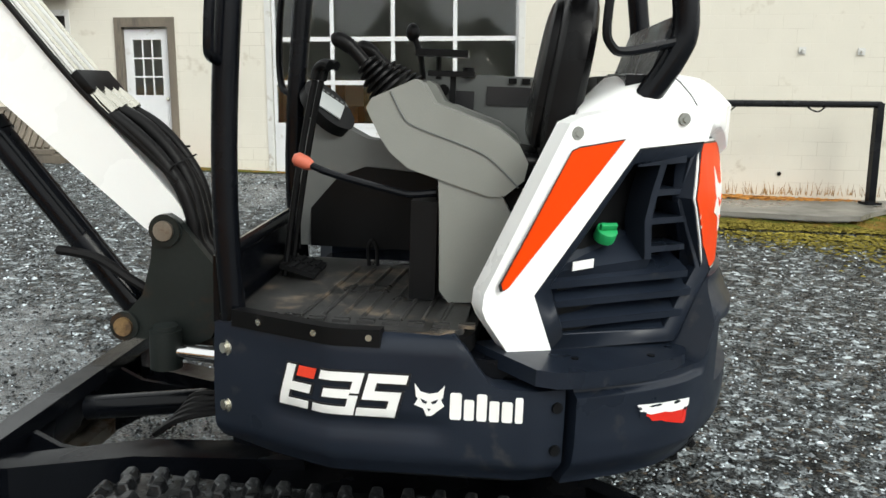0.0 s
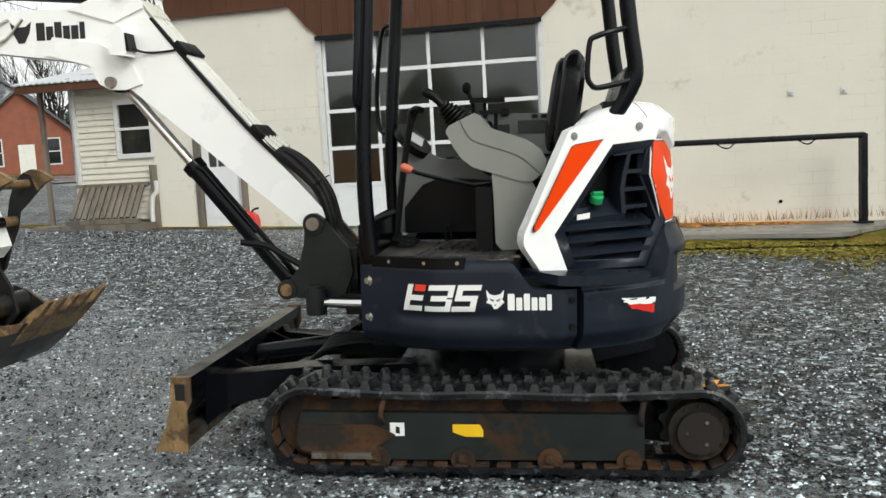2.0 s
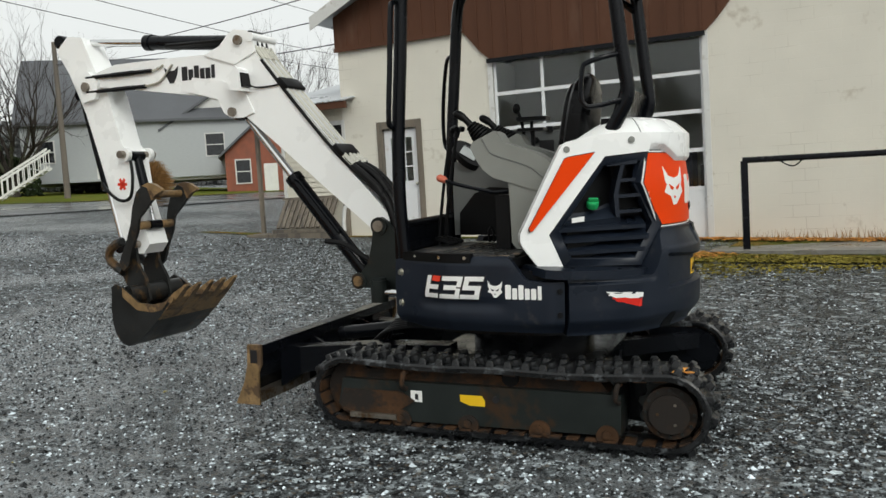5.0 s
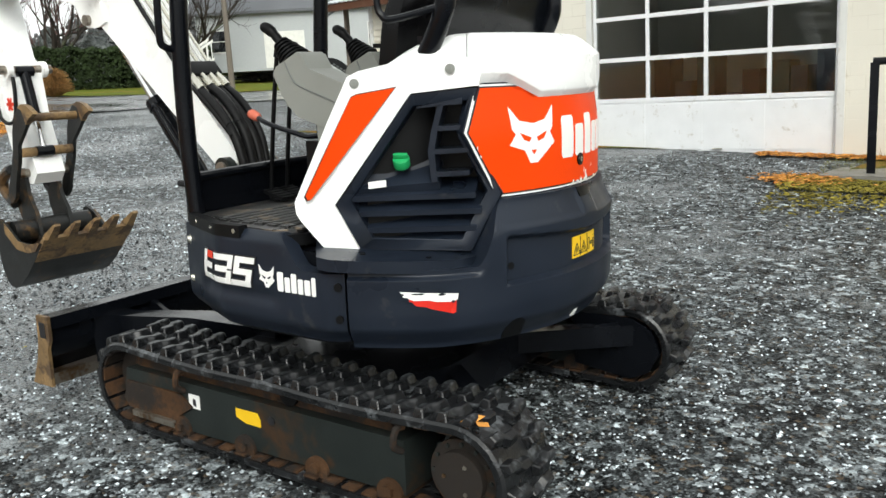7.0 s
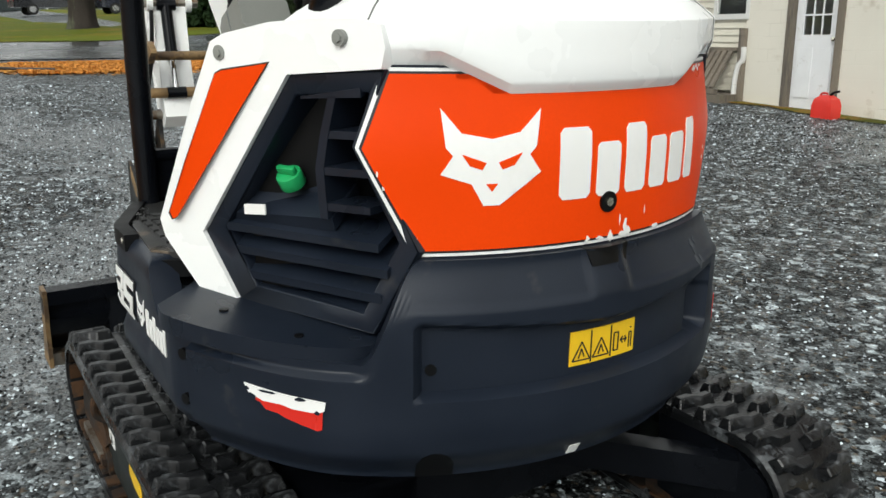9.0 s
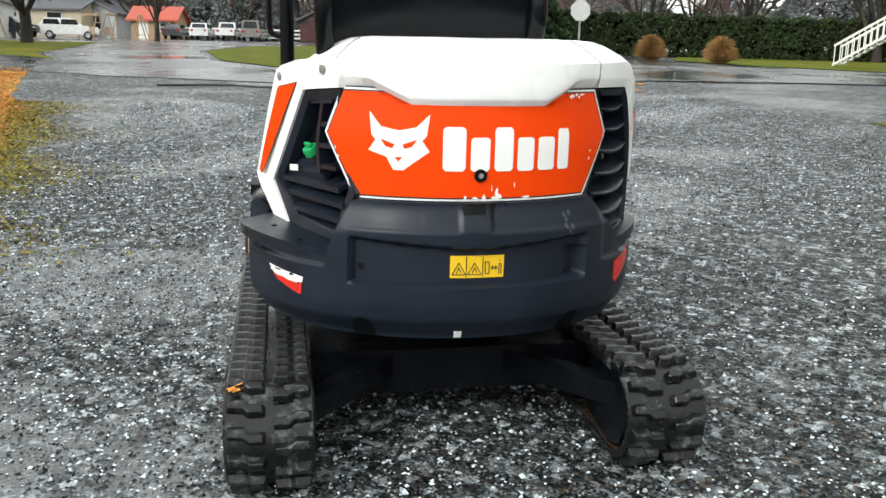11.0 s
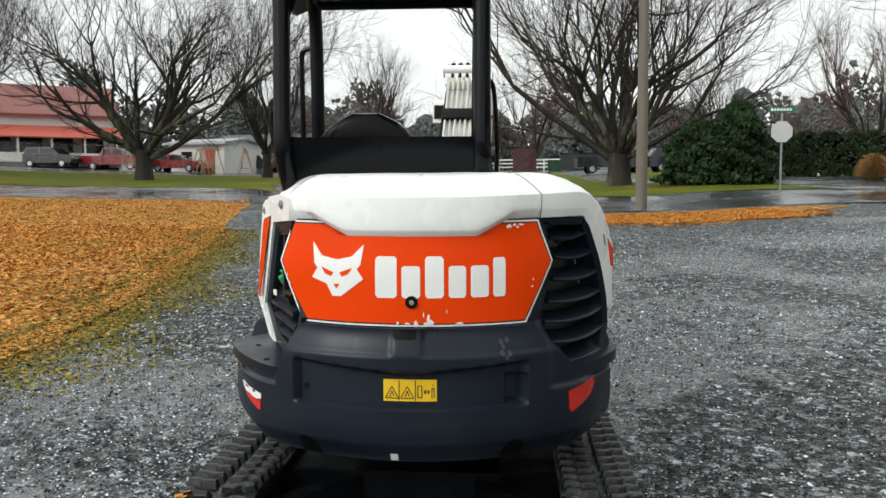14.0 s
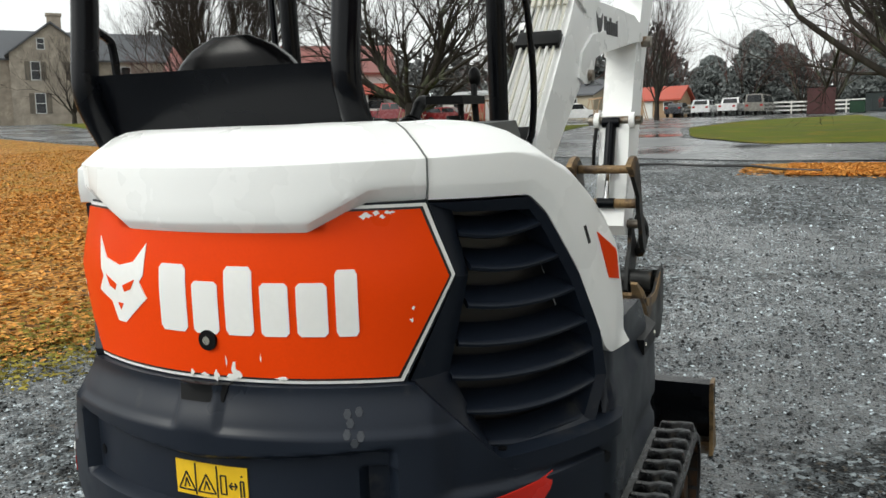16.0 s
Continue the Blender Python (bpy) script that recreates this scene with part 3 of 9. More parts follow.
GAR = (2.2, 6.13, 0.1, 3.68)
GAR2 = (11.8, 15.9, -0.3, 3.47)
SDOOR = (-0.37, 0.47, 0.28, 2.54)
bm = wall_cells(B(), [-1.31, SDOOR[0], SDOOR[1], GAR[0], GAR[1], GAR2[0], GAR2[1], 19], [-0.6, GAR2[2], GAR[2], SDOOR[2], SDOOR[3], GAR2[3], GAR[3], 5.1], [GAR, GAR2, SDOOR], 0, 0.25)
wall_s = wpart("wall_south", bm, BLOCK)
wall_s.data.polygons.foreach_set("use_smooth", [False] * len(wall_s.data.polygons))
tagged(wall_s, "cream painted concrete block wall with hairline cracks", "wall", kind="structure")
bm = B()
box(bm, -1.31, 19, 9.8, 10, -0.6, 5.1)
box(bm, -1.31, -1.11, 0.25, 9.8, -0.6, 4.9)
box(bm, 18.8, 19, 0.25, 9.8, -0.6, 4.9)
tagged(wpart("wall_north", bm, BLOCK), "cream painted block back and side walls", "wall", kind="structure")
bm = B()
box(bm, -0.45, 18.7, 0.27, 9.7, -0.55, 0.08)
tagged(wpart("floor", bm, DARKROOM), "concrete workshop floor, coloured near-black for the dim room", "floor", kind="structure")
# shelving and clutter behind the panes, in colours darkened for the dim room
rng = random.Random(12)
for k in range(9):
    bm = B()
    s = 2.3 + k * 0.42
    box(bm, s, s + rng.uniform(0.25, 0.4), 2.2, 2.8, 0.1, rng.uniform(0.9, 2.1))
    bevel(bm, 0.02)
    wpart("storage_crate", bm, mat("dimmed_clutter", (rng.uniform(0.02, 0.07), rng.uniform(0.02, 0.06), rng.uniform(0.02, 0.05)), 0.7))
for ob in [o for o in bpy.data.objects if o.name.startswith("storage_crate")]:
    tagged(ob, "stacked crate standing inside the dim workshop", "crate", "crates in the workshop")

# brown siding: low hood over the garage door with slanted corners, ribbed sheets above up to the gable roof
RIDGE_S, RIDGE_Z, EAVE_S, EAVE_Z = 8.2, 9.26, -1.65, 4.82


def roof_z(s):
    return RIDGE_Z - abs(s - RIDGE_S) * (RIDGE_Z - EAVE_Z) / (RIDGE_S - EAVE_S)


def siding_low(s):
    base = 4.27 + 0.008 * (s + 1.3)
    for a, c, low in ((1.60, 6.78, 3.64), (11.28, 17.6, 4.17)):
        if a <= s <= c:
            return max(low, base - 1.2 * min(s - a, c - s))
    return base


cladding = wthing("gable_cladding", "brown ribbed metal siding over the block wall", "siding", kind="structure")
s = -1.35
while s < 18.9:
    e = min(s + 0.30, 18.9)
    for a, c, out in ((s, e - 0.045, -0.045), (e - 0.045, e, -0.065)):
        bm = B()
        prism(bm, [(a, siding_low(a)), (c, siding_low(c)), (c, roof_z(c)), (a, roof_z(a))], lambda u, v, w: (u, w, v), out, 0.02)
        part("sheet" if out > -0.05 else "rib", bm, BROWN, cladding)
    s = e
bm = B()
for a, c in ((-1.35, 1.60), (6.78, 11.28)):
    prism(bm, [(a, siding_low(a) - 0.05), (c, siding_low(c) - 0.05), (c, siding_low(c) + 0.04), (a, siding_low(a) + 0.04)], lambda u, v, w: (u, w, v), -0.085, -0.066)
part("drip_edge", bm, BROWN, cladding)
bm = B()
box(bm, 2.12, 6.2, -0.10, -0.067, 3.60, 3.68)
part("header_trim", bm, BLACKMETAL, cladding)
roof = wthing("workshop_roof", "pale metal gable roof with white fascia", "roof", kind="structure")
for a, c in ((EAVE_S, RIDGE_S), (RIDGE_S, 2 * RIDGE_S - EAVE_S)):
    bm = B()
    prism(bm, [(a, roof_z(a)), (c, roof_z(c)), (c, roof_z(c) + 0.12), (a, roof_z(a) + 0.12)], lambda u, v, w: (u, w, v), -0.45, 10.4)
    part("roof_slope", bm, ROOFM, roof)
    bm = B()
    prism(bm, [(a, roof_z(a) - 0.14), (c, roof_z(c) - 0.14), (c, roof_z(c) + 0.13), (a, roof_z(a) + 0.13)], lambda u, v, w: (u, w, v), -0.48, -0.452)
    part("fascia", bm, TRIM, roof)

# upper window over the siding
win = wthing("window_1", "wide upper window with white sill in brown siding", "window", kind="structure")
bm = B()
for a, c, d, e in ((7.0, 9.15, 4.78, 4.90), (7.0, 7.08, 4.90, 6.1), (9.07, 9.15, 4.90, 6.1), (7.0, 9.15, 6.1, 6.2)):
    box(bm, a, c, -0.14, -0.067, d, e)
part("window_frame", bevel(bm, 0.008), TRIM, win)
bm = B()
box(bm, 7.085, 9.065, -0.09, -0.07, 4.905, 6.095)
part("pane", bm, BROWN, win, "boarded brown panel")


def sectional_door(name, s0, s1, z0, z1, cols, rows, solid, frame_m, label):
    """An overhead door: a solid bottom section, rows of panes above."""
    d = wthing(name, label, "garage door", kind="structure")
    bm = B()
    box(bm, s0, s1, 0.06, 0.10, z0, z0 + solid)
    for k in range(cols):
        a, c = s0 + (s1 - s0) * k / cols + 0.06, s0 + (s1 - s0) * (k + 1) / cols - 0.06
        box(bm, a, c, 0.05, 0.06, z0 + 0.07, z0 + solid - 0.07)
    part("bottom_panel", bevel(bm, 0.006), frame_m, d)
    w = (s1 - s0) / cols
    h = (z1 - z0 - solid) / rows
    for k in range(cols + 1):
        bm = B()
        t = 0.05 if k in (0, cols) else 0.03
        box(bm, max(s0, s0 + k * w - t), min(s1, s0 + k * w + t), 0.05, 0.10, z0 + solid, z1)
        part("stile", bm, frame_m, d)
    for k in range(rows + 1):
        bm = B()
        box(bm, s0 + 0.05, s1 - 0.05, 0.047, 0.103, z0 + solid + k * h - 0.035, z0 + solid + k * h + 0.035)
        part("rail", bm, frame_m, d)
    for i in range(cols):
        for k in range(rows):
            bm = B()
            box(bm, s0 + i * w + 0.03, s0 + (i + 1) * w - 0.03, 0.07, 0.076, z0 + solid + k * h + 0.035, z0 + solid + (k + 1) * h - 0.035)
            p = part("pane", bm, PANE, d)
    bm = B()
    for a, c in ((s0 - 0.1, s0), (s1, s1 + 0.1)):
        box(bm, a, c, -0.02, 0.08, z0, z1)
    part("door_jamb", bevel(bm, 0.006), TRIM, d)
    bm = B()
    tube(bm, [(s0 + (s1 - s0) * 0.55 - 0.08, 0.03, z0 + 0.08), (s0 + (s1 - s0) * 0.55 + 0.08, 0.03, z0 + 0.08)], 0.012)
    part("lift_handle", bm, ZINC, d)
    return d


sectional_door("door_1", *GAR, 4, 4, 0.88, DOORM, "white overhead garage door with four rows of dark panes")
sectional_door("door_2", *GAR2, 4, 3, 1.78, TAN, "tan overhead garage door with dark panes")

bm = B()
box(bm, 11.72, 16.0, -0.03, -0.001, 3.58, 4.20)
part("header_board", bevel(bm, 0.006), TAN, bpy.data.objects["door_2"], "tan board over the door")

# service door
d = wthing("door_3", "white panelled service door with a nine-pane window", "door", kind="structure")
bm = B()
box(bm, -0.42, 0.42, 0.05, 0.095, 0.24, 1.28)
box(bm, -0.42, -0.27, 0.05, 0.095, 1.28, 2.25)
box(bm, 0.27, 0.42, 0.05, 0.095, 1.28, 2.25)
box(bm, -0.27, 0.27, 0.05, 0.095, 2.1, 2.25)
for a in (-0.34, 0.04):
    box(bm, a, a + 0.30, 0.035, 0.05, 0.40, 1.10)
part("leaf", bevel(bm, 0.006), DOORM, d)
bm = B()
for k in range(1, 3):
    box(bm, -0.27 + k * 0.18 - 0.012, -0.27 + k * 0.18 + 0.012, 0.055, 0.085, 1.28, 2.1)
    box(bm, -0.27, 0.27, 0.053, 0.087, 1.28 + k * 0.273 - 0.012, 1.28 + k * 0.273 + 0.012)
part("muntin", bm, DOORM, d)
for i in range(3):
    for k in range(3):
        bm = B()
        box(bm, -0.258 + i * 0.18, -0.102 + i * 0.18, 0.067, 0.072, 1.292 + k * 0.273, 1.541 + k * 0.273)
        part("pane", bm, PANE, d)
bm = B()
for a, c, e, g in ((-0.56, -0.43, 0.2, 2.42), (0.43, 0.56, 0.2, 2.42), (-0.43, 0.43, 2.28, 2.42)):
    box(bm, a, c, -0.03, 0.1, e, g)
part("door_frame", bevel(bm, 0.006), OLDWOOD, d, "weathered grey wooden frame")
bm = B()
sphere(bm, (0.36, 0.015, 1.22), 0.032, 8)
part("door_knob", bm, ZINC, d)
d.matrix_world = WALL @ Matrix.Translation((0.05, 0, 0.05)) @ Matrix.Diagonal((0.93, 1, 1.09, 1))

# small fixtures on the wall
for s, z in ((10.24, 2.13), (11.05, 2.11)):
    bm = B()
    box(bm, s - 0.05, s + 0.05, -0.02, 0.0, z - 0.05, z + 0.05)
    tube(bm, [(s, -0.02, z), (s, -0.07, z - 0.01)], 0.02, 8)
    tagged(wpart("wall_bracket", bevel(bm, 0.004), TRIM), "small painted bracket fixed on the block wall", "bracket", "brackets on the wall")
bm = B()
tube(bm, [(10.05, 0.0, 0.34), (10.05, -0.02, 0.34)], 0.03, 10)
tagged(wpart("pipe_stub", bm, BLACKMETAL), "dark pipe stub low in the wall", "pipe")

# ---- siding annex left of the block wall ----
ANNEX = WALL @ Matrix.Translation((-0.34, 0, 0.17))
hut = thing("annex", "cream siding annex with a corrugated lean-to roof", "shed", at=ANNEX.copy())
z = 0.35
bm = B()
while z < 3.0:
    for a, c in ((-2.55, -1.72), (-0.92, -0.67)) if 1.55 < z + 0.05 < 2.62 else ((-2.55, -0.67),):
        v = [bm.verts.new(p) for p in ((a, 0.02, z), (c, 0.02, z), (c, 0.045, z + 0.115), (a, 0.045, z + 0.115), (a, 0.10, z), (c, 0.10, z), (c, 0.10, z + 0.115), (a, 0.10, z + 0.115))]
        for f in ((0, 1, 2, 3), (5, 4, 7, 6), (4, 5, 1, 0), (3, 2, 6, 7), (4, 0, 3, 7), (1, 5, 6, 2)):
            bm.faces.new([v[k] for k in f])
    z += 0.115
part("siding", bm, SIDING, hut, angle=15)
bm = B()
z = 0.35
while z < 3.0:
    v = [bm.verts.new(p) for p in ((-3.25, 1.02, z), (-2.62, 1.02, z), (-2.62, 1.045, z + 0.115), (-3.25, 1.045, z + 0.115), (-3.25, 1.10, z), (-2.62, 1.10, z), (-2.62, 1.10, z + 0.115), (-3.25, 1.10, z + 0.115))]
    for f in ((0, 1, 2, 3), (5, 4, 7, 6), (4, 5, 1, 0), (3, 2, 6, 7), (4, 0, 3, 7), (1, 5, 6, 2)):
        bm.faces.new([v[k] for k in f])
    z += 0.115
part("porch_siding", bm, SIDING, hut, angle=15)
bm = B()
box(bm, -2.62, -2.54, 0.0, 1.1, 0.3, 3.02)
box(bm, -3.33, -3.25, 0.98, 4.0, 0.3, 3.02)
part("corner_board", bm, TRIM, hut)
bm = B()
box(bm, -2.55, -0.67, 0.105, 4.0, 0.3, 3.0)
part("core", bm, SIDING, hut)
bm = B()
box(bm, -3.32, -3.24, -0.02, 0.06, 0.3, 2.95)
part("porch_post", bevel(bm, 0.01), OLDWOOD, hut)
bm = B()
prism(bm, [(-3.5, 2.86), (-0.62, 2.86), (-0.62, 3.0), (-3.5, 3.0)], lambda u, v, w: (u, w, v), -0.42, -0.34)
prism(bm, [(-0.34, 2.86), (4.2, 3.84), (4.2, 3.98), (-0.34, 3.0)], lambda u, v, w: (w, u, v), -3.5, -3.42)
part("eave_board", bm, BROWN, hut)
bm = B()
n = 88
line = [(-3.55 + 2.93 * k / n, 0.012 * math.sin(k * math.pi / 2)) for k in range(n + 1)]
loft(bm, [[(a, y, z + c) for a, c in line] + [(a, y, z + c - 0.02) for a, c in line[::-1]] for y, z in ((-0.45, 3.03), (4.2, 4.03))])
part("roof_sheet", bm, ROOFM, hut)
bm = B()
for a, c, e, g in ((-1.72, -0.92, 1.53, 1.62), (-1.72, -0.92, 2.56, 2.65), (-1.72, -1.64, 1.62, 2.56), (-1.0, -0.92, 1.62, 2.56), (-1.64, -1.0, 2.07, 2.12)):
    box(bm, a, c, -0.01, 0.06, e, g)
fr = part("window_frame", bevel(bm, 0.005), TRIM, hut)
for e, g in ((1.62, 2.07), (2.12, 2.56)):
    bm = B()
    box(bm, -1.64, -1.0, 0.03, 0.035, e, g)
    part("pane", bm, PANE, fr)
# dark panel stands in for the unlit room behind the annex panes
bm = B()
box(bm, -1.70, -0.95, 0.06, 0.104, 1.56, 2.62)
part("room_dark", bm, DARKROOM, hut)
# slatted cellar hatch
hatch = thing("cellar_hatch", "weathered slatted wooden hatch leaning on the annex wall", "hatch", at=WALL @ Matrix.Translation((-0.50, 0, 0.12)))
for k in range(11):
    bm = B()
    s = -2.42 + k * 0.13
    prism(bm, [(-0.42, 0.45), (0.0, 1.05), (-0.03, 1.08), (-0.45, 0.48)], lambda u, v, w: (w, u, v), s, s + 0.085)
    part("slat", bm, OLDWOOD, hatch)
bm = B()
box(bm, -2.5, -0.95, -0.48, -0.40, 0.36, 0.44)
box(bm, -2.5, -0.95, -0.04, 0.01, 1.06, 1.12)
part("batten", bm, OLDWOOD, hatch)
bm = B()
box(bm, -3.3, -0.9, -0.5, 0.0, 0.16, 0.34)
tagged(wpart("timber_sill", bevel(bm, 0.015), OLDWOOD), "weathered timber sill below the annex", "timber").matrix_world = WALL @ Matrix.Translation((-0.4, 0, 0.13))
bm = B()
tube(bm, curve([(-0.86, -0.06, 1.15), (-0.86, -0.06, 0.95), (-0.94, -0.08, 0.82), (-0.97, -0.1, 0.55), (-0.96, -0.12, 0.25)]), 0.045, 10)
tube(bm, [(-0.96, -0.12, 0.36), (-0.96, -0.12, 0.18)], 0.062, 12)
tagged(wpart("downspout", bm, TRIM), "white plastic downspout elbow at the wall corner", "downspout").matrix_world = WALL @ Matrix.Translation((-0.41, 0, 0.10))
bm = B()
box(bm, -0.95, -0.83, -0.08, 0.02, 0.3, 1.5)
tagged(wpart("timber_post", bevel(bm, 0.01), OLDWOOD), "short weathered post beside the downspout", "post").matrix_world = WALL @ Matrix.Translation((-0.43, 0, 0.05))
# fuel can
can = thing("fuel_can", "red plastic fuel can with black spout on the ground", "fuel can", at=WALL @ Matrix.Translation((-0.02, 0, 0.03)))
bm = B()
loft(bm, [[(0.75 + a * sx * 0.17, -0.42 + c * sy * 0.11, zz) for a, c in ((-1, -1), (1, -1), (1, 1), (-1, 1))] for sx, sy, zz in ((1, 1, 0.19), (1.02, 1.02, 0.40), (0.85, 0.9, 0.50), (0.35, 0.5, 0.56))])
part("body", bevel(bm, 0.03, 3), mat("red_polythene", (0.62, 0.03, 0.02), 0.4, var=0.1, bump=0.05), can)
bm = B()
tube(bm, curve([(0.80, -0.42, 0.55), (0.86, -0.42, 0.60), (0.95, -0.42, 0.62)]), 0.018, 8)
part("spout", bm, BLACK, can)
bm = B()
tube(bm, curve([(0.62, -0.42, 0.50), (0.66, -0.42, 0.58), (0.76, -0.42, 0.58)]), 0.016, 8)
part("handle", bm, mat("red_handle", (0.5, 0.03, 0.02), 0.4), can)

# slab and pipe rail, standing out askew before the wall
RAIL = Matrix.Translation((1.0, 7.5, 0.065)) @ Matrix.Rotation(radians(8.5), 4, "Z")
bm = B()
dip = lambda u, v, w: (u, v, w - 0.012 * u)
prism(bm, [(0.5, 7.22), (1.6, 7.16), (2.7, 7.12), (3.85, 6.86), (4.3, 6.94), (4.62, 7.35), (5.2, 7.9), (5.3, 8.6), (0.75, 8.95)], dip, 0.165, 0.222)
prism(bm, [(0.62, 7.34), (3.9, 7.0), (4.2, 7.05), (5.1, 8.0), (5.2, 8.5), (0.85, 8.85)], dip, -0.4, 0.168)
tagged(part("concrete_slab", bevel(bm, 0.012), CONCRETE), "worn wet concrete slab below the pipe rail", "slab")
rail = thing("pipe_rail", "black steel pipe rail on posts over the slab", "railing", at=RAIL)
bm = B()
tube(bm, [(-0.02, 0, 1.37), (3.92, 0, 1.34)], 0.042, 10)
part("top_rail", bm, BLACKMETAL, rail)
for s in (0.0, 3.9):
    bm = B()
    box(bm, s - 0.045, s + 0.045, -0.045, 0.045, 0.1, 1.36)
    box(bm, s - 0.1, s + 0.1, -0.1, 0.1, 0.1, 0.13)
    part("rail_post", bevel(bm, 0.006), BLACKMETAL, rail)
for s in (0.62, 1.95, 3.1):
    bm = B()
    tube(bm, curve([(s - 0.16, 0, 1.34), (s - 0.05, 0, 1.27), (s + 0.04, 0, 1.26), (s + 0.14, 0, 1.34)], 4), 0.01, 6)
    part("hook", bm, BLACKMETAL, rail)
bm = B()
rng = random.Random(5)
for k in range(260):
    s, y = rng.uniform(6.6, 12.2), rng.uniform(-0.3, -0.02)
    h = rng.uniform(0.03, 0.16)
    dx, dy = rng.uniform(-0.06, 0.06), rng.uniform(-0.06, 0.03)
    v = [bm.verts.new(p) for p in ((s, y, 0.05), (s + 0.012, y, 0.05), (s + dx, y + dy, 0.11 + h))]
    bm.faces.new(v)
tagged(wpart("dead_weeds", bm, mat("dead_stalks", (0.30, 0.17, 0.055), 0.8, var=0.4, piece=0.4)), "dead brown weeds along the wall foot", "weeds", kind="stuff")


# ---- compact excavator ----
# local frame: -x forwards, -y the operator's left, slew centre at the origin
EXC = thing("excavator", "compact tracked excavator in white, orange and charcoal, parked on gravel", "excavator", at=TILT.copy())
HR = 0.884


def ring(deg, r, z):
    # the operator's right side is cut off flat
    if 40 < deg < 140:
        r = min(r, (0.85 + 0.6 * (r - 0.92)) / math.sin(radians(deg)))
    # and the left flank is drawn in
    if -140 < deg < -50:
        flat = (0.828 + 0.8 * (r - 0.884)) / math.sin(radians(-deg))
        r = min(r, flat) if deg > -106 else 0.855 / math.cos(radians(deg + 112.9)) + 0.8 * (r - 0.884)
    return (r * math.cos(radians(deg)), r * math.sin(radians(deg)), z)


def arc_shell(bm, degs, top, bottom, radius, inset=0.06, nz=16):
    """A curved panel round the slew centre: top(deg), bottom(deg), radius(deg, z), with thickness."""
    out, inn = [], []
    for d in degs:
        zs = [bottom(d) + (top(d) - bottom(d)) * k / nz for k in range(nz + 1)]
        out.append([ring(d, radius(d, z), z) for z in zs])
        inn.append([ring(d, radius(d, z) - inset, z) for z in zs])
    rings = [o + i[::-1] for o, i in zip(out, inn)]
    return loft(bm, rings)


def wrap(bm, poly, r, thick=0.004, step=2.5):
    """A flat outline in (degrees, height) bent round the slew centre."""
    b2 = B()
    b2.faces.new([b2.verts.new((u, v, 0)) for u, v in poly])
    bmesh.ops.triangulate(b2, faces=b2.faces)
    lo, hi = min(p[0] for p in poly), max(p[0] for p in poly)
    for k in range(1, int((hi - lo) / step) + 1):
        bmesh.ops.bisect_plane(b2, geom=b2.verts[:] + b2.edges[:] + b2.faces[:], plane_co=(lo + k * step, 0, 0), plane_no=(1, 0, 0))
    if callable(r):
        z0, z1 = min(p[1] for p in poly), max(p[1] for p in poly)
        for k in range(1, int((z1 - z0) / 0.03) + 1):
            bmesh.ops.bisect_plane(b2, geom=b2.verts[:] + b2.edges[:] + b2.faces[:], plane_co=(0, z0 + k * 0.03, 0), plane_no=(0, 1, 0))
    rf = r if callable(r) else (lambda d, z: r)
    top = {v: bm.verts.new(ring(v.co.x, rf(v.co.x, v.co.y), v.co.y)) for v in b2.verts}
    low = {v: bm.verts.new(ring(v.co.x, rf(v.co.x, v.co.y) - thick, v.co.y)) for v in b2.verts}
    for f in b2.faces:
        bm.faces.new([top[v] for v in f.verts])
        bm.faces.new([low[v] for v in reversed(f.verts)])
    for e in b2.edges:
        if len(e.link_faces) == 1:
            a, c = e.verts
            bm.faces.new((top[a], top[c], low[c], low[a]))
    b2.free()
    return bm


def arange(a, c, step):
    n = max(1, int(round((c - a) / step)))
    return [a + (c - a) * k / n for k in range(n + 1)]


# flat flank of the hood: u along it, v up, w outwards
FU, FN = Vector((0.9122, 0.4096, 0)), Vector((0.4096, -0.9122, 0))


def flank(u, v, w):
    p = Vector((0.1755, -0.743, v + 0.012)) + FU * u + FN * (w + (0.045 - 0.045 * u) * ease(v, 0.86, 1.14))
    return (p.x, p.y, p.z)


def flank_r(u, v, w):
    x, y, z = flank(u, v, w)
    return (x, -y, z)


# -- crawler tracks --
def belt_path():
    """Outer belt line in (x, z), front idler to sprocket, without lugs."""
    pts = []
    for k in range(13):
        a = radians(90 + 180 * k / 12)
        pts.append((-0.815 + 0.195 * math.cos(a), 0.222 + 0.195 * math.sin(a)))
    pts += [(-0.815 + 1.71 * k / 14, 0.027) for k in range(1, 14)]
    for k in range(13):
        a = radians(-90 + 180 * k / 12)
        pts.append((0.895 + 0.193 * math.cos(a), 0.220 + 0.193 * math.sin(a)))
    for k in range(1, 14):
        f = k / 14
        pts.append((0.895 - 1.71 * f, 0.413 + 0.004 * f - 0.03 * math.sin(math.pi * f) + 0.016 * math.sin(math.pi * f) ** 8))
    return pts


PATHB = belt_path()


def along(dist):
    n = len(PATHB)
    for k in range(n):
        a, c = Vector(PATHB[k]), Vector(PATHB[(k + 1) % n])
        l = (c - a).length
        if dist <= l:
            d = (c - a) / l
            return a + d * dist, d
        dist -= l
    return Vector(PATHB[0]), Vector((1, 0))


BELT_LEN = sum(math.dist(PATHB[k], PATHB[(k + 1) % len(PATHB)]) for k in range(len(PATHB)))


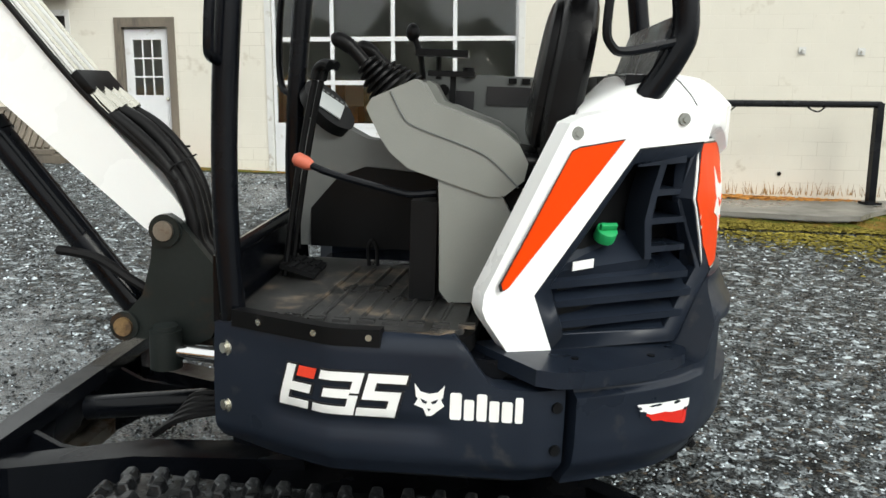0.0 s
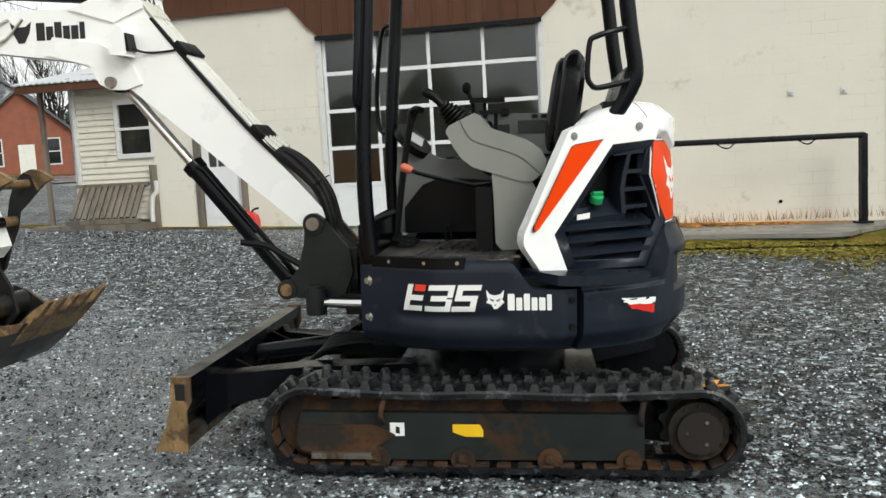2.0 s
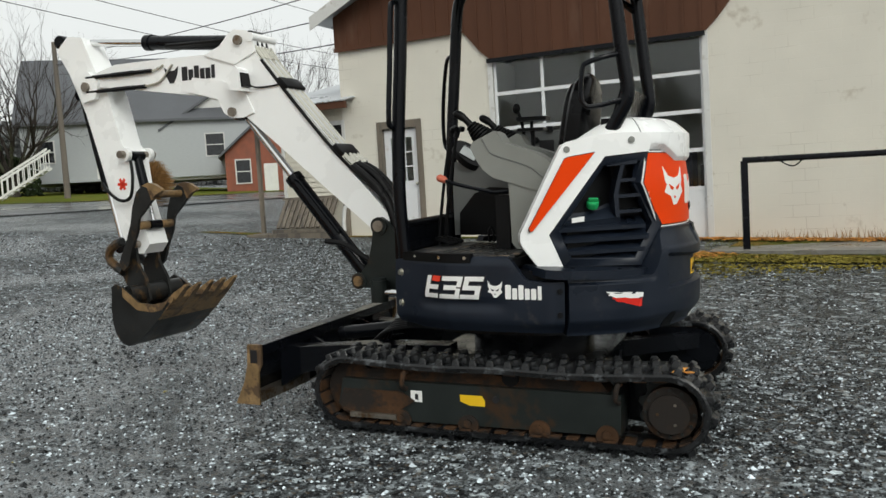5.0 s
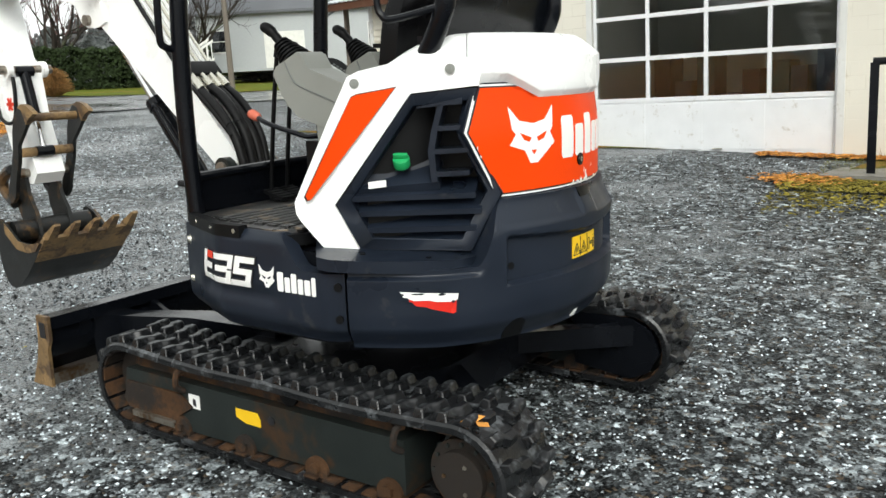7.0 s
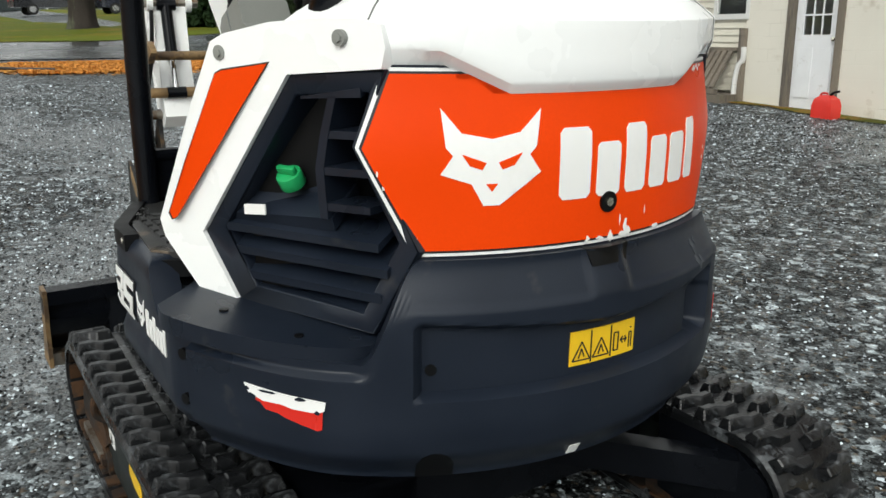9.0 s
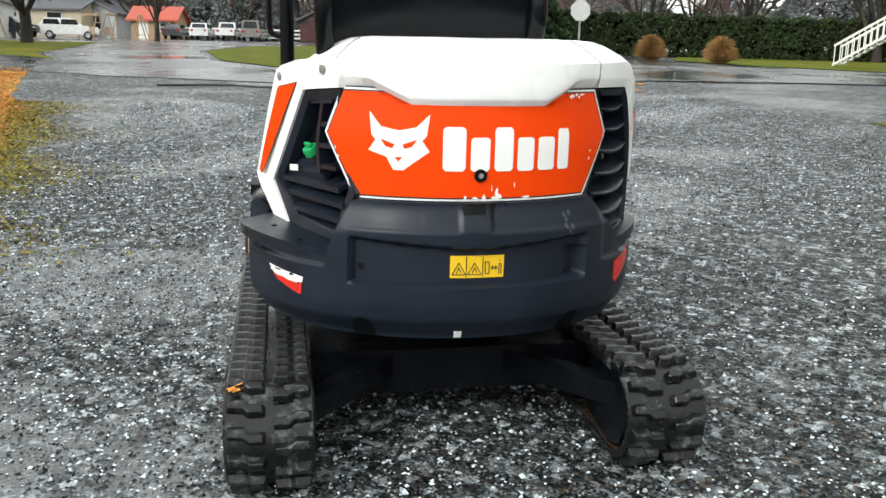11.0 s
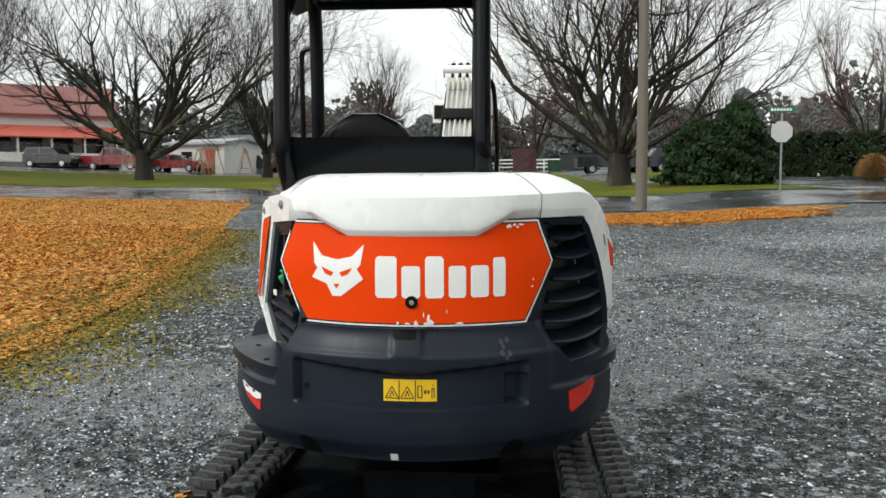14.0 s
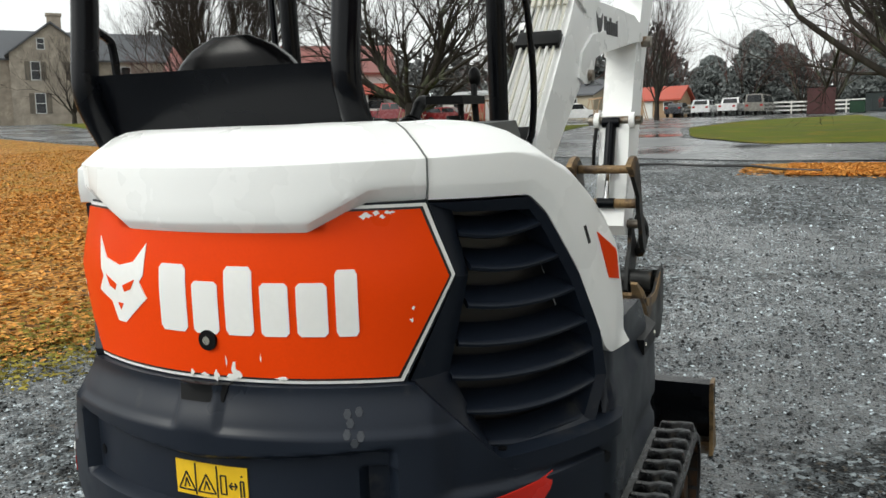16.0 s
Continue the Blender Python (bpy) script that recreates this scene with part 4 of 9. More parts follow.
def track(yc, mirror):
    """One crawler: rubber belt with lugs, frame, rollers, idler and sprocket. yc: the belt's middle."""
    out = -1 if yc < 0 else 1
    tr = new("crawler_track")
    tr.parent = EXC
    tr["label"] = "worn black rubber track on a grimy frame"
    y0, y1 = yc - 0.16, yc + 0.16
    bm = B()
    n = len(PATHB)
    rings = []
    for k, (x, z) in enumerate(PATHB):
        a, c = Vector(PATHB[k - 1]), Vector(PATHB[(k + 1) % n])
        d = (c - a).normalized()
        nx, nz = d.y, -d.x
        t = 0.032
        rings.append([(x, y0 + 0.008, z), (x, y1 - 0.008, z), (x - nx * 0.01, y1, z - nz * 0.01), (x - nx * t, y1, z - nz * t), (x - nx * t, y0, z - nz * t), (x - nx * 0.01, y0, z - nz * 0.01)])
    rings.append(rings[0])
    loft(bm, rings, cap=False)
    bmesh.ops.remove_doubles(bm, verts=bm.verts, dist=1e-5)
    belt = part("belt", bm, RUBBER, tr)
    # lugs: staggered tapered blocks, one mesh for each half
    halves = []
    for s in (-1, 1):
        bm = B()
        a, c = (0.012, 0.150) if s > 0 else (-0.150, -0.012)
        # each lug is a Z: an inner and an outer block set off from one another
        mid = (a + c) / 2
        lo = [(-0.034, a), (0.014, a), (0.018, mid - 0.012), (0.036, mid + 0.008), (0.034, c), (-0.012, c), (-0.014, mid + 0.012), (-0.034, mid - 0.008)]
        hi = [(-0.024, a + 0.008), (0.004, a + 0.008), (0.008, mid - 0.010), (0.026, mid + 0.012), (0.024, c - 0.010), (-0.003, c - 0.010), (-0.005, mid + 0.008), (-0.024, mid - 0.012)]
        loft(bm, [[(s * u, v, -0.004) for u, v in lo], [(s * u, v, 0.031) for u, v in hi]])
        bmesh.ops.recalc_face_normals(bm, faces=bm.faces)
        me = bpy.data.meshes.new("lug")
        bevel(bm, 0.004, 1)
        bm.to_mesh(me)
        bm.free()
        me.materials.append(RUBBER)
        halves.append(me)
    count = 50
    for k in range(count):
        for s, me in zip((-1, 1), halves):
            p, d = along((k + (0.5 if s > 0 else 0.0)) * BELT_LEN / count)
            nrm = Vector((d.y, 0, -d.x))
            m = Matrix((( d.x, 0, nrm.x, p.x), (0, 1, 0, yc), (d.y, 0, nrm.z, p.y), (0, 0, 0, 1)))
            ob = new("lug", me)
            ob.parent = tr
            ob.matrix_local = m
    # guide teeth inside the belt
    bm = B()
    for k in range(count):
        p, d = along(k * BELT_LEN / count)
        nrm = Vector((d.y, 0, -d.x))
        m = Matrix((( d.x, 0, nrm.x, p.x), (0, 1, 0, yc), (d.y, 0, nrm.z, p.y), (0, 0, 0, 1)))
        for a, c in ((-0.15, -0.045), (0.045, 0.15)):
            box(bm, -0.03, 0.03, a, c, -0.040, -0.028, m)
    part("guide_teeth", bm, RUST, tr, "rusty mud-caked guide teeth")["kind"] = "stuff"
    # frame
    fo, fi = yc + out * 0.115, yc - out * 0.10
    lo, hi = min(fo, fi), max(fo, fi)
    bm = B()
    prism(bm, [(-0.88, 0.15), (-0.85, 0.288), (0.665, 0.288), (0.665, 0.085), (-0.50, 0.075), (-0.60, 0.105), (-0.84, 0.115)], side, lo, hi)
    part("track_frame", bevel(bm, 0.012), FRAME, tr)
    bm = B()
    prism(bm, [(-0.83, 0.286), (0.60, 0.286), (0.56, 0.335), (-0.60, 0.350), (-0.80, 0.32)], side, yc - 0.07, yc + 0.07)
    part("top_cover", bevel(bm, 0.01), RUST, tr, "rusty mud-covered top of the frame")
    bm = B()
    prism(bm, [(-0.87, 0.15), (-0.84, 0.235), (-0.50, 0.235), (-0.42, 0.19), (-0.55, 0.11), (-0.84, 0.11)], side, fo + out * 0.0005, fo + out * 0.012)
    part("guard_plate", bevel(bm, 0.004), RUST, tr)
    bm = B()
    prism(bm, [(-0.80, 0.085), (-0.52, 0.085), (-0.53, 0.112), (-0.80, 0.112)], side, fo - out * 0.01, fo + out * 0.03)
    part("skid_bar", bevel(bm, 0.005), STEEL, tr)
    for x in (-0.50, -0.12, 0.26, 0.60):
        bm = B()
        pin(bm, x, 0.082, 0.055, yc - 0.13, yc + 0.13, 18)
        r = part("track_roller", bevel(bm, 0.006), RUST, tr)
        bm = B()
        pin(bm, x, 0.095, 0.022, fo - out * 0.01, fo + out * 0.03, 6)
        part("roller_bolt", bm, RUST, r)
    for x in (-0.47, 0.655):
        bm = B()
        tube(bm, curve([(x, fo, 0.25), (x - 0.01, fo + out * 0.035, 0.28), (x, fo + out * 0.03, 0.34), (x + 0.01, fo, 0.345)]), 0.013, 8)
        part("lifting_loop", bm, RUST, tr)
    bm = B()
    pin(bm, 0.10, 0.335, 0.045, yc - 0.09, yc + 0.10, 16)
    part("carrier_roller", bm, BLACK, tr)
    bm = B()
    pin(bm, -0.815, 0.222, 0.150, yc - 0.06, yc + 0.06, 28)
    part("idler", bevel(bm, 0.02), RUST, tr)
    # sprocket with teeth, hub cover on the outer face
    bm = B()
    teeth = []
    for k in range(44):
        a = radians(360 * k / 44)
        r = 0.160 if k % 4 in (0, 1) else 0.138
        teeth.append((0.895 + r * math.cos(a), 0.220 + r * math.sin(a)))
    prism(bm, teeth, side, yc - 0.028, yc + 0.028)
    spr = part("sprocket", bm, FRAME, tr)
    bm = B()
    pin(bm, 0.895, 0.215, 0.128, min(yc, fo - out * 0.01), max(yc, fo - out * 0.01), 32)
    pin(bm, 0.895, 0.215, 0.094, min(yc, fo + out * 0.02), max(yc, fo + out * 0.02), 32)
    hub = part("hub_cover", bevel(bm, 0.006), RUST, spr)
    for k in range(3):
        a = radians(60 + 120 * k)
        bm = B()
        pin(bm, 0.895 + 0.055 * math.cos(a), 0.215 + 0.055 * math.sin(a), 0.008, fo + out * 0.015, fo + out * 0.024, 6)
        part("hub_bolt", bm, STEEL, spr)
    for k in range(12):
        a = radians(30 * k)
        bm = B()
        pin(bm, 0.895 + 0.112 * math.cos(a), 0.215 + 0.112 * math.sin(a), 0.008, fo - out * 0.012, fo - out * 0.002, 6)
        part("hub_bolt", bm, FRAME, spr)
    # closing plate on the inner face of the drive
    inn = yc - out * 0.155
    bm = B()
    prism(bm, [(0.60, 0.37), (0.90, 0.37), (1.0, 0.32), (1.04, 0.22), (0.99, 0.12), (0.90, 0.075), (0.62, 0.11)], side, min(inn, inn + out * 0.03), max(inn, inn + out * 0.03))
    part("drive_plate", bevel(bm, 0.012), BLACKMETAL, tr)
    return tr


left_track = track(-0.750, False)
track(0.750, True)
# stickers on the left frame
bm = B()
prism(bm, [(-0.445, 0.185), (-0.38, 0.185), (-0.38, 0.245), (-0.445, 0.245)], side, -0.8685, -0.8655)
lab = part("sticker", bm, DECALWHITE, left_track, "torn white sticker")
bm = B()
prism(bm, [(-0.42, 0.20), (-0.40, 0.195), (-0.402, 0.225), (-0.418, 0.23)], side, -0.8700, -0.8686)
part("sticker_mark", bm, DECALBLACK, lab)
bm = B()
prism(bm, [(-0.165, 0.205), (-0.14, 0.195), (-0.11, 0.185), (-0.03, 0.185), (-0.03, 0.215), (-0.045, 0.24), (-0.165, 0.24)], side, -0.8685, -0.8655)
part("sticker", bm, YELLOW, left_track, "torn yellow warning sticker")
# hole drawn as a black disc, its inner shade put into the colour
bm = B()
pin(bm, 0.03, 0.225, 0.018, -0.870, -0.8655, 14)
part("frame_hole", bm, DECALBLACK, left_track)
bm = B()
rng = random.Random(8)
for k in range(7):
    c = Vector((0.955 + rng.uniform(-0.035, 0.035), -0.87 + rng.uniform(-0.02, 0.03), 0.425 + rng.uniform(-0.008, 0.008)))
    a = rng.uniform(0, 6.28)
    e1, e2 = Vector((math.cos(a), math.sin(a), rng.uniform(-0.4, 0.4))) * 0.03, Vector((-math.sin(a), math.cos(a), rng.uniform(-0.3, 0.3))) * 0.018
    bm.faces.new([bm.verts.new(c + p) for p in (-e1, e2, e1, -e2)])
tagged(part("fallen_leaf", bm, LEAFM), "crumpled dry leaf lying on the rubber track", "leaf").matrix_world = TILT

# cross frame between the tracks and slew ring
bm = B()
box(bm, -0.50, 0.50, -0.62, 0.62, 0.17, 0.36)
bevel(bm, 0.05)
for q in (-1, 1):
    prism(bm, [(0.45, 0.20 * q), (0.50, 0.34 * q), (0.80, 0.60 * q), (0.92, 0.60 * q)], plan, 0.24, 0.34)
part("cross_frame", bm, BLACKMETAL, EXC)
bm = B()
tube(bm, [(0, 0, 0.34), (0, 0, 0.56)], 0.36, 40)
part("slew_ring", bm, BLACKMETAL, EXC)

# -- dozer blade --
blade = new("dozer_blade")
blade.parent = EXC
blade["label"] = "raised black dozer blade with bare worn ends"
prof = []
for k in range(9):
    f = k / 8
    prof.append((-1.42 - 0.075 * math.sin(math.pi * (1 - f) * 0.5) * (1 - f) * 1.3 + 0.05 * math.sin(math.pi * f), 0.13 + 0.32 * f))
face = prof + [(x + 0.03, z) for x, z in prof[::-1]]
bm = B()
prism(bm, face, side, -0.905, 0.905)
part("mouldboard", bm, BLACKMETAL, blade)
bm = B()
box(bm, -1.42, -1.34, -0.905, 0.905, 0.395, 0.455)
part("top_beam", bevel(bm, 0.008), BLACKMETAL, blade)
bm = B()
box(bm, -1.50, -1.38, -0.905, 0.905, 0.115, 0.17)
part("cutting_edge", bevel(bm, 0.006), STEEL, blade)
for y0, y1 in ((-0.922, -0.9055), (0.9055, 0.922)):
    bm = B()
    plate = [(-1.515, 0.115), (-1.36, 0.115), (-1.36, 0.30), (-1.335, 0.35), (-1.335, 0.462), (-1.425, 0.462), (-1.43, 0.34), (-1.455, 0.24)]
    prism(bm, plate, side, y0, y1)
    part("end_plate", bevel(bm, 0.003), EDGE, blade, "bare rusty steel end plate")
    # opening laid on as a black sheet in place of its shaded inside
    bm = B()
    ym = y0 - 0.0015 if y0 < 0 else y1 + 0.0015
    prism(bm, [(-1.405, 0.355), (-1.36, 0.355), (-1.36, 0.43), (-1.405, 0.43)], side, ym - 0.001, ym + 0.001)
    part("end_opening", bm, DECALBLACK, blade)
for s in (-1, 1):
    bm = B()
    ln = [(-1.37, 0.62 * s), (-1.30, 0.50 * s), (-0.95, 0.36 * s), (-0.40, 0.33 * s)]
    rings = []
    for (x, y), (h, w, zc) in zip(ln, ((0.26, 0.05, 0.29), (0.16, 0.06, 0.30), (0.11, 0.07, 0.33), (0.11, 0.07, 0.34))):
        rings.append([(x, y - w, zc - h / 2), (x, y + w, zc - h / 2), (x, y + w, zc + h / 2), (x, y - w, zc + h / 2)])
    loft(bm, rings)
    part("push_arm", bevel(bm, 0.015), BLACKMETAL, blade)
    bm = B()
    prism(bm, [(-1.37, 0.13), (-1.37, 0.42), (-1.25, 0.36), (-1.05, 0.335), (-1.05, 0.30), (-1.25, 0.20)], side, 0.33 * s - 0.012, 0.33 * s + 0.012)
    part("gusset", bm, BLACKMETAL, blade)
bm = B()
tube(bm, [(-1.32, 0, 0.36), (-0.86, 0, 0.42)], 0.045, 14)
part("blade_cylinder", bm, BLACKMETAL, blade)
bm = B()
for k in range(5):
    tube(bm, curve([(-0.98 + 0.01 * k, -0.20 + 0.035 * k, 0.36), (-0.86, -0.22 + 0.03 * k, 0.44 + 0.01 * k), (-0.66, -0.18 + 0.03 * k, 0.46), (-0.45, -0.1 + 0.03 * k, 0.42)], 5), 0.012, 6)
part("blade_hose", bm, HOSE, blade)

# -- upper structure --
bm = B()
degs = arange(-132, 132, 4)
loft(bm, [[ring(d, 0.80, z) for d in degs] for z in (0.545, 0.60)])
prism(bm, [ring(d, 0.78, 0)[:2] for d in degs], plan, 0.60, 0.88)
part("turntable_deck", bm, BLACKMETAL, EXC)
bm = B()
prism(bm, [ring(d, 0.72, 0)[:2] for d in arange(-60, 60, 6)], plan, 0.88, 1.50)
part("engine_bay", bm, BLACK, EXC)


def skirt_top(d):
    a = abs(d)
    x = HR * math.cos(radians(a))
    if d > 0:
        return 1.09 - 0.13 * ease(a, 100, 112) - 0.25 * ease(70 - a, 0, 5)
    return 0.957 - 0.127 * ease(x, 0.09, 0.22) - 0.03 * ease(a, 118, 132)


def skirt_bottom(d):
    a = abs(d)
    return 0.565 + 0.02 * ease(a, 118, 132)


def skirt_r(d, z):
    a = abs(d)
    r = HR + 0.006 * math.sin((z - 0.56) / 0.39 * math.pi)
    r -= 0.045 * ease(0.63 - z, 0.0, 0.07)
    r -= 0.018 * ease(0.75 - z, 0, 0.03) * ease(z, 0.66, 0.71) * ease(a, 82, 88) * (1 - ease(a, 116, 120))
    r -= 0.03 * ease(z, 0.925, 0.96)
    return r


for s in (-1, 1):
    bm = B()
    arc_shell(bm, [s * d for d in arange(64.4, 131, 1.6)], skirt_top, skirt_bottom, skirt_r, 0.10, 22)
    sk = part("side_skirt", bm, CHARCOAL, EXC, angle=50)
    for d, z in ((128.7, 0.857), (128.7, 0.69), (66.0, 0.783), (66.0, 0.665)):
        bm = B()
        p, q = Vector(ring(s * d, HR - 0.012, z)), Vector(ring(s * d, HR + 0.014, z))
        tube(bm, [p, q], 0.015, 10)
        tube(bm, [p, p.lerp(q, 0.55)], 0.024, 14)
        part("bolt", bm, ZINC if d > 100 else BLACK, sk)
    bm = B()
    arc_shell(bm, [s * d for d in arange(97, 127, 2)], lambda d: 0.972, lambda d: 0.925, lambda d, z: HR + 0.007, 0.05, 2)
    st = part("step_edge", bevel(bm, 0.006), BLACK, EXC)
    for d in (99, 109, 121):
        bm = B()
        p = Vector(ring(s * d, HR + 0.010, 0.95))
        tube(bm, [p, Vector(ring(s * d, HR, 0.95))], 0.009, 8)
        part("bolt", bm, ZINC, st)
    # shelf pad between skirt and grille
    fn = flank if s < 0 else flank_r
    arc = [ring(s * d, 0.934 - 0.03 * ease(39 - d, 0, 5) - 0.02 * ease(d, 66, 71), 0)[:2] for d in arange(34.5, 70.5, 3)]
    bm = B()
    prism(bm, arc + [fn(-0.01, 0, -0.10)[:2], fn(0.64, 0, -0.10)[:2]], lambda u, v, w: (u, v, w + 0.05 * (0.62 - u)), 0.836, 0.880)
    pad = part("shelf_pad", bevel(bm, 0.014, 3), CHARCOAL, EXC)
    for u in (0.22, 0.46):
        bm = B()
        q = fn(u, 0, 0.08)
        zt = 0.880 + 0.05 * (0.62 - q[0])
        tube(bm, [(q[0], q[1], zt - 0.003), (q[0], q[1], zt + 0.004)], 0.011, 10)
        part("bolt", bm, BLACK, pad)


def cw_top(d):
    a = abs(d)
    if d > 0:
        return 0.845 + 0.228 * min(1.0, max(0.0, (45.5 - a) / 14.0))
    return 0.845 + 0.228 * (1 - ease(a, 27.5, 35.5))


def cw_r(d, z):
    a = abs(d)
    r = 0.966 - 0.045 * ease(a, 38, 64) - 0.010 * (1 - ease(z, 0.60, 0.70))
    r -= 0.05 * ease(0.64 - z, 0, 0.09)
    # the top edge draws in to the tailgate
    r -= 0.034 * ease(z, 0.965, 1.065) * (1 - ease(a, 34, 40))
    # long recess across the back, its floor sloping out to a sharp lower lip
    r -= 0.036 * ease(28.5 - a, 0, 1.4) * ease(z, 0.765, 0.775) * (1 - ease(z, 0.893 + 0.0012 * a, 0.915 + 0.0012 * a))
    # deeper pocket at the recess's right-hand end
    r -= 0.030 * ease(d, 23.4, 24.2) * ease(28.4 - d, 0, 0.6) * ease(z, 0.775, 0.785) * (1 - ease(z, 0.880, 0.895))
    # step under the chamfered shoulder
    r -= 0.02 * ease(a, 33, 37) * ease(z, 0.812, 0.827)
    r -= 0.010 * ease(z, 0.965, 0.985) * ease(a, 3, 4)
    return r


bm = B()
arc_shell(bm, arange(-63.4, 63.4, 0.6), cw_top, lambda d: 0.552, cw_r, 0.14, 84)
cw = part("counterweight", bm, CHARCOAL, EXC, angle=38)
# cut-outs drawn as black arches; the hollows' shade is put into the colour
for d in (-25.4, 25.4):
    bm = B()
    wrap(bm, [(d - 2.8, 0.553), (d + 2.8, 0.553), (d + 2.6, 0.600), (d + 1.8, 0.626), (d + 0.6, 0.637), (d - 0.6, 0.637), (d - 1.8, 0.626), (d - 2.6, 0.600)], lambda a, z: cw_r(a, z) + 0.002, 0.01)
    part("tie_down_slot", bm, BLACK, cw)
# pocket's shade laid on as a black patch
bm = B()
wrap(bm, [(-2.9, 1.035), (3.9, 1.035), (4.6, 1.074), (-3.6, 1.074)], lambda a, z: cw_r(a, z) + 0.003, 0.02)
part("latch_pocket", bm, BLACK, cw)
# black bar end stands for the dark inside the hole
bm = B()
tube(bm, [ring(-26.1, 0.88, 0.826), ring(-26.1, cw_r(-26.1, 0.826) + 0.002, 0.826)], 0.014, 12)
part("drain_hole", bm, BLACK, cw)
for s in (-1, 1):
    bm = B()
    pts = [(40.2, 0.752), (51.2, 0.768), (50.4, 0.742), (49.4, 0.738), (48.6, 0.724), (46.6, 0.720), (45.6, 0.713), (41.0, 0.692), (40.4, 0.696)]
    if s < 0:
        wrap(bm, [(-d, z) for d, z in pts], lambda a, z: cw_r(a, z) + 0.003, 0.006)
        ref = part("reflector", bm, RED, cw, "torn red and white reflective sticker")
        bm = B()
        wrap(bm, [(-39.8, 0.762), (-42.0, 0.766), (-46.0, 0.770), (-52.0, 0.777), (-51.3, 0.757), (-49.0, 0.744), (-46.0, 0.744), (-44.5, 0.738), (-41.0, 0.735), (-40.0, 0.742)], lambda a, z: cw_r(a, z) + 0.0045, 0.003)
        part("torn_backing", bm, DECALWHITE, ref)
        rng = random.Random(17)
        for d, z, w, h in ((-50.9, 0.748, 1.0, 0.010), (-48.0, 0.768, 1.6, 0.004), (-43.4, 0.764, 1.2, 0.005), (-41.0, 0.736, 0.5, 0.006), (-51.6, 0.766, 0.6, 0.006)):
            bm = B()
            wrap(bm, [(d + w * math.cos(k * 0.785) * rng.uniform(0.5, 1.1), z + h * math.sin(k * 0.785) * rng.uniform(0.5, 1.1)) for k in range(8)], lambda a, z_: cw_r(a, z_) + 0.0055, 0.001)
            part("torn_patch", bm, CHARCOAL, ref)
    else:
        wrap(bm, [(40.0, 0.795), (52.0, 0.820), (51.0, 0.785), (49.0, 0.752), (41.2, 0.706), (40.4, 0.72)], lambda a, z: cw_r(a, z) + 0.003, 0.006)
        part("reflector", bm, RED, cw, "red reflective sticker")
# moulded marks beside the tailgate's corner, in a paler grey than the counterweight
for d, z in ((22.0, 1.018), (23.6, 1.022), (22.4, 1.000), (22.0, 0.978), (23.8, 0.974), (23.0, 0.960)):
    bm = B()
    dl_pts = [(d + 0.55 * math.cos(k * 1.05), z + 0.011 * math.sin(k * 1.05)) for k in range(6)]
    wrap(bm, dl_pts, lambda a, z_: cw_r(a, z_) + 0.002, 0.006, 20)
    part("moulded_mark", bm, MARKGREY, cw)
# warning sticker in the recess: two triangles and a distance sign
bm = B()
wrap(bm, [(-5.6, 0.796), (6.9, 0.796), (6.9, 0.880), (-5.6, 0.880)], lambda a, z: cw_r(a, z) + 0.003, 0.004)
st = part("warning_sticker", bm, YELLOW, cw, "yellow warning sticker with black pictograms")


def dl(bm, pts, wd=0.22, r=None):
    """A drawn line of given width in (degrees, height) on the sticker."""
    for (a, b), (c, d) in zip(pts, pts[1:]):
        k = 180 / math.pi / 0.895
        L = math.hypot((c - a) / k, d - b) or 1
        nx, nz = -(d - b) / L * 0.0016 * k, (c - a) / k / L * 0.0016
        b, d = b + 0.021, d + 0.021
        wrap(bm, [(a + nx, b + nz), (c + nx, d + nz), (c - nx, d - nz), (a - nx, b - nz)], lambda a_, z_: cw_r(a_, z_) + 0.0045, 0.0015, 20)


SIGNS = [[[(c - 1.55, 0.787), (c + 1.55, 0.787), (c, 0.832), (c - 1.55, 0.787)], [(c - 0.5, 0.792), (c, 0.815), (c + 0.5, 0.795)]] for c in (-3.6, 0.0)]
SIGNS += [[[(-1.9, 0.778), (-1.9, 0.856)]], [[(1.9, 0.778), (1.9, 0.856)]]]
SIGNS += [[[(2.5, 0.79), (2.5, 0.835), (3.4, 0.835), (3.4, 0.79), (2.5, 0.79)]]]
SIGNS += [[[(3.9, 0.812), (5.2, 0.812)], [(4.4, 0.820), (3.9, 0.812), (4.4, 0.804)], [(4.8, 0.820), (5.2, 0.812), (4.8, 0.804)]]]
SIGNS += [[[(5.75, 0.788), (5.75, 0.826), (6.25, 0.826), (6.25, 0.788)], [(5.85, 0.838), (6.15, 0.838)]]]
for sign in SIGNS:
    bm = B()
    for line in sign:
        dl(bm, line)
    part("pictogram", bm, DECALBLACK, st)
bm = B()
wrap(bm, [(-4.2, 0.556), (-2.4, 0.556), (-2.4, 0.586), (-4.2, 0.586)], lambda a, z: cw_r(a, z) + 0.003, 0.004)
part("id_plate", bm, DECALWHITE, cw, "small pale plate")

# -- hood: white frame, orange tailgate, grilles --
hood = new("hood")
hood.parent = EXC
hood["label"] = "white engine hood with orange tailgate"
gate = [(-27.6, 1.090), (29.2, 1.090), (37.0, 1.312), (33.4, 1.463), (26.2, 1.463), (17.2, 1.393), (-15.2, 1.393), (-24.4, 1.460), (-31.6, 1.460), (-35.2, 1.308)]


def gate_r(lift):
    """The tailgate's radius: upright below, leaning in towards its top edge."""
    return lambda d, z: 0.9070 + lift - 0.022 * ease(z, 1.27, 1.49)


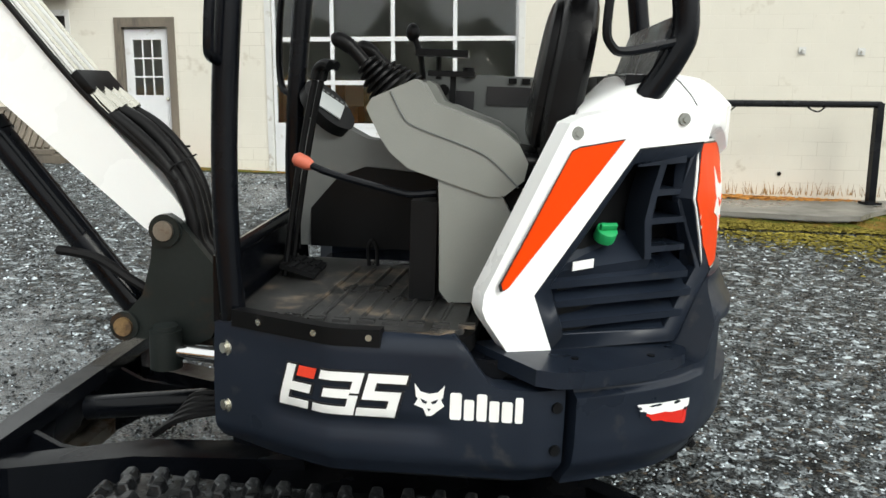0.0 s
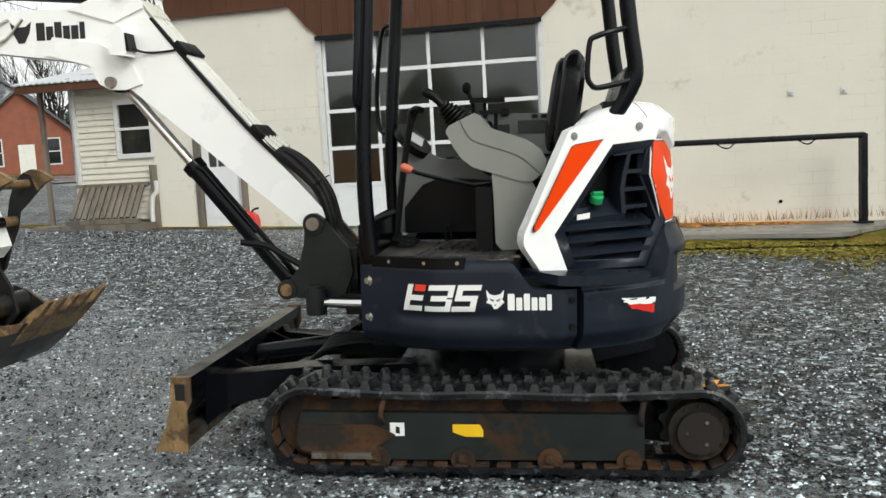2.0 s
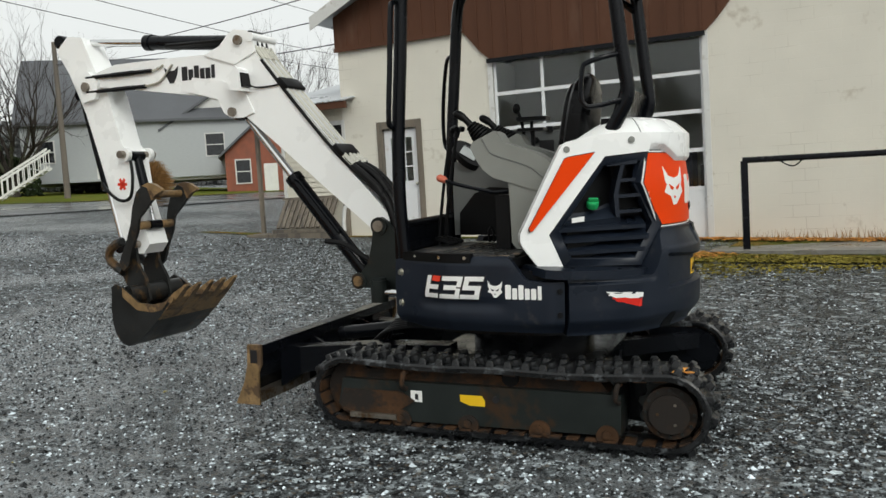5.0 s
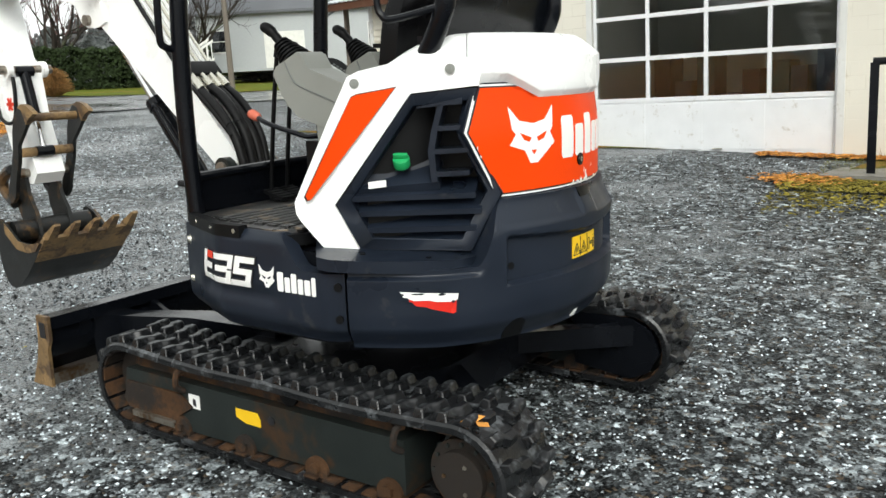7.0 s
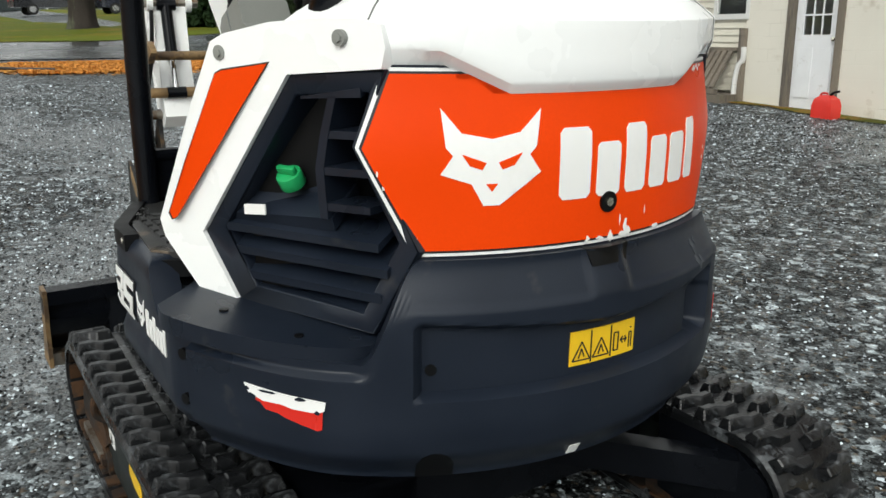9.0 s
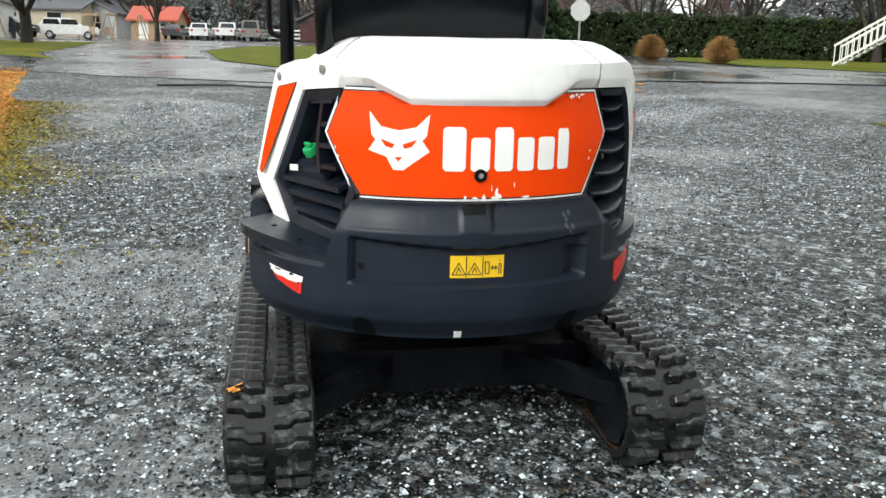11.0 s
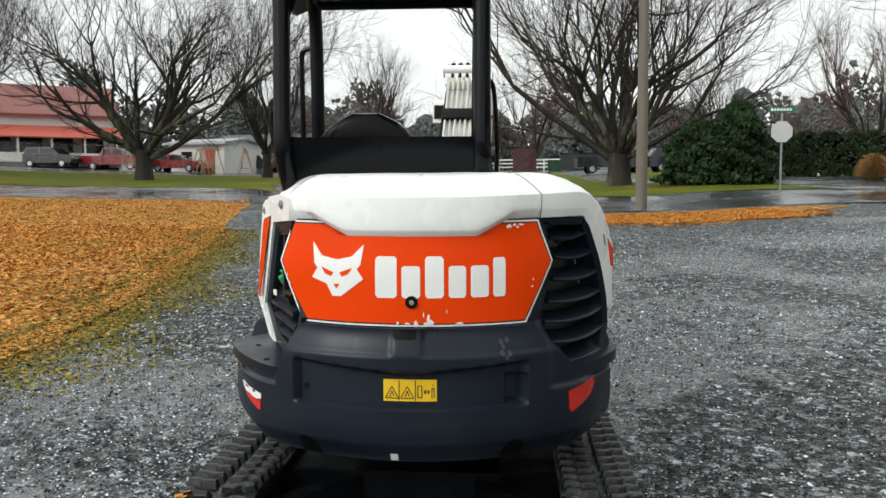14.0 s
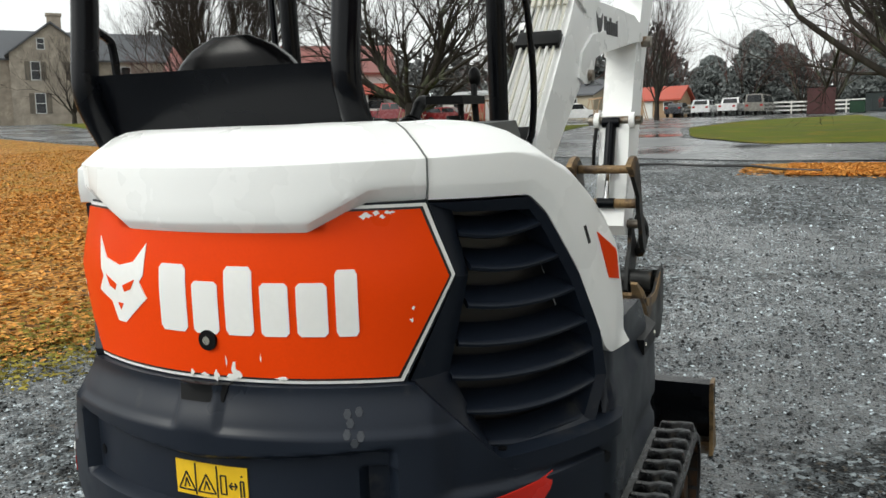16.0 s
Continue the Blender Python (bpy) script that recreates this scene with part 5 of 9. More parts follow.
def grown(poly, k):
    cx, cz = 0.9, 1.28
    return [(cx + (u - cx) * (1 + k), cz + (v - cz) * (1 + 2.6 * k)) for u, v in poly]


bm = B()
wrap(bm, grown(gate, 0.036), gate_r(-0.007), 0.06)
part("gate_rim", bm, CHARCOAL, hood)
bm = B()
wrap(bm, grown(gate, 0.026), gate_r(-0.0035), 0.01)
part("gate_border", bm, DECALWHITE, hood, "chipped white border stripe")
bm = B()
wrap(bm, grown(gate, 0.011), gate_r(-0.002), 0.006)
part("gate_keyline", bm, DECALBLACK, hood)
bm = B()
wrap(bm, gate, gate_r(0.0), 0.006)
gt = part("tailgate", bm, ORANGE, hood, "orange tailgate panel with chipped lower edge")
bm = B()
tube(bm, [ring(1.0, 0.90, 1.172), ring(1.0, 0.913, 1.172)], 0.024, 18)
part("lock", bm, BLACK, gt)
bm = B()
tube(bm, [ring(1.0, 0.90, 1.172), ring(1.0, 0.917, 1.172)], 0.010, 12)
part("lock_barrel", bm, ZINC, gt)
# chips of missing colour: ragged flakes in clusters
rng = random.Random(31)
for d, z, w, h in [(1.6, 1.084, 0.7, 0.014), (4.6, 1.098, 0.5, 0.022), (5.2, 1.088, 0.8, 0.012), (4.2, 1.082, 0.9, 0.008), (-2.8, 1.084, 0.4, 0.010), (12.0, 1.083, 1.1, 0.006), (-0.4, 1.083, 0.9, 0.005), (25.2, 1.446, 0.9, 0.009), (26.6, 1.452, 0.6, 0.006), (28.4, 1.452, 0.9, 0.005), (27.5, 1.444, 0.5, 0.005), (31.0, 1.212, 0.28, 0.006), (31.3, 1.238, 0.25, 0.006), (-28.4, 1.10, 0.4, 0.016), (3.4, 1.118, 0.15, 0.014), (9.0, 1.13, 0.12, 0.01), (-33.6, 1.25, 0.15, 0.008), (-32.8, 1.22, 0.2, 0.006)]:
    n = 14
    pts = [(d + 0.4 + w * math.cos(2 * math.pi * k / n) * rng.uniform(0.25, 1.2), z + 0.006 + h * math.sin(2 * math.pi * k / n) * rng.uniform(0.25, 1.2)) for k in range(n)]
    bm = B()
    wrap(bm, pts, gate_r(0.0006), 0.002)
    part("paint_chip", bm, DECALWHITE, gt)


def logo_bars(parent, d0, d1, z0, z1, r, widths, tall):
    """The maker's name as plain upright bars, one for each letter."""
    total = sum(widths) + 0.22 * (len(widths) - 1)
    d = d0
    for w, t in zip(widths, tall):
        e = d + (d1 - d0) * w / total
        zt = z0 + (z1 - z0) * t
        c = (e - d) * 0.12
        cz = (zt - z0) * 0.07
        bm = B()
        wrap(bm, [(d + c, z0), (e - c, z0), (e, z0 + cz), (e, zt - cz), (e - c, zt), (d + c, zt), (d, zt - cz), (d, z0 + cz)], r, 0.003)
        part("name_bar", bm, DECALWHITE, parent)
        d = e + (d1 - d0) * 0.22 / total


def emblem(parent, d0, d1, z0, z1, r):
    """The maker's emblem as a plain horned shield."""
    bm = B()
    poly = ((0.0, 1.0), (0.05, 0.62), (0.12, 0.54), (0.0, 0.36), (0.30, 0.26), (0.42, 0.04), (0.58, 0.04), (0.70, 0.26), (1.0, 0.36), (0.88, 0.54), (0.95, 0.62), (1.0, 0.98), (0.78, 0.76), (0.5, 0.70), (0.2, 0.76))
    wrap(bm, [(d0 + (d1 - d0) * u, z0 + (z1 - z0) * v) for u, v in poly], r, 0.003)
    em = part("emblem", bm, DECALWHITE, parent, "white horned emblem")
    for poly in (((0.20, 0.56), (0.44, 0.47), (0.40, 0.40), (0.28, 0.44)), ((0.80, 0.56), (0.56, 0.47), (0.60, 0.40), (0.72, 0.44)), ((0.44, 0.26), (0.56, 0.26), (0.5, 0.18))):
        bm = B()
        wrap(bm, [(d0 + (d1 - d0) * u, z0 + (z1 - z0) * v) for u, v in poly], (lambda a, z: r(a, z) + 0.001), 0.002)
        part("cut_out", bm, ORANGE if parent == gt else CHARCOAL, em)


WID, TALL = (1.0, 0.85, 0.85, 0.8, 0.85, 0.6), (1.0, 0.77, 1.0, 0.77, 0.77, 0.95)
logo_bars(gt, -7.8, 24.0, 1.187, 1.345, gate_r(0.0018), WID, TALL)
emblem(gt, -24.9, -10.8, 1.178, 1.392, gate_r(0.0018))
mark = new("maker_mark")
mark.parent = EXC
mark["label"] = "white maker's mark on the skirt"
emblem(mark, -90.6, -85.2, 0.745, 0.835, lambda d, z: skirt_r(d, z) + 0.004)
logo_bars(mark, -84.2, -71.8, 0.742, 0.815, lambda d, z: skirt_r(d, z) + 0.004, WID, TALL)
# model number E35: slanted block figures with a red bar
mono = new("model_number")
mono.parent = EXC
mono["label"] = "white slanted model number with a red bar"


def figure(strokes, col, name, lift, grow=0.0):
    bm = B()
    for pts in strokes:
        cx, cz = sum(p[0] for p in pts) / len(pts), sum(p[1] for p in pts) / len(pts)
        pp = [(u + math.copysign(grow, u - cx), v + math.copysign(grow, v - cz)) for u, v in pts]
        wrap(bm, [(-116.2 + (u + 0.20 * v) * 10.05, 0.737 + 0.118 * v) for u, v in pp], lambda d, z: skirt_r(d, z) + lift, 0.004)
    return part(name, bm, col, mono)


def bar(a, c, d, e):
    return [(a, d), (c, d), (c, e), (a, e)]


E_ = [bar(0.0, 0.17, 0.0, 1.0), bar(0.17, 0.60, 0.0, 0.2), bar(0.17, 0.58, 0.40, 0.6)]
T_ = [bar(0.70, 1.30, 0.8, 1.0), bar(0.84, 1.30, 0.40, 0.6), bar(0.70, 1.30, 0.0, 0.2), bar(1.30, 1.46, 0.0, 0.47), bar(1.30, 1.46, 0.53, 1.0)]
F_ = [bar(1.54, 2.24, 0.8, 1.0), bar(1.54, 1.72, 0.6, 0.8), bar(1.54, 2.20, 0.40, 0.6), bar(2.02, 2.20, 0.2, 0.4), bar(1.50, 2.20, 0.0, 0.2)]
figure(E_ + T_ + F_, DECALBLACK, "figure_shadow", 0.006, 0.045)
figure(E_ + T_ + F_, DECALWHITE, "figure", 0.0095)
figure([bar(0.24, 0.60, 0.76, 1.0)], mat("red_decal", (0.75, 0.05, 0.02), 0.4, bump=0), "red_bar", 0.0095)

frame_pts = [(-0.035, 1.06), (-0.035, 1.015), (-0.02, 0.985), (0.068, 0.868), (0.19, 0.876), (0.112, 1.047), (0.405, 1.437), (0.640, 1.458), (0.650, 1.50), (0.640, 1.545), (0.60, 1.554), (0.50, 1.556), (0.36, 1.545), (0.225, 1.518), (0.185, 1.50), (0.105, 1.345)]
for s, fn in ((-1, flank),):
    bm = B()
    prism(bm, frame_pts, lambda u, v, w: fn(u, v, w - 0.014 * ease(u, 0.40, 0.62)), -0.07, 0.004)
    fr = part("side_frame", bevel(bm, 0.016, 3), WHITE, hood, "white side frame")
    bm = B()
    stripe = [(0.195, 1.428), (0.215, 1.437), (0.352, 1.458), (0.25, 1.335), (0.03, 1.072), (0.016, 1.068), (0.01, 1.085), (0.08, 1.215)]
    prism(bm, stripe, fn, 0.0035, 0.0065)
    part("stripe", bm, ORANGE, fr, "orange stripe decal")
    bm = B()
    big = [(0.2 + (u - 0.2) * 1.035, 1.27 + (v - 1.27) * 1.022) for u, v in stripe]
    prism(bm, big, fn, 0.003, 0.0055)
    part("stripe_edge", bm, DECALBLACK, fr)
    for u, z in ((0.209, 1.476), (0.545, 1.517)):
        bm = B()
        tube(bm, [fn(u, z, -0.01), fn(u, z, 0.005)], 0.017, 16)
        tube(bm, [fn(u, z, -0.01), fn(u, z, 0.009)], 0.009, 6)
        part("bolt", bm, GREY, fr)
    # grille panel
    gp = [(0.112, 1.047), (0.405, 1.437), (0.640, 1.456), (0.595, 1.31), (0.715, 1.08), (0.60, 0.872), (0.19, 0.876)]
    bm = B()
    prism(bm, gp, fn, -0.16, -0.13)
    gr = part("grille", bm, BLACK, hood, "black moulded grille panel")
    # rim of the grille
    cx, cz = 0.42, 1.15
    bm = B()
    inner = [(cx + (u - cx) * 0.80, cz + (v - cz) * 0.84) for u, v in gp]
    n = len(gp)
    for k in range(n):
        a, c, e, g = gp[k], gp[(k + 1) % n], inner[(k + 1) % n], inner[k]
        lo = [bm.verts.new(fn(*p, -0.13)) for p in (a, c, e, g)]
        hi = [bm.verts.new(fn(*p, w - 0.03 * ease(p[0], 0.55, 0.72))) for p, w in ((a, -0.004), (c, -0.004), (e, -0.02), (g, -0.02))]
        bm.faces.new(lo)
        bm.faces.new(hi)
        for q in range(4):
            bm.faces.new((lo[q], lo[(q + 1) % 4], hi[(q + 1) % 4], hi[q]))
    bmesh.ops.remove_doubles(bm, verts=bm.verts, dist=1e-4)
    part("grille_rim", bevel(bm, 0.006), CHARCOAL, gr)
    if s < 0:
        for a, c, z0, z1, sk in ((0.15, 0.62, 1.055, 1.085, 0.05), (0.16, 0.64, 0.998, 1.028, 0.06), (0.19, 0.62, 0.935, 0.965, 0.06), (0.21, 0.60, 0.885, 0.905, 0.06), (0.42, 0.58, 1.385, 1.40, 0.03)):
            bm = B()
            v = [fn(a, z0, -0.02), fn(c, z0 + 0.012, -0.02), fn(c, z0 + 0.032, -0.02), fn(a, z1 - 0.01, -0.02), fn(a, z0 + sk, -0.125), fn(c, z0 + 0.012 + sk, -0.125), fn(c, z0 + 0.024 + sk, -0.125), fn(a, z0 + 0.012 + sk, -0.125)]
            vs = [bm.verts.new(p) for p in v]
            for f in ((0, 1, 2, 3), (5, 4, 7, 6), (4, 5, 1, 0), (3, 2, 6, 7), (4, 0, 3, 7), (1, 5, 6, 2)):
                bm.faces.new([vs[k] for k in f])
            part("slat", bevel(bm, 0.005), CHARCOAL, gr)
        bm = B()
        prism(bm, [(0.495, 1.395), (0.515, 1.395), (0.492, 1.31), (0.478, 1.235), (0.487, 1.125), (0.465, 1.125), (0.455, 1.235), (0.47, 1.31)], fn, -0.125, -0.02)
        for z in (1.315, 1.235, 1.155):
            prism(bm, [(0.475, z - 0.012), (0.60, z - 0.006), (0.60, z + 0.010), (0.475, z + 0.006)], fn, -0.125, -0.022)
        part("louvre_post", bevel(bm, 0.005), CHARCOAL, gr)
        bm = B()
        vs = [bm.verts.new(fn(*p)) for p in ((0.16, 1.10, -0.03), (0.49, 1.125, -0.03), (0.49, 1.19, -0.12), (0.245, 1.215, -0.11), (0.16, 1.07, -0.04), (0.49, 1.095, -0.04), (0.49, 1.16, -0.128), (0.245, 1.185, -0.128))]
        for f in ((0, 1, 2, 3), (5, 4, 7, 6), (4, 5, 1, 0), (3, 2, 6, 7), (4, 0, 3, 7), (1, 5, 6, 2)):
            bm.faces.new([vs[k] for k in f])
        part("filler_shelf", bevel(bm, 0.006), CHARCOAL, gr)
        bm = B()
        c0, ax = Vector(fn(0.352, 1.180, -0.066)), (FN * 0.52 + Vector((0, 0, 0.85))).normalized()
        tube(bm, [c0, c0 + ax * 0.036], 0.031, 18)
        a1 = ax.cross(FU).normalized()
        box(bm, -0.026, 0.026, -0.007, 0.007, 0.0, 0.020, Matrix.Translation(c0 + ax * 0.035) @ Matrix((FU, a1, ax)).transposed().to_4x4())
        part("fuel_cap", bevel(bm, 0.004), GREEN, gr, "green fuel cap")
        bm = B()
        prism(bm, [(0.235, 1.103), (0.30, 1.11), (0.30, 1.135), (0.235, 1.128)], lambda u, v, w: fn(u, v, w), -0.026, -0.022)
        part("label_tag", bm, DECALWHITE, gr)
# the operator's right flank bulges with the tail: a louvred bay under a white corner of the hood
RF = 0.885
rg = [(34.6, 1.474), (50.4, 1.474), (53.4, 1.432), (60.0, 1.276), (65.0, 1.118), (66.6, 1.0), (63.5, 0.885), (44.6, 0.862), (31.0, 1.073), (38.3, 1.305)]
bm = B()
wrap(bm, rg, 0.775, 0.05)
grr = part("grille", bm, DECALBLACK, hood, "black louvred grille panel")
inn = [(38.9, 1.450), (51.0, 1.444), (53.0, 1.408), (59.2, 1.258), (64.0, 1.105), (65.0, 1.0), (62.0, 0.900), (44.0, 0.878), (37.7, 1.073), (41.3, 1.300)]
for k in range(len(rg)):
    bm = B()
    dip = 0.045 if k in (7, 8, 9) else 0.012
    a, c, e, g = rg[k], rg[(k + 1) % len(rg)], inn[(k + 1) % len(rg)], inn[k]
    n = max(2, int(abs(c[0] - a[0]) / 2) + 2)
    rings = []
    for f in range(n + 1):
        o = (a[0] + (c[0] - a[0]) * f / n, a[1] + (c[1] - a[1]) * f / n)
        i = (g[0] + (e[0] - g[0]) * f / n, g[1] + (e[1] - g[1]) * f / n)
        m = ((o[0] + i[0]) / 2, (o[1] + i[1]) / 2)
        rings.append([ring(o[0], RF + 0.004, o[1]), ring(m[0], RF - 0.3 * dip, m[1]), ring(i[0], RF - dip, i[1]), ring(i[0], RF - 0.10, i[1]), ring(o[0], RF - 0.10, o[1])])
    loft(bm, rings)
    part("grille_rim", bm, CHARCOAL, grr)
for z0, d0, d1 in ((1.400, 39.4, 54.0), (1.319, 41.2, 58.2), (1.230, 40.6, 61.8), (1.141, 38.9, 64.4), (1.061, 37.7, 65.0), (0.974, 39.9, 65.0), (0.889, 42.5, 63.6)):
    bm = B()
    rings = []
    for f in range(13):
        d = d0 + (d1 - d0) * f / 12
        zz = z0 + 0.014 * (f / 12) ** 2 - 0.012 * math.sin(math.pi * f / 12)
        q = RF - 0.012 - 0.012 * (1 - ease(d, d0, d0 + 4))
        rings.append([ring(d, q - 0.012, zz - 0.010), ring(d, q - 0.001, zz - 0.007), ring(d, q + 0.002, zz), ring(d, q - 0.004, zz + 0.006), ring(d, q - 0.016, zz + 0.010), ring(d, q - 0.075, zz + 0.036), ring(d, q - 0.08, zz + 0.024)])
    loft(bm, rings)
    part("slat", bm, CHARCOAL, grr)

# white hood: upright rear band over a chamfered lower edge, crisp crease, flat bevelled top
LIP = ((-33.6, 1.477), (-24.9, 1.477), (-15.2, 1.408), (17.2, 1.408), (26.2, 1.480), (34.4, 1.482))
BAY = ((34.4, 1.482), (50.4, 1.480), (53.4, 1.438), (60.0, 1.282), (64.6, 1.128), (66.5, 1.070), (68.2, 1.052), (74.0, 1.062))
CREST = ((34.4, 1.576), (48.0, 1.582), (53.0, 1.578), (58.0, 1.545), (62.0, 1.490), (66.0, 1.425), (70.0, 1.33), (74.0, 1.19))


def along_pts(pts, d):
    return float(np.interp(d, [u for u, v in pts], [v for u, v in pts]))


def hood_profile(out, inner_r, low, crest, cham, fillet, rise):
    """Upright section of the hood at one place of its outline, from the lower edge over the crease to the middle."""
    x, y = out
    L = math.hypot(x, y)
    pts = [(x * (inner_r - 0.05) / L, y * (inner_r - 0.05) / L, low), (x * inner_r / L, y * inner_r / L, low), (x * (inner_r * 0.1 + L * 0.9) / L, y * (inner_r * 0.1 + L * 0.9) / L, low + cham), (x, y, low + cham * 1.3)]
    for f in (0.35, 0.7):
        pts.append((x, y, low + cham * 1.3 + (crest - fillet - low - cham * 1.3) * f))
    for f in range(5):
        a = f / 4 * math.pi / 2 * 0.6
        k = 1 - fillet * 1.2 * (1 - math.cos(a)) / 0.45
        pts.append((0.42 + (x - 0.42) * k, y * k, crest - fillet + fillet * math.sin(a) * 1.2))
    for k, h in ((0.945, 0.30), (0.86, 0.72), (0.80, 0.90), (0.72, 0.97), (0.40, 1.0)):
        px, py = 0.42 + (x - 0.42) * k, y * k
        pts.append((px, py, crest + rise * h - 0.100 * ease(0.60 - px, 0.0, 0.42)))
    return pts


rings = []
for u in (0.215, 0.33, 0.45, 0.54, 0.60):
    p = flank(u, 1.5, -0.002 - 0.014 * ease(u, 0.40, 0.60))
    rings.append(hood_profile(p[:2], math.hypot(p[0], p[1]) - 0.004, 1.47, 1.562 + 0.006 * u - 0.055 * ease(0.45 - u, 0, 0.235), 0.012, 0.010 + 0.012 * ease(0.5 - u, 0, 0.3), 0.088))
for d in arange(-33.2, 34.25, 0.75):
    low = along_pts(LIP, d)
    q = 0.911 - 0.019 * ease(-d, 22, 34) - 0.012 * ease(d, 22, 34)
    rings.append(hood_profile(ring(d, q, 0)[:2], gate_r(-0.012)(d, low), low, 1.571 + 0.005 * ease(d, 10, 34), 0.030, 0.004, 0.084))
bm = B()
loft(bm, rings)
cap = part("hood_cap", bm, WHITE, hood, angle=24)
rings = []
for d in arange(34.55, 74.0, 0.6):
    low, crest = along_pts(BAY, d), along_pts(CREST, d)
    steep = abs(along_pts(BAY, d + 0.5) - along_pts(BAY, d - 0.5)) / 0.0157
    cham = min(0.028 * math.sqrt(1 + steep * steep), 0.45 * (crest - low))
    q = RF + 0.013
    pts = hood_profile(ring(d, q, 0)[:2], RF + 0.003, low, crest, cham, 0.004 + 0.030 * ease(d, 46, 58), 0.079 - 0.03 * ease(d, 55, 74))
    # thumb-shaped dents beside the bay and above the sticker
    dented = []
    for k, (x, y, z) in enumerate(pts):
        w = 0.012 * math.exp(-((d - 61.6) / 1.5) ** 2 - ((z - 1.245) / 0.036) ** 2) + 0.010 * math.exp(-((d - 65.0 + (z - 1.41) * 30) / 1.6) ** 2 - ((z - 1.41) / 0.04) ** 2)
        g = 1 - w / math.hypot(x, y) if 2 < k < 8 else 1
        dented.append((x * g, y * g, z))
    rings.append(dented)
bm = B()
loft(bm, rings)
frr = part("side_frame", bm, WHITE, hood, "white rounded corner of the hood", angle=24)
bm = B()
wrap(bm, [(63.5, 1.373), (68.3, 1.322), (70.2, 1.240), (66.5, 1.252)], RF + 0.0155, 0.006)
part("stripe", bm, ORANGE, frr, "orange stripe decal")
# slot's depth shown by a black strip coloured for its shade
bm = B()
wrap(bm, [(60.4, 1.392), (60.9, 1.394), (62.0, 1.350), (61.5, 1.347)], RF + 0.0145, 0.006)
part("slot", bm, DECALBLACK, frr)
seam = hood_profile(ring(34.4, 0.8985, 0)[:2], 0.889, 1.482, 1.576, 0.030, 0.004, 0.084)[1:-2]
bm = B()
tube(bm, seam, 0.0022, 6)
part("panel_gap", bm, DARKGREY, hood)
p = flank(0.602, 1.5, -0.015)
bm = B()
tube(bm, hood_profile(p[:2], math.hypot(p[0], p[1]) - 0.004, 1.47, 1.566, 0.012, 0.010, 0.088)[1:-2], 0.0022, 6)
part("panel_gap", bm, DARKGREY, hood)

# -- platform, floor mat --
bm = B()
prism(bm, [ring(d, HR - 0.018, 0)[:2] for d in arange(-131, -84, 4)] + [(0.13, -0.74), (0.14, -0.70), (0.20, 0.15), (-0.60, 0.15)], plan, 0.90, 0.945)
part("cab_floor", bm, BLACK, EXC)
bm = B()
prism(bm, [(-0.53, -0.70), (-0.40, -0.765), (0.05, -0.80), (0.11, -0.74), (0.14, 0.10), (-0.54, 0.10)], plan, 0.946, 0.962)
mt = part("floor_mat", bevel(bm, 0.006), MATTING, EXC, "wet ribbed black rubber floor mat")
for k in range(8):
    bm = B()
    x = -0.34 + k * 0.055
    tube(bm, [(x, -0.70, 0.962), (x + 0.05, -0.05, 0.962)], 0.0075, 6)
    part("mat_rib", bm, MATTING, mt)
for k in range(9):
    for j in range(2):
        bm = B()
        x = -0.45 + k * 0.068
        box(bm, x, x + 0.045, -0.765 + j * 0.028 + 0.02, -0.75 + j * 0.028 + 0.02, 0.962, 0.97)
        part("tread_stud", bm, MATTING, mt)
bm = B()
box(bm, -0.60, -0.56, -0.66, 0.20, 0.92, 1.11)
tube(bm, [(-0.57, -0.66, 1.11), (-0.57, 0.2, 1.12)], 0.022, 10)
part("front_guard", bevel(bm, 0.006), BLACKMETAL, EXC)

# -- canopy --
can_ = new("canopy")
can_.parent = EXC
can_["label"] = "black tubular canopy with flat roof"

def raised(x, z):
    """The canopy's top climbs a little towards the front."""
    return z + ease(z, 2.0, 2.4) * (0.065 - 0.064 * x)


LP = [(-0.545, -0.652, 0.93), (-0.565, -0.652, 1.25), (-0.56, -0.652, 1.6), (-0.535, -0.648, 2.019), (-0.515, -0.647, 2.288), (-0.48, -0.646, 2.405), (-0.4, -0.645, 2.47), (-0.3, -0.64, 2.49), (0.1, -0.61, 2.505), (0.42, -0.565, 2.495), (0.53, -0.55, 2.46), (0.585, -0.545, 2.373), (0.605, -0.54, 2.255), (0.64, -0.535, 1.965), (0.665, -0.53, 1.782), (0.645, -0.528, 1.7), (0.575, -0.52, 1.58)]
RP = [(-0.565, 0.215, 0.93), (-0.585, 0.215, 1.25), (-0.575, 0.215, 1.6), (-0.545, 0.22, 2.019), (-0.52, 0.225, 2.288), (-0.485, 0.23, 2.405), (-0.4, 0.235, 2.47), (-0.3, 0.24, 2.49), (0.1, 0.265, 2.505), (0.42, 0.265, 2.495), (0.53, 0.268, 2.46), (0.585, 0.27, 2.373), (0.605, 0.27, 2.255), (0.64, 0.272, 1.965), (0.665, 0.274, 1.782), (0.645, 0.276, 1.7), (0.575, 0.28, 1.58)]
LP, RP = ([(x, y, raised(x, z)) for x, y, z in q] for q in (LP, RP))
for pts in (LP, RP):
    bm = B()
    tube(bm, curve(pts, 4), 0.036, 14)
    part("post_loop", bm, BLACKMETAL, can_)
bm = B()
tube(bm, curve([(-0.565, -0.652, 1.64), (-0.575, -0.717, 1.65), (-0.575, -0.737, 1.70), (-0.56, -0.737, 1.95), (-0.545, -0.735, 2.24), (-0.54, -0.72, 2.30), (-0.535, -0.65, 2.315)], 4), 0.015, 8)
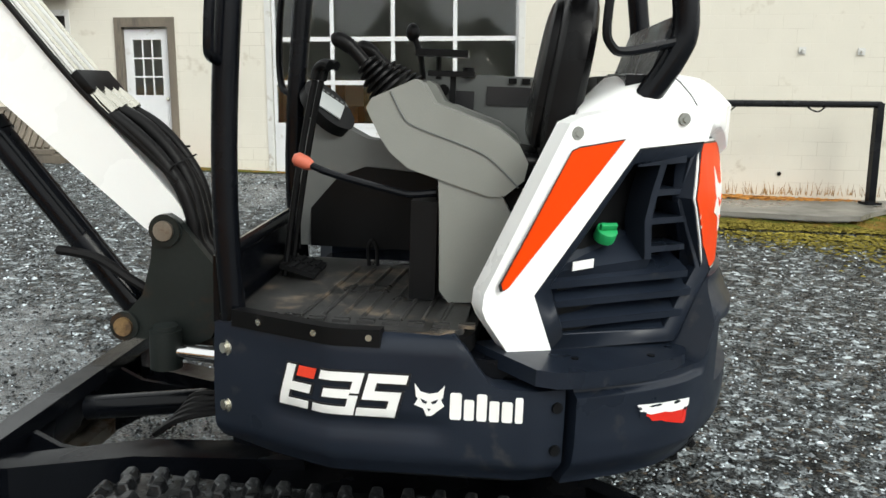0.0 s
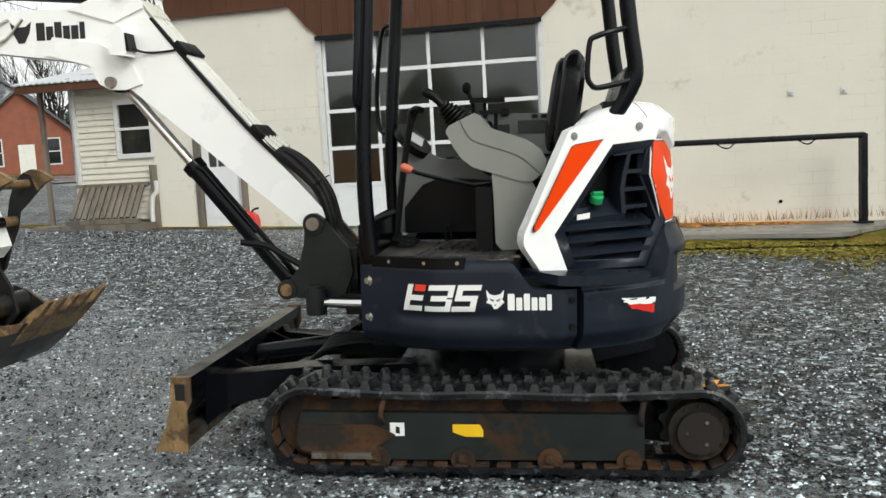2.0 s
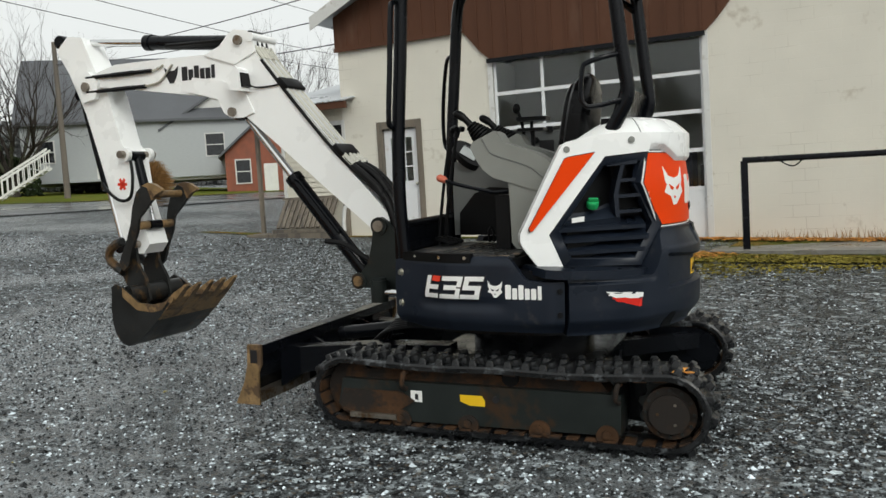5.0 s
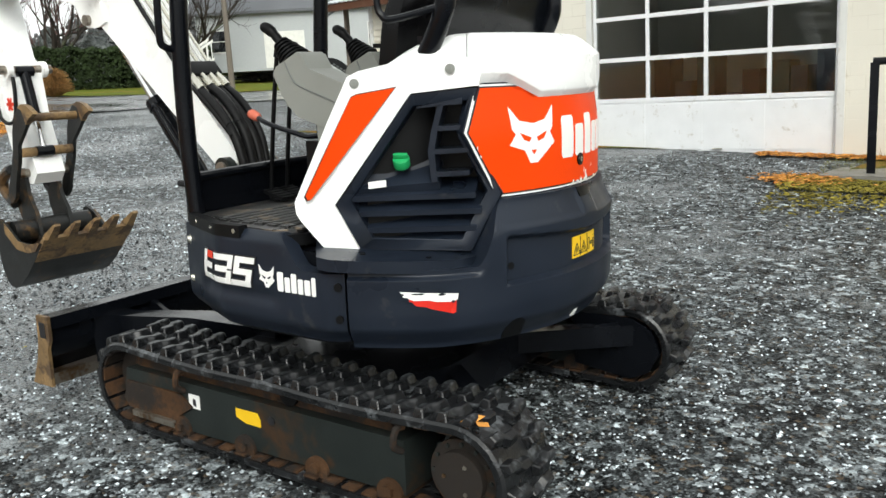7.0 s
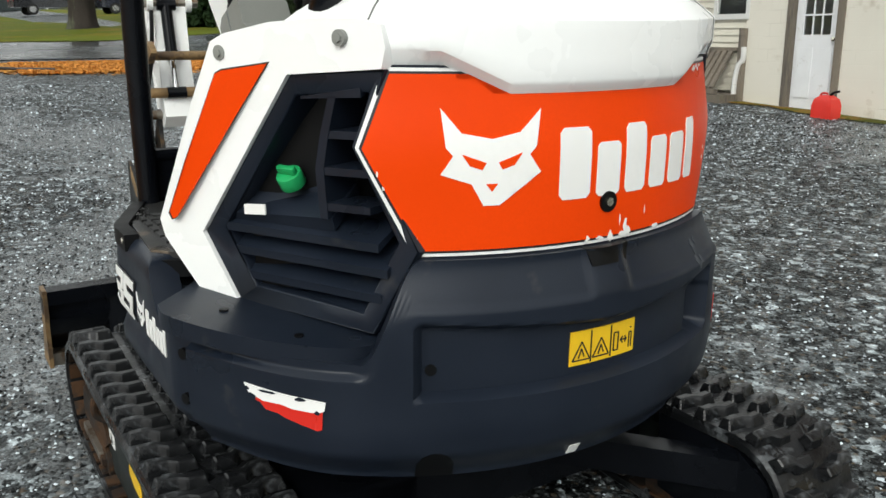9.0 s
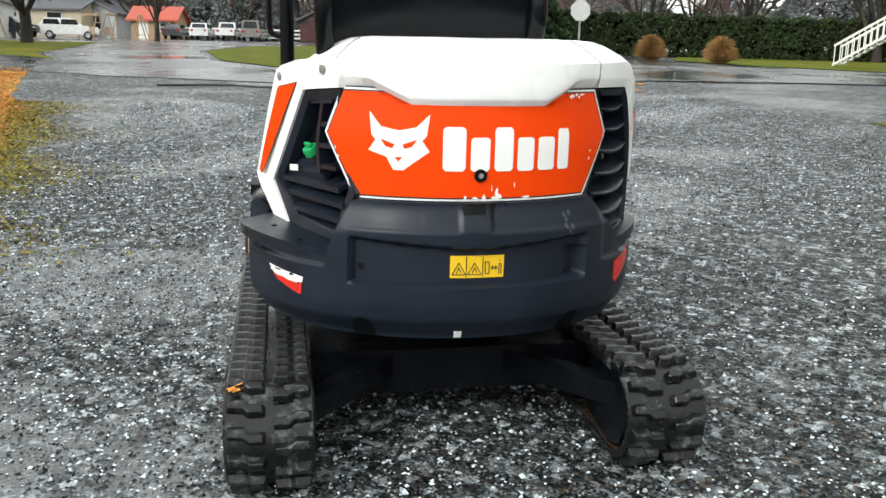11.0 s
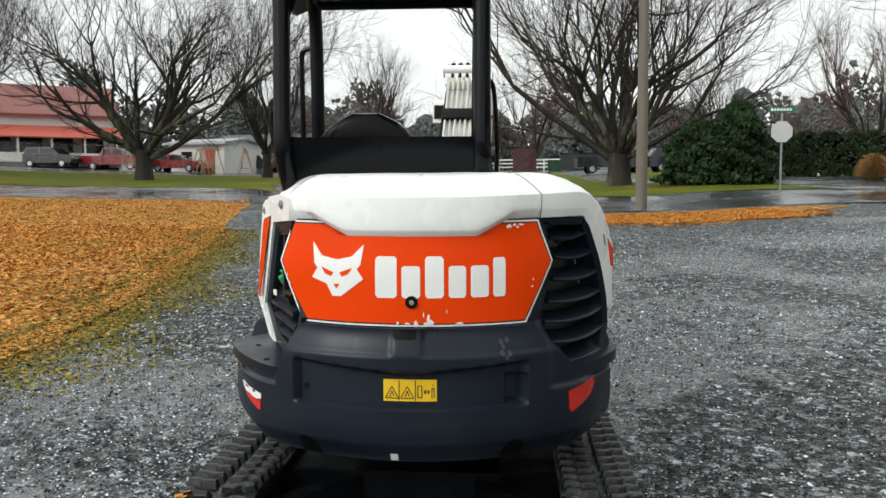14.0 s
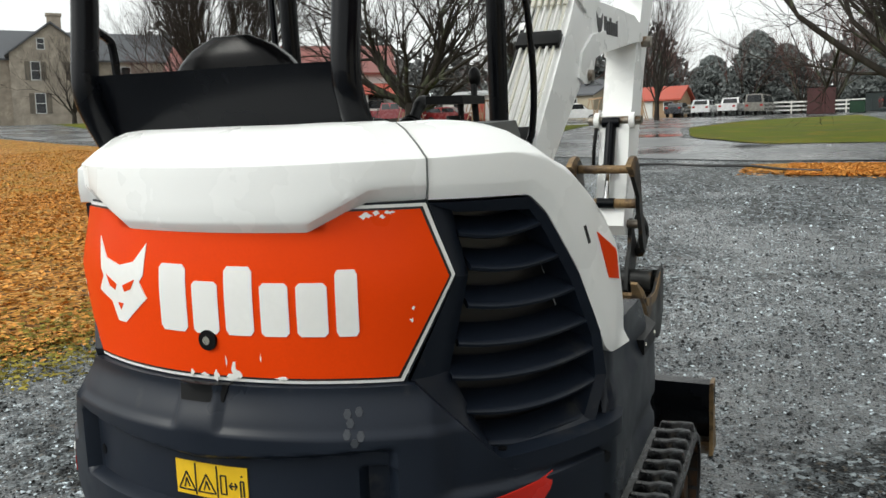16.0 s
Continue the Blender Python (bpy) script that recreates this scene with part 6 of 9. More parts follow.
part("front_grab_rail", bm, BLACKMETAL, can_)
bm = B()
rings = []
for x, y0, y1, z in ((-0.64, -0.80, 0.30, 2.475), (-0.5, -0.79, 0.30, 2.505), (-0.2, -0.78, 0.30, 2.525), (0.2, -0.765, 0.31, 2.532), (0.33, -0.75, 0.315, 2.530), (0.50, -0.65, 0.325, 2.515), (0.60, -0.575, 0.33, 2.475), (0.645, -0.555, 0.33, 2.40)):
    k = min(1.0, (-0.5 - y0) / 0.25)
    z = raised(x, z)
    y1 -= 0.025
    rings.append([(x, y0, z - 0.05 * k - 0.02), (x, y0 + 0.02, z - 0.03 * k - 0.005), (x, y0 + 0.10, z + 0.004), (x, y1 - 0.06, z + 0.004), (x, y1 - 0.02, z - 0.005), (x, y1, z - 0.03), (x - 0.004, y1 - 0.03, z - 0.045), (x - 0.004, y0 + 0.10, z - 0.045), (x - 0.002, y0 + 0.02, z - 0.05 * k - 0.03)])
loft(bm, rings)
rf = part("roof", bm, BLACK, can_, "black moulded roof panel")
bm = B()
prism(bm, [(-0.55, -0.66), (-0.28, -0.60), (-0.28, 0.19), (-0.55, 0.19)], lambda u, v, w: (u, v, raised(u, w)), 2.450, 2.458)
part("skylight", bm, mat("smoked_skylight", (0.22, 0.24, 0.25), 0.15, var=0.1, bump=0.0), rf)
for k in range(6):
    bm = B()
    x = -0.20 + k * 0.115
    box(bm, x, x + 0.06, -0.52 + 0.01 * k, 0.20, raised(x, 2.455), raised(x, 2.478))
    part("roof_rib", bevel(bm, 0.008), DARKGREY, rf)
bm = B()
tube(bm, [(-0.49, -0.68, raised(-0.49, 2.43)), (-0.495, 0.22, raised(-0.49, 2.43))], 0.024, 10)
part("front_bar", bm, BLACKMETAL, can_)
bm = B()
tube(bm, [(0.585, -0.54, 2.455), (0.585, 0.27, 2.455)], 0.034, 12)
part("rear_bar", bm, BLACKMETAL, can_)
for y in (-0.52, 0.25):
    bm = B()
    d = 0.10 if y < 0 else -0.10
    tube(bm, [(0.40, y, 2.47), (0.58, y + 0.0, 2.31)], 0.02, 8)
    part("corner_brace", bm, BLACKMETAL, can_)
bm = B()
v = [(0.595, -0.53, 1.60), (0.595, 0.28, 1.60), (0.66, 0.275, 1.80), (0.66, -0.53, 1.80)]
lo = [bm.verts.new(p) for p in v]
hi = [bm.verts.new((x - 0.03, y, z)) for x, y, z in v]
bm.faces.new(lo)
bm.faces.new(hi)
for k in range(4):
    bm.faces.new((lo[k], lo[(k + 1) % 4], hi[(k + 1) % 4], hi[k]))
part("rear_plate", bevel(bm, 0.004), BLACKMETAL, can_, "black plate between the rear posts")
bm = B()
box(bm, 0.52, 0.60, -0.50, 0.26, 1.585, 1.645)
part("canopy_base", bevel(bm, 0.012), BLACKMETAL, can_)
bm = B()
tube(bm, curve([(0.638, -0.54, 1.965), (0.56, -0.60, 1.945), (0.48, -0.62, 1.92), (0.455, -0.625, 1.89), (0.445, -0.625, 1.76), (0.46, -0.62, 1.715), (0.50, -0.61, 1.70), (0.645, -0.54, 1.735)], 4), 0.013, 8)
part("side_grab_handle", bm, BLACKMETAL, can_)
bm = B()
tube(bm, curve([(-0.60, 0.27, 1.55), (-0.66, 0.31, 1.58), (-0.67, 0.32, 1.8), (-0.63, 0.3, 2.1), (-0.57, 0.26, 2.14)], 5), 0.013, 8)
part("side_grab_handle", bm, BLACKMETAL, can_)

# -- operator's place --
seat = new("operator_seat")
seat.parent = EXC
seat["label"] = "black vinyl suspension seat"


def pad_shape(bm, c, half, tilt, n=10, arched=False):
    """A stuffed cushion: a rounded slab."""
    rings = []
    for k in range(n + 1):
        a = -1 + 2 * k / n
        w = (1 - abs(a) ** 3.2) ** (1 / 3.2) if abs(a) < 1 else 0.02
        ring_ = []
        for j in range(20):
            t = 2 * math.pi * j / 20
            cx, cy = math.cos(t), math.sin(t)
            ring_.append(Vector((math.copysign(abs(cx) ** 0.55, cx) * half[0] * max(w, 0.25), math.copysign(abs(cy) ** 0.55, cy) * half[1] * ((max(0.06, 1 - max(0.0, a) ** 2.6) ** 0.5 if arched else 0.72 + 0.28 * w)), a * half[2])))
        rings.append([tilt @ p for p in ring_])
    m = Matrix.Translation(c)
    return loft(bm, [[m @ p for p in r] for r in rings])


tl = Matrix.Rotation(radians(9), 3, "Y")
bm = B()
pad_shape(bm, (0.37, -0.23, 1.64), (0.065, 0.24, 0.27), tl, 16, True)
part("backrest", bm, VINYL, seat)
bm = B()
pad_shape(bm, (0.315, -0.23, 1.65), (0.035, 0.195, 0.225), tl, 16, True)
part("backrest_bolster", bm, VINYL, seat)
bm = B()
pad_shape(bm, (0.17, -0.23, 1.36), (0.22, 0.22, 0.06), Matrix.Identity(3))
part("cushion", bm, VINYL, seat)
bm = B()
box(bm, 0.0, 0.34, -0.42, -0.04, 0.96, 1.30)
part("seat_base", bevel(bm, 0.03), BLACK, seat)
bm = B()
box(bm, 0.20, 0.225, -0.452, -0.43, 1.37, 1.43)
part("belt_buckle", bevel(bm, 0.004), RED, seat, "red belt buckle")

for yc, nm in ((-0.42, "left"), (0.03, "right")):
    con = new("arm_console")
    con.parent = EXC
    con["label"] = "grey moulded arm console with joystick"
    bm = B()
    sidepts = [(-0.205, 1.527), (-0.188, 1.556), (-0.067, 1.612), (-0.044, 1.600), (-0.011, 1.546), (0.176, 1.482), (0.237, 1.438), (0.265, 1.385), (0.255, 1.336), (0.201, 1.289), (0.155, 1.286), (-0.079, 1.358), (-0.133, 1.402), (-0.165, 1.448)]
    prism(bm, sidepts, side, yc - 0.072, yc + 0.072)
    body = part("armrest", bevel(bm, 0.028, 3), GREY, con)
    bm = B()
    tube(bm, curve([(-0.135, yc - 0.0735, 1.575), (-0.10, yc - 0.0735, 1.51), (-0.06, yc - 0.0735, 1.478), (0.12, yc - 0.0735, 1.415), (0.19, yc - 0.0735, 1.365), (0.24, yc - 0.0735, 1.315)], 5), 0.0028, 5)
    part("seam", bm, DARKGREY, body)
    bm = B()
    path, rad = [], []
    for k in range(6):
        for o, w in ((0.0, 0.056), (0.004, 0.068), (0.010, 0.068), (0.014, 0.056)):
            path.append((-0.142 - 0.0135 * k - o * 0.8, yc, 1.575 + 0.0135 * k + o * 0.8))
            rad.append(w - 0.0065 * k)
    tube(bm, path, rad, 14)
    part("gaiter", bm, BLACK, con)
    bm = B()
    tube(bm, curve([(-0.215, yc, 1.645), (-0.238, yc, 1.672), (-0.266, yc, 1.698), (-0.297, yc, 1.716), (-0.320, yc, 1.714)], 4), [0.019] * 8 + [0.023] * 6 + [0.021, 0.017, 0.010], 12)
    part("joystick", bm, BLACK, con)
    if nm == "left":
        bm = B()
        prism(bm, [(0.008, 1.335), (0.19, 1.30), (0.225, 1.23), (0.17, 1.08), (0.145, 0.97), (0.05, 0.965), (0.022, 1.0), (0.015, 1.22)], side, yc - 0.065, yc + 0.06)
        part("pedestal", bevel(bm, 0.022, 3), GREY, con)
        bm = B()
        box(bm, -0.07, 0.008, yc - 0.05, yc + 0.05, 0.965, 1.262)
        part("fuse_box", bevel(bm, 0.012), BLACK, con)
        bm = B()
        tube(bm, curve([(0.0, yc - 0.02, 1.285), (-0.07, yc - 0.03, 1.278), (-0.12, yc - 0.03, 1.285), (-0.30, yc - 0.02, 1.325), (-0.395, yc, 1.355)], 5), 0.011, 8)
        part("lockout_lever", bm, BLACKMETAL, con)
        bm = B()
        tube(bm, [(-0.375, yc, 1.348), (-0.39, yc, 1.354), (-0.42, yc, 1.366), (-0.432, yc, 1.371)], [0.014, 0.021, 0.022, 0.012], 12)
        part("lever_knob", bm, SALMON, con, "faded red knob")
    else:
        bm = B()
        box(bm, -0.02, 0.22, yc - 0.06, yc + 0.09, 0.97, 1.34)
        part("pedestal", bevel(bm, 0.02), DARKGREY, con)
        bm = B()
        box(bm, -0.075, 0.085, yc - 0.03, yc + 0.06, 1.628, 1.646)
        box(bm, 0.0, 0.02, yc, yc + 0.02, 1.52, 1.63)
        part("wrist_rest", bevel(bm, 0.006), BLACK, con, "black padded wrist rest on a stalk")
# right-hand dashboard and monitor
dash = new("side_dashboard")
dash.parent = EXC
dash["label"] = "grey side dashboard with display and switches"
bm = B()
prism(bm, [(-0.54, 1.00), (-0.545, 1.30), (-0.53, 1.46), (-0.44, 1.47), (-0.30, 1.40), (-0.10, 1.38), (-0.02, 1.28), (-0.02, 1.0)], side, 0.13, 0.24)
part("lower_panel", bevel(bm, 0.02), DARKGREY, dash)
bm = B()
prism(bm, [(-0.50, 1.0), (-0.50, 1.14), (-0.40, 1.26), (-0.30, 1.30), (-0.03, 1.28), (-0.03, 1.0)], side, 0.118, 0.1295)
part("dark_inset", bm, BLACK, dash)
mon = Matrix.Translation((-0.455, 0.17, 1.50)) @ Matrix.Rotation(radians(26), 4, "X") @ Matrix.Rotation(radians(36), 4, "Y")
bm = B()
tube(bm, [mon @ Vector((0, 0, -0.02)), mon @ Vector((0, 0, 0.022))], 0.122, 26, 0.74)
mo = part("monitor", bevel(bm, 0.012), BLACK, dash)
bm = B()
box(bm, -0.052, 0.052, -0.058, 0.040, 0.024, 0.028, mon)
part("display", bm, SCREEN, mo, "pale display")
for k in range(6):
    bm = B()
    box(bm, -0.05 + 0.02 * k, -0.038 + 0.02 * k, 0.045, 0.057, 0.023, 0.029, mon)
    part("button", bm, DARKGREY, mo)
bm = B()
prism(bm, [(-0.14, 1.30), (-0.16, 1.60), (-0.12, 1.645), (0.46, 1.635), (0.46, 1.30)], side, 0.30, 0.43)
rd = part("right_pod", bevel(bm, 0.025), DARKGREY, dash)
bm = B()
box(bm, -0.02, 0.075, 0.295, 0.302, 1.50, 1.58)
box(bm, 0.12, 0.30, 0.295, 0.302, 1.53, 1.60)
part("storage_bin", bevel(bm, 0.004), DECALBLACK, rd)
for k in range(2):
    bm = B()
    box(bm, 0.20 + 0.05 * k, 0.23 + 0.05 * k, 0.292, 0.302, 1.612, 1.632)
    part("rocker_switch", bm, BLACK, rd)
bm = B()
tube(bm, curve([(-0.12, 0.30, 1.62), (-0.13, 0.29, 1.70), (-0.15, 0.28, 1.76)], 4), 0.011, 8)
sphere(bm, (-0.16, 0.28, 1.785), (0.026, 0.02, 0.034), 8)
part("blade_lever", bm, BLACK, dash)
bm = B()
tube(bm, [(-0.06, 0.27, 1.62), (-0.06, 0.27, 1.70)], 0.010, 8)
box(bm, -0.14, 0.05, 0.20, 0.32, 1.70, 1.725)
part("armrest_pad", bevel(bm, 0.010), BLACK, dash)
bm = B()
tube(bm, [(0.05, 0.29, 1.63), (0.05, 0.29, 1.665)], 0.022, 12)
part("throttle_knob", bm, BLACK, dash)
bm = B()
tube(bm, [(-0.04, 0.29, 1.58), (-0.04, 0.27, 1.58)], 0.022, 12)
part("throttle_knob", bm, BLACK, dash)
# travel levers and pedals
pedals = new("travel_controls")
pedals.parent = EXC
pedals["label"] = "travel levers with fold-away pedals"
for y in (-0.26, -0.16):
    bm = B()
    tube(bm, curve([(-0.50, y, 0.97), (-0.485, y, 1.10), (-0.455, y, 1.32), (-0.425, y, 1.50), (-0.405, y, 1.60)], 4), 0.010, 8)
    lv = part("lever", bm, BLACK, pedals)
    bm = B()
    tube(bm, curve([(-0.405, y, 1.60), (-0.395, y, 1.635), (-0.37, y - 0.02, 1.65), (-0.35, y - 0.035, 1.645)], 4), 0.016, 10)
    part("lever_grip", bm, BLACK, lv)
    bm = B()
    box(bm, -0.06, 0.06, -0.04, 0.04, -0.008, 0.008, Matrix.Translation((-0.45, y, 0.995)) @ Matrix.Rotation(radians(14), 4, "Y"))
    for k in range(4):
        box(bm, -0.05 + 0.028 * k, -0.04 + 0.028 * k, -0.038, 0.038, 0.008, 0.013, Matrix.Translation((-0.45, y, 0.995)) @ Matrix.Rotation(radians(14), 4, "Y"))
    part("pedal", bm, BLACK, pedals)
bm = B()
tube(bm, curve([(-0.26, -0.02, 0.965), (-0.265, -0.02, 1.03), (-0.25, -0.02, 1.055), (-0.235, -0.02, 1.03), (-0.23, -0.02, 0.965)], 4), 0.007, 6)
part("foot_loop", bm, BLACK, pedals)

# -- swing bracket --
swing = new("swing_bracket")
swing.parent = EXC
swing["label"] = "cast steel swing bracket with greased pins"
for y0, y1 in ((-0.130, -0.095), (0.135, 0.170)):
    bm = B()
    prism(bm, [(-1.005, 1.06), (-0.985, 1.085), (-0.95, 1.09), (-0.915, 1.07), (-0.77, 0.90), (-0.755, 0.78), (-0.80, 0.66), (-0.90, 0.61), (-1.0, 0.635), (-1.13, 0.645), (-1.15, 0.675), (-1.12, 0.72), (-1.05, 0.80), (-1.015, 0.93)], side, y0, y1)
    part("cheek_plate", bevel(bm, 0.01), FRAME, swing)
bm = B()
box(bm, -1.0, -0.78, -0.094, 0.134, 0.62, 0.74)
box(bm, -0.86, -0.74, -0.094, 0.134, 0.74, 0.90)
part("web", bevel(bm, 0.01), FRAME, swing)
bm = B()
tube(bm, [(-0.94, -0.19, 0.565), (-0.94, -0.19, 0.70)], 0.055, 20)
tube(bm, [(-0.94, -0.19, 0.70), (-0.94, -0.19, 0.715)], 0.042, 20)
part("swing_cylinder_eye", bevel(bm, 0.006), FRAME, swing)
bm = B()
tube(bm, [(-0.90, -0.19, 0.625), (-0.50, -0.24, 0.625)], 0.026, 16)
part("swing_rod", bm, CHROME, swing)
bm = B()
box(bm, -0.80, -0.48, -0.12, 0.12, 0.55, 0.66)
tube(bm, [(-0.70, 0.02, 0.50), (-0.70, 0.02, 0.92)], 0.07, 18)
part("pivot_post", bevel(bm, 0.01), FRAME, swing)
for x, z, r, m in ((-0.957, 1.035, 0.035, STEEL), (-1.115, 0.685, 0.033, EDGE)):
    bm = B()
    pin(bm, x, z, r, -0.158, 0.198, 20)
    p = part("pivot_pin", bevel(bm, 0.005), m, swing)
    bm = B()
    pin(bm, x, z, r * 1.6, -0.145, -0.128, 22)
    part("pin_collar", bevel(bm, 0.004), FRAME, p)

# -- boom --
boom = new("boom")
boom.parent = EXC
boom["label"] = "white box-section boom with hoses and cylinder"
YB0, YB1 = -0.09, 0.13
low = [(-0.985, 0.985), (-1.05, 1.025), (-1.407, 1.325), (-1.686, 1.562), (-1.88, 1.724), (-1.93, 1.765), (-1.99, 1.775), (-2.075, 1.78), (-2.11, 1.86), (-2.166, 1.892), (-2.254, 1.925), (-2.402, 1.948), (-2.703, 1.99), (-3.04, 2.04), (-3.25, 2.06)]
up = [(-3.27, 2.15), (-3.04, 2.206), (-2.696, 2.21), (-2.157, 2.208), (-2.098, 2.252), (-2.031, 2.319), (-1.992, 2.339), (-1.864, 2.318), (-1.848, 2.28), (-1.834, 2.185), (-1.798, 2.122), (-1.592, 1.871), (-1.254, 1.477), (-1.013, 1.216), (-0.92, 1.108), (-0.905, 1.06), (-0.94, 1.0)]
bm = B()
prism(bm, low + up, side, YB0, YB1)
bx = part("boom_box", bevel(bm, 0.007), WHITE, boom)
for y0, y1 in ((YB0 - 0.0125, YB0 - 0.0005), (YB1 + 0.0005, YB1 + 0.0125)):
    bm = B()
    prism(bm, [(-1.86, 1.79), (-1.95, 1.762), (-2.04, 1.764), (-2.10, 1.80), (-2.15, 1.90), (-2.40, 1.965), (-2.35, 2.06), (-2.10, 2.02), (-1.92, 1.92)], side, y0, y1)
    part("pivot_plate", bevel(bm, 0.003), WHITE, bx)
    bm = B()
    prism(bm, [(-1.83, 2.19), (-1.85, 2.30), (-1.90, 2.335), (-1.995, 2.35), (-2.05, 2.315), (-2.115, 2.25), (-2.25, 2.20), (-2.0, 2.12)], side, y0, y1)
    part("head_plate", bevel(bm, 0.003), WHITE, bx)
for x, z, r in ((-2.028, 1.805, 0.030), (-1.955, 2.275, 0.032)):
    bm = B()
    pin(bm, x, z, r, YB0 - 0.035, YB1 + 0.035, 18)
    part("boom_pin", bevel(bm, 0.004), STEEL, boom)
bm = B()
pin(bm, -1.865, 2.288, 0.032, YB0 - 0.02, YB1 + 0.02, 14)
part("head_boss", bm, WHITE, boom)
# work lamp on the flank
bm = B()
prism(bm, [(-1.89, 1.93), (-1.98, 1.94), (-2.00, 2.06), (-1.93, 2.09), (-1.90, 2.07)], side, YB0 - 0.105, YB0 - 0.001)
lamp = part("work_lamp", bevel(bm, 0.006), WHITE, boom)
bm = B()
prism(bm, [(-1.875, 1.96), (-1.895, 1.955), (-1.91, 2.045), (-1.89, 2.05)], side, YB0 - 0.095, YB0 - 0.01)
part("lamp_lens", bevel(bm, 0.004), BLACK, lamp)
bm = B()
tube(bm, curve([(-1.88, YB0 - 0.05, 1.975), (-1.83, YB0 - 0.015, 1.955), (-1.73, YB0 - 0.008, 1.955), (-1.645, YB0 - 0.006, 1.965)], 5), 0.006, 6)
part("lamp_cable", bm, HOSE, lamp)


def boom_mark(bm, pts):
    prism(bm, pts, side, YB0 - 0.0025, YB0 - 0.0005)


x = -2.445
for w, t in zip(WID, TALL):
    bm = B()
    boom_mark(bm, [(x, 2.045), (x + 0.048 * w, 2.045), (x + 0.048 * w, 2.045 + 0.095 * t), (x, 2.045 + 0.095 * t)])
    part("name_bar", bm, DECALBLACK, bx)
    x += 0.048 * w + 0.008
bm = B()
boom_mark(bm, [(-2.597, 2.15), (-2.56, 2.122), (-2.507, 2.122), (-2.472, 2.15), (-2.485, 2.09), (-2.517, 2.035), (-2.552, 2.035), (-2.582, 2.09)])
part("emblem", bm, DECALBLACK, bx, "black horned emblem")
x = -2.355
for w, t in zip(WID, TALL):
    bm = B()
    prism(bm, [(x, 2.045), (x - 0.048 * w, 2.045), (x - 0.048 * w, 2.045 + 0.095 * t), (x, 2.045 + 0.095 * t)], side, YB1 + 0.0005, YB1 + 0.0025)
    part("name_bar", bm, DECALBLACK, bx)
    x -= 0.048 * w + 0.008
bm = B()
prism(bm, [(-4.80 - u, v) for u, v in ((-2.597, 2.15), (-2.56, 2.122), (-2.507, 2.122), (-2.472, 2.15), (-2.485, 2.09), (-2.517, 2.035), (-2.552, 2.035), (-2.582, 2.09))], side, YB1 + 0.0005, YB1 + 0.0025)
part("emblem", bm, DECALBLACK, bx, "black horned emblem")
bm = B()
boom_mark(bm, [(-1.93, 2.215), (-1.87, 2.20), (-1.865, 2.245), (-1.925, 2.26)])
part("label_tag", bm, DECALWHITE, bx)
# steel pipes and hoses along the boom's back
for k in range(6):
    y = -0.075 + 0.034 * k
    bm = B()
    tube(bm, [(-1.80, y, 2.158), (-1.60, y, 1.915), (-1.25, y, 1.508), (-1.20, y, 1.452)], 0.0085, 8)
    part("steel_pipe", bm, ZINC if k % 2 else TRIM, boom)
    bm = B()
    tube(bm, [(-1.225, y, 1.478), (-1.15, y, 1.398)], 0.014, 8)
    part("pipe_fitting", bm, ZINC, boom)
    bm = B()
    tube(bm, [(-1.785, y, 2.142), (-1.85, y, 2.23)], 0.013, 8)
    part("pipe_fitting", bm, ZINC, boom)
for y, e, r in ((-0.070, 0.0, 0.024), (-0.010, 0.030, 0.026), (0.045, 0.004, 0.023), (0.090, 0.026, 0.020)):
    bm = B()
    tube(bm, curve([(-1.160, y, 1.412 + e * 0.4), (-1.08, y, 1.352 + e), (-0.995, y, 1.270 + e), (-0.922, y, 1.165 + e * 0.6), (-0.888, y * 0.95, 1.06), (-0.862, y * 0.9, 0.96), (-0.75, y * 0.8, 0.86), (-0.60, y * 0.7, 0.82)], 6), r, 12)
    part("sleeved_hose", bm, HOSE, boom)
    bm = B()
    tube(bm, [(-1.225, y, 1.492), (-1.185, y, 1.452 + e * 0.3), (-1.15, y, 1.42 + e * 0.4)], [0.017, 0.021, 0.021], 8)
    part("hose_coupling", bm, ZINC, boom)
bm = B()
tube(bm, [(-0.945, -0.106, 1.232), (-0.932, -0.106, 1.250), (-0.905, 0.02, 1.28), (-0.932, -0.106, 1.250)], 0.004, 5)
part("hose_tie", bm, BLACK, boom)
for x, z in ((-1.64, 1.968), (-1.25, 1.515)):
    bm = B()
    box(bm, -0.045, 0.045, -0.10, 0.12, -0.018, 0.02, Matrix.Translation((x, 0, z)) @ Matrix.Rotation(radians(48), 4, "Y"))
    part("pipe_clamp", bevel(bm, 0.006), BLACK, boom)
bm = B()
tube(bm, curve([(-1.80, YB0 + 0.01, 2.135), (-1.55, YB0 - 0.004, 1.835), (-1.25, YB0 - 0.004, 1.487), (-1.05, YB0 + 0.0, 1.305), (-0.93, YB0, 1.19)], 5), 0.012, 6)
part("hydraulic_hose", bm, HOSE, boom)
for k in range(3):
    bm = B()
    y = -0.05 + 0.05 * k
    tube(bm, curve([(-1.85, y, 2.23), (-1.89, y, 2.325), (-1.96, y, 2.30), (-2.2, y - 0.03, 2.29), (-2.6, y, 2.305)], 4), 0.017, 8)
    part("hydraulic_hose", bm, HOSE, boom)
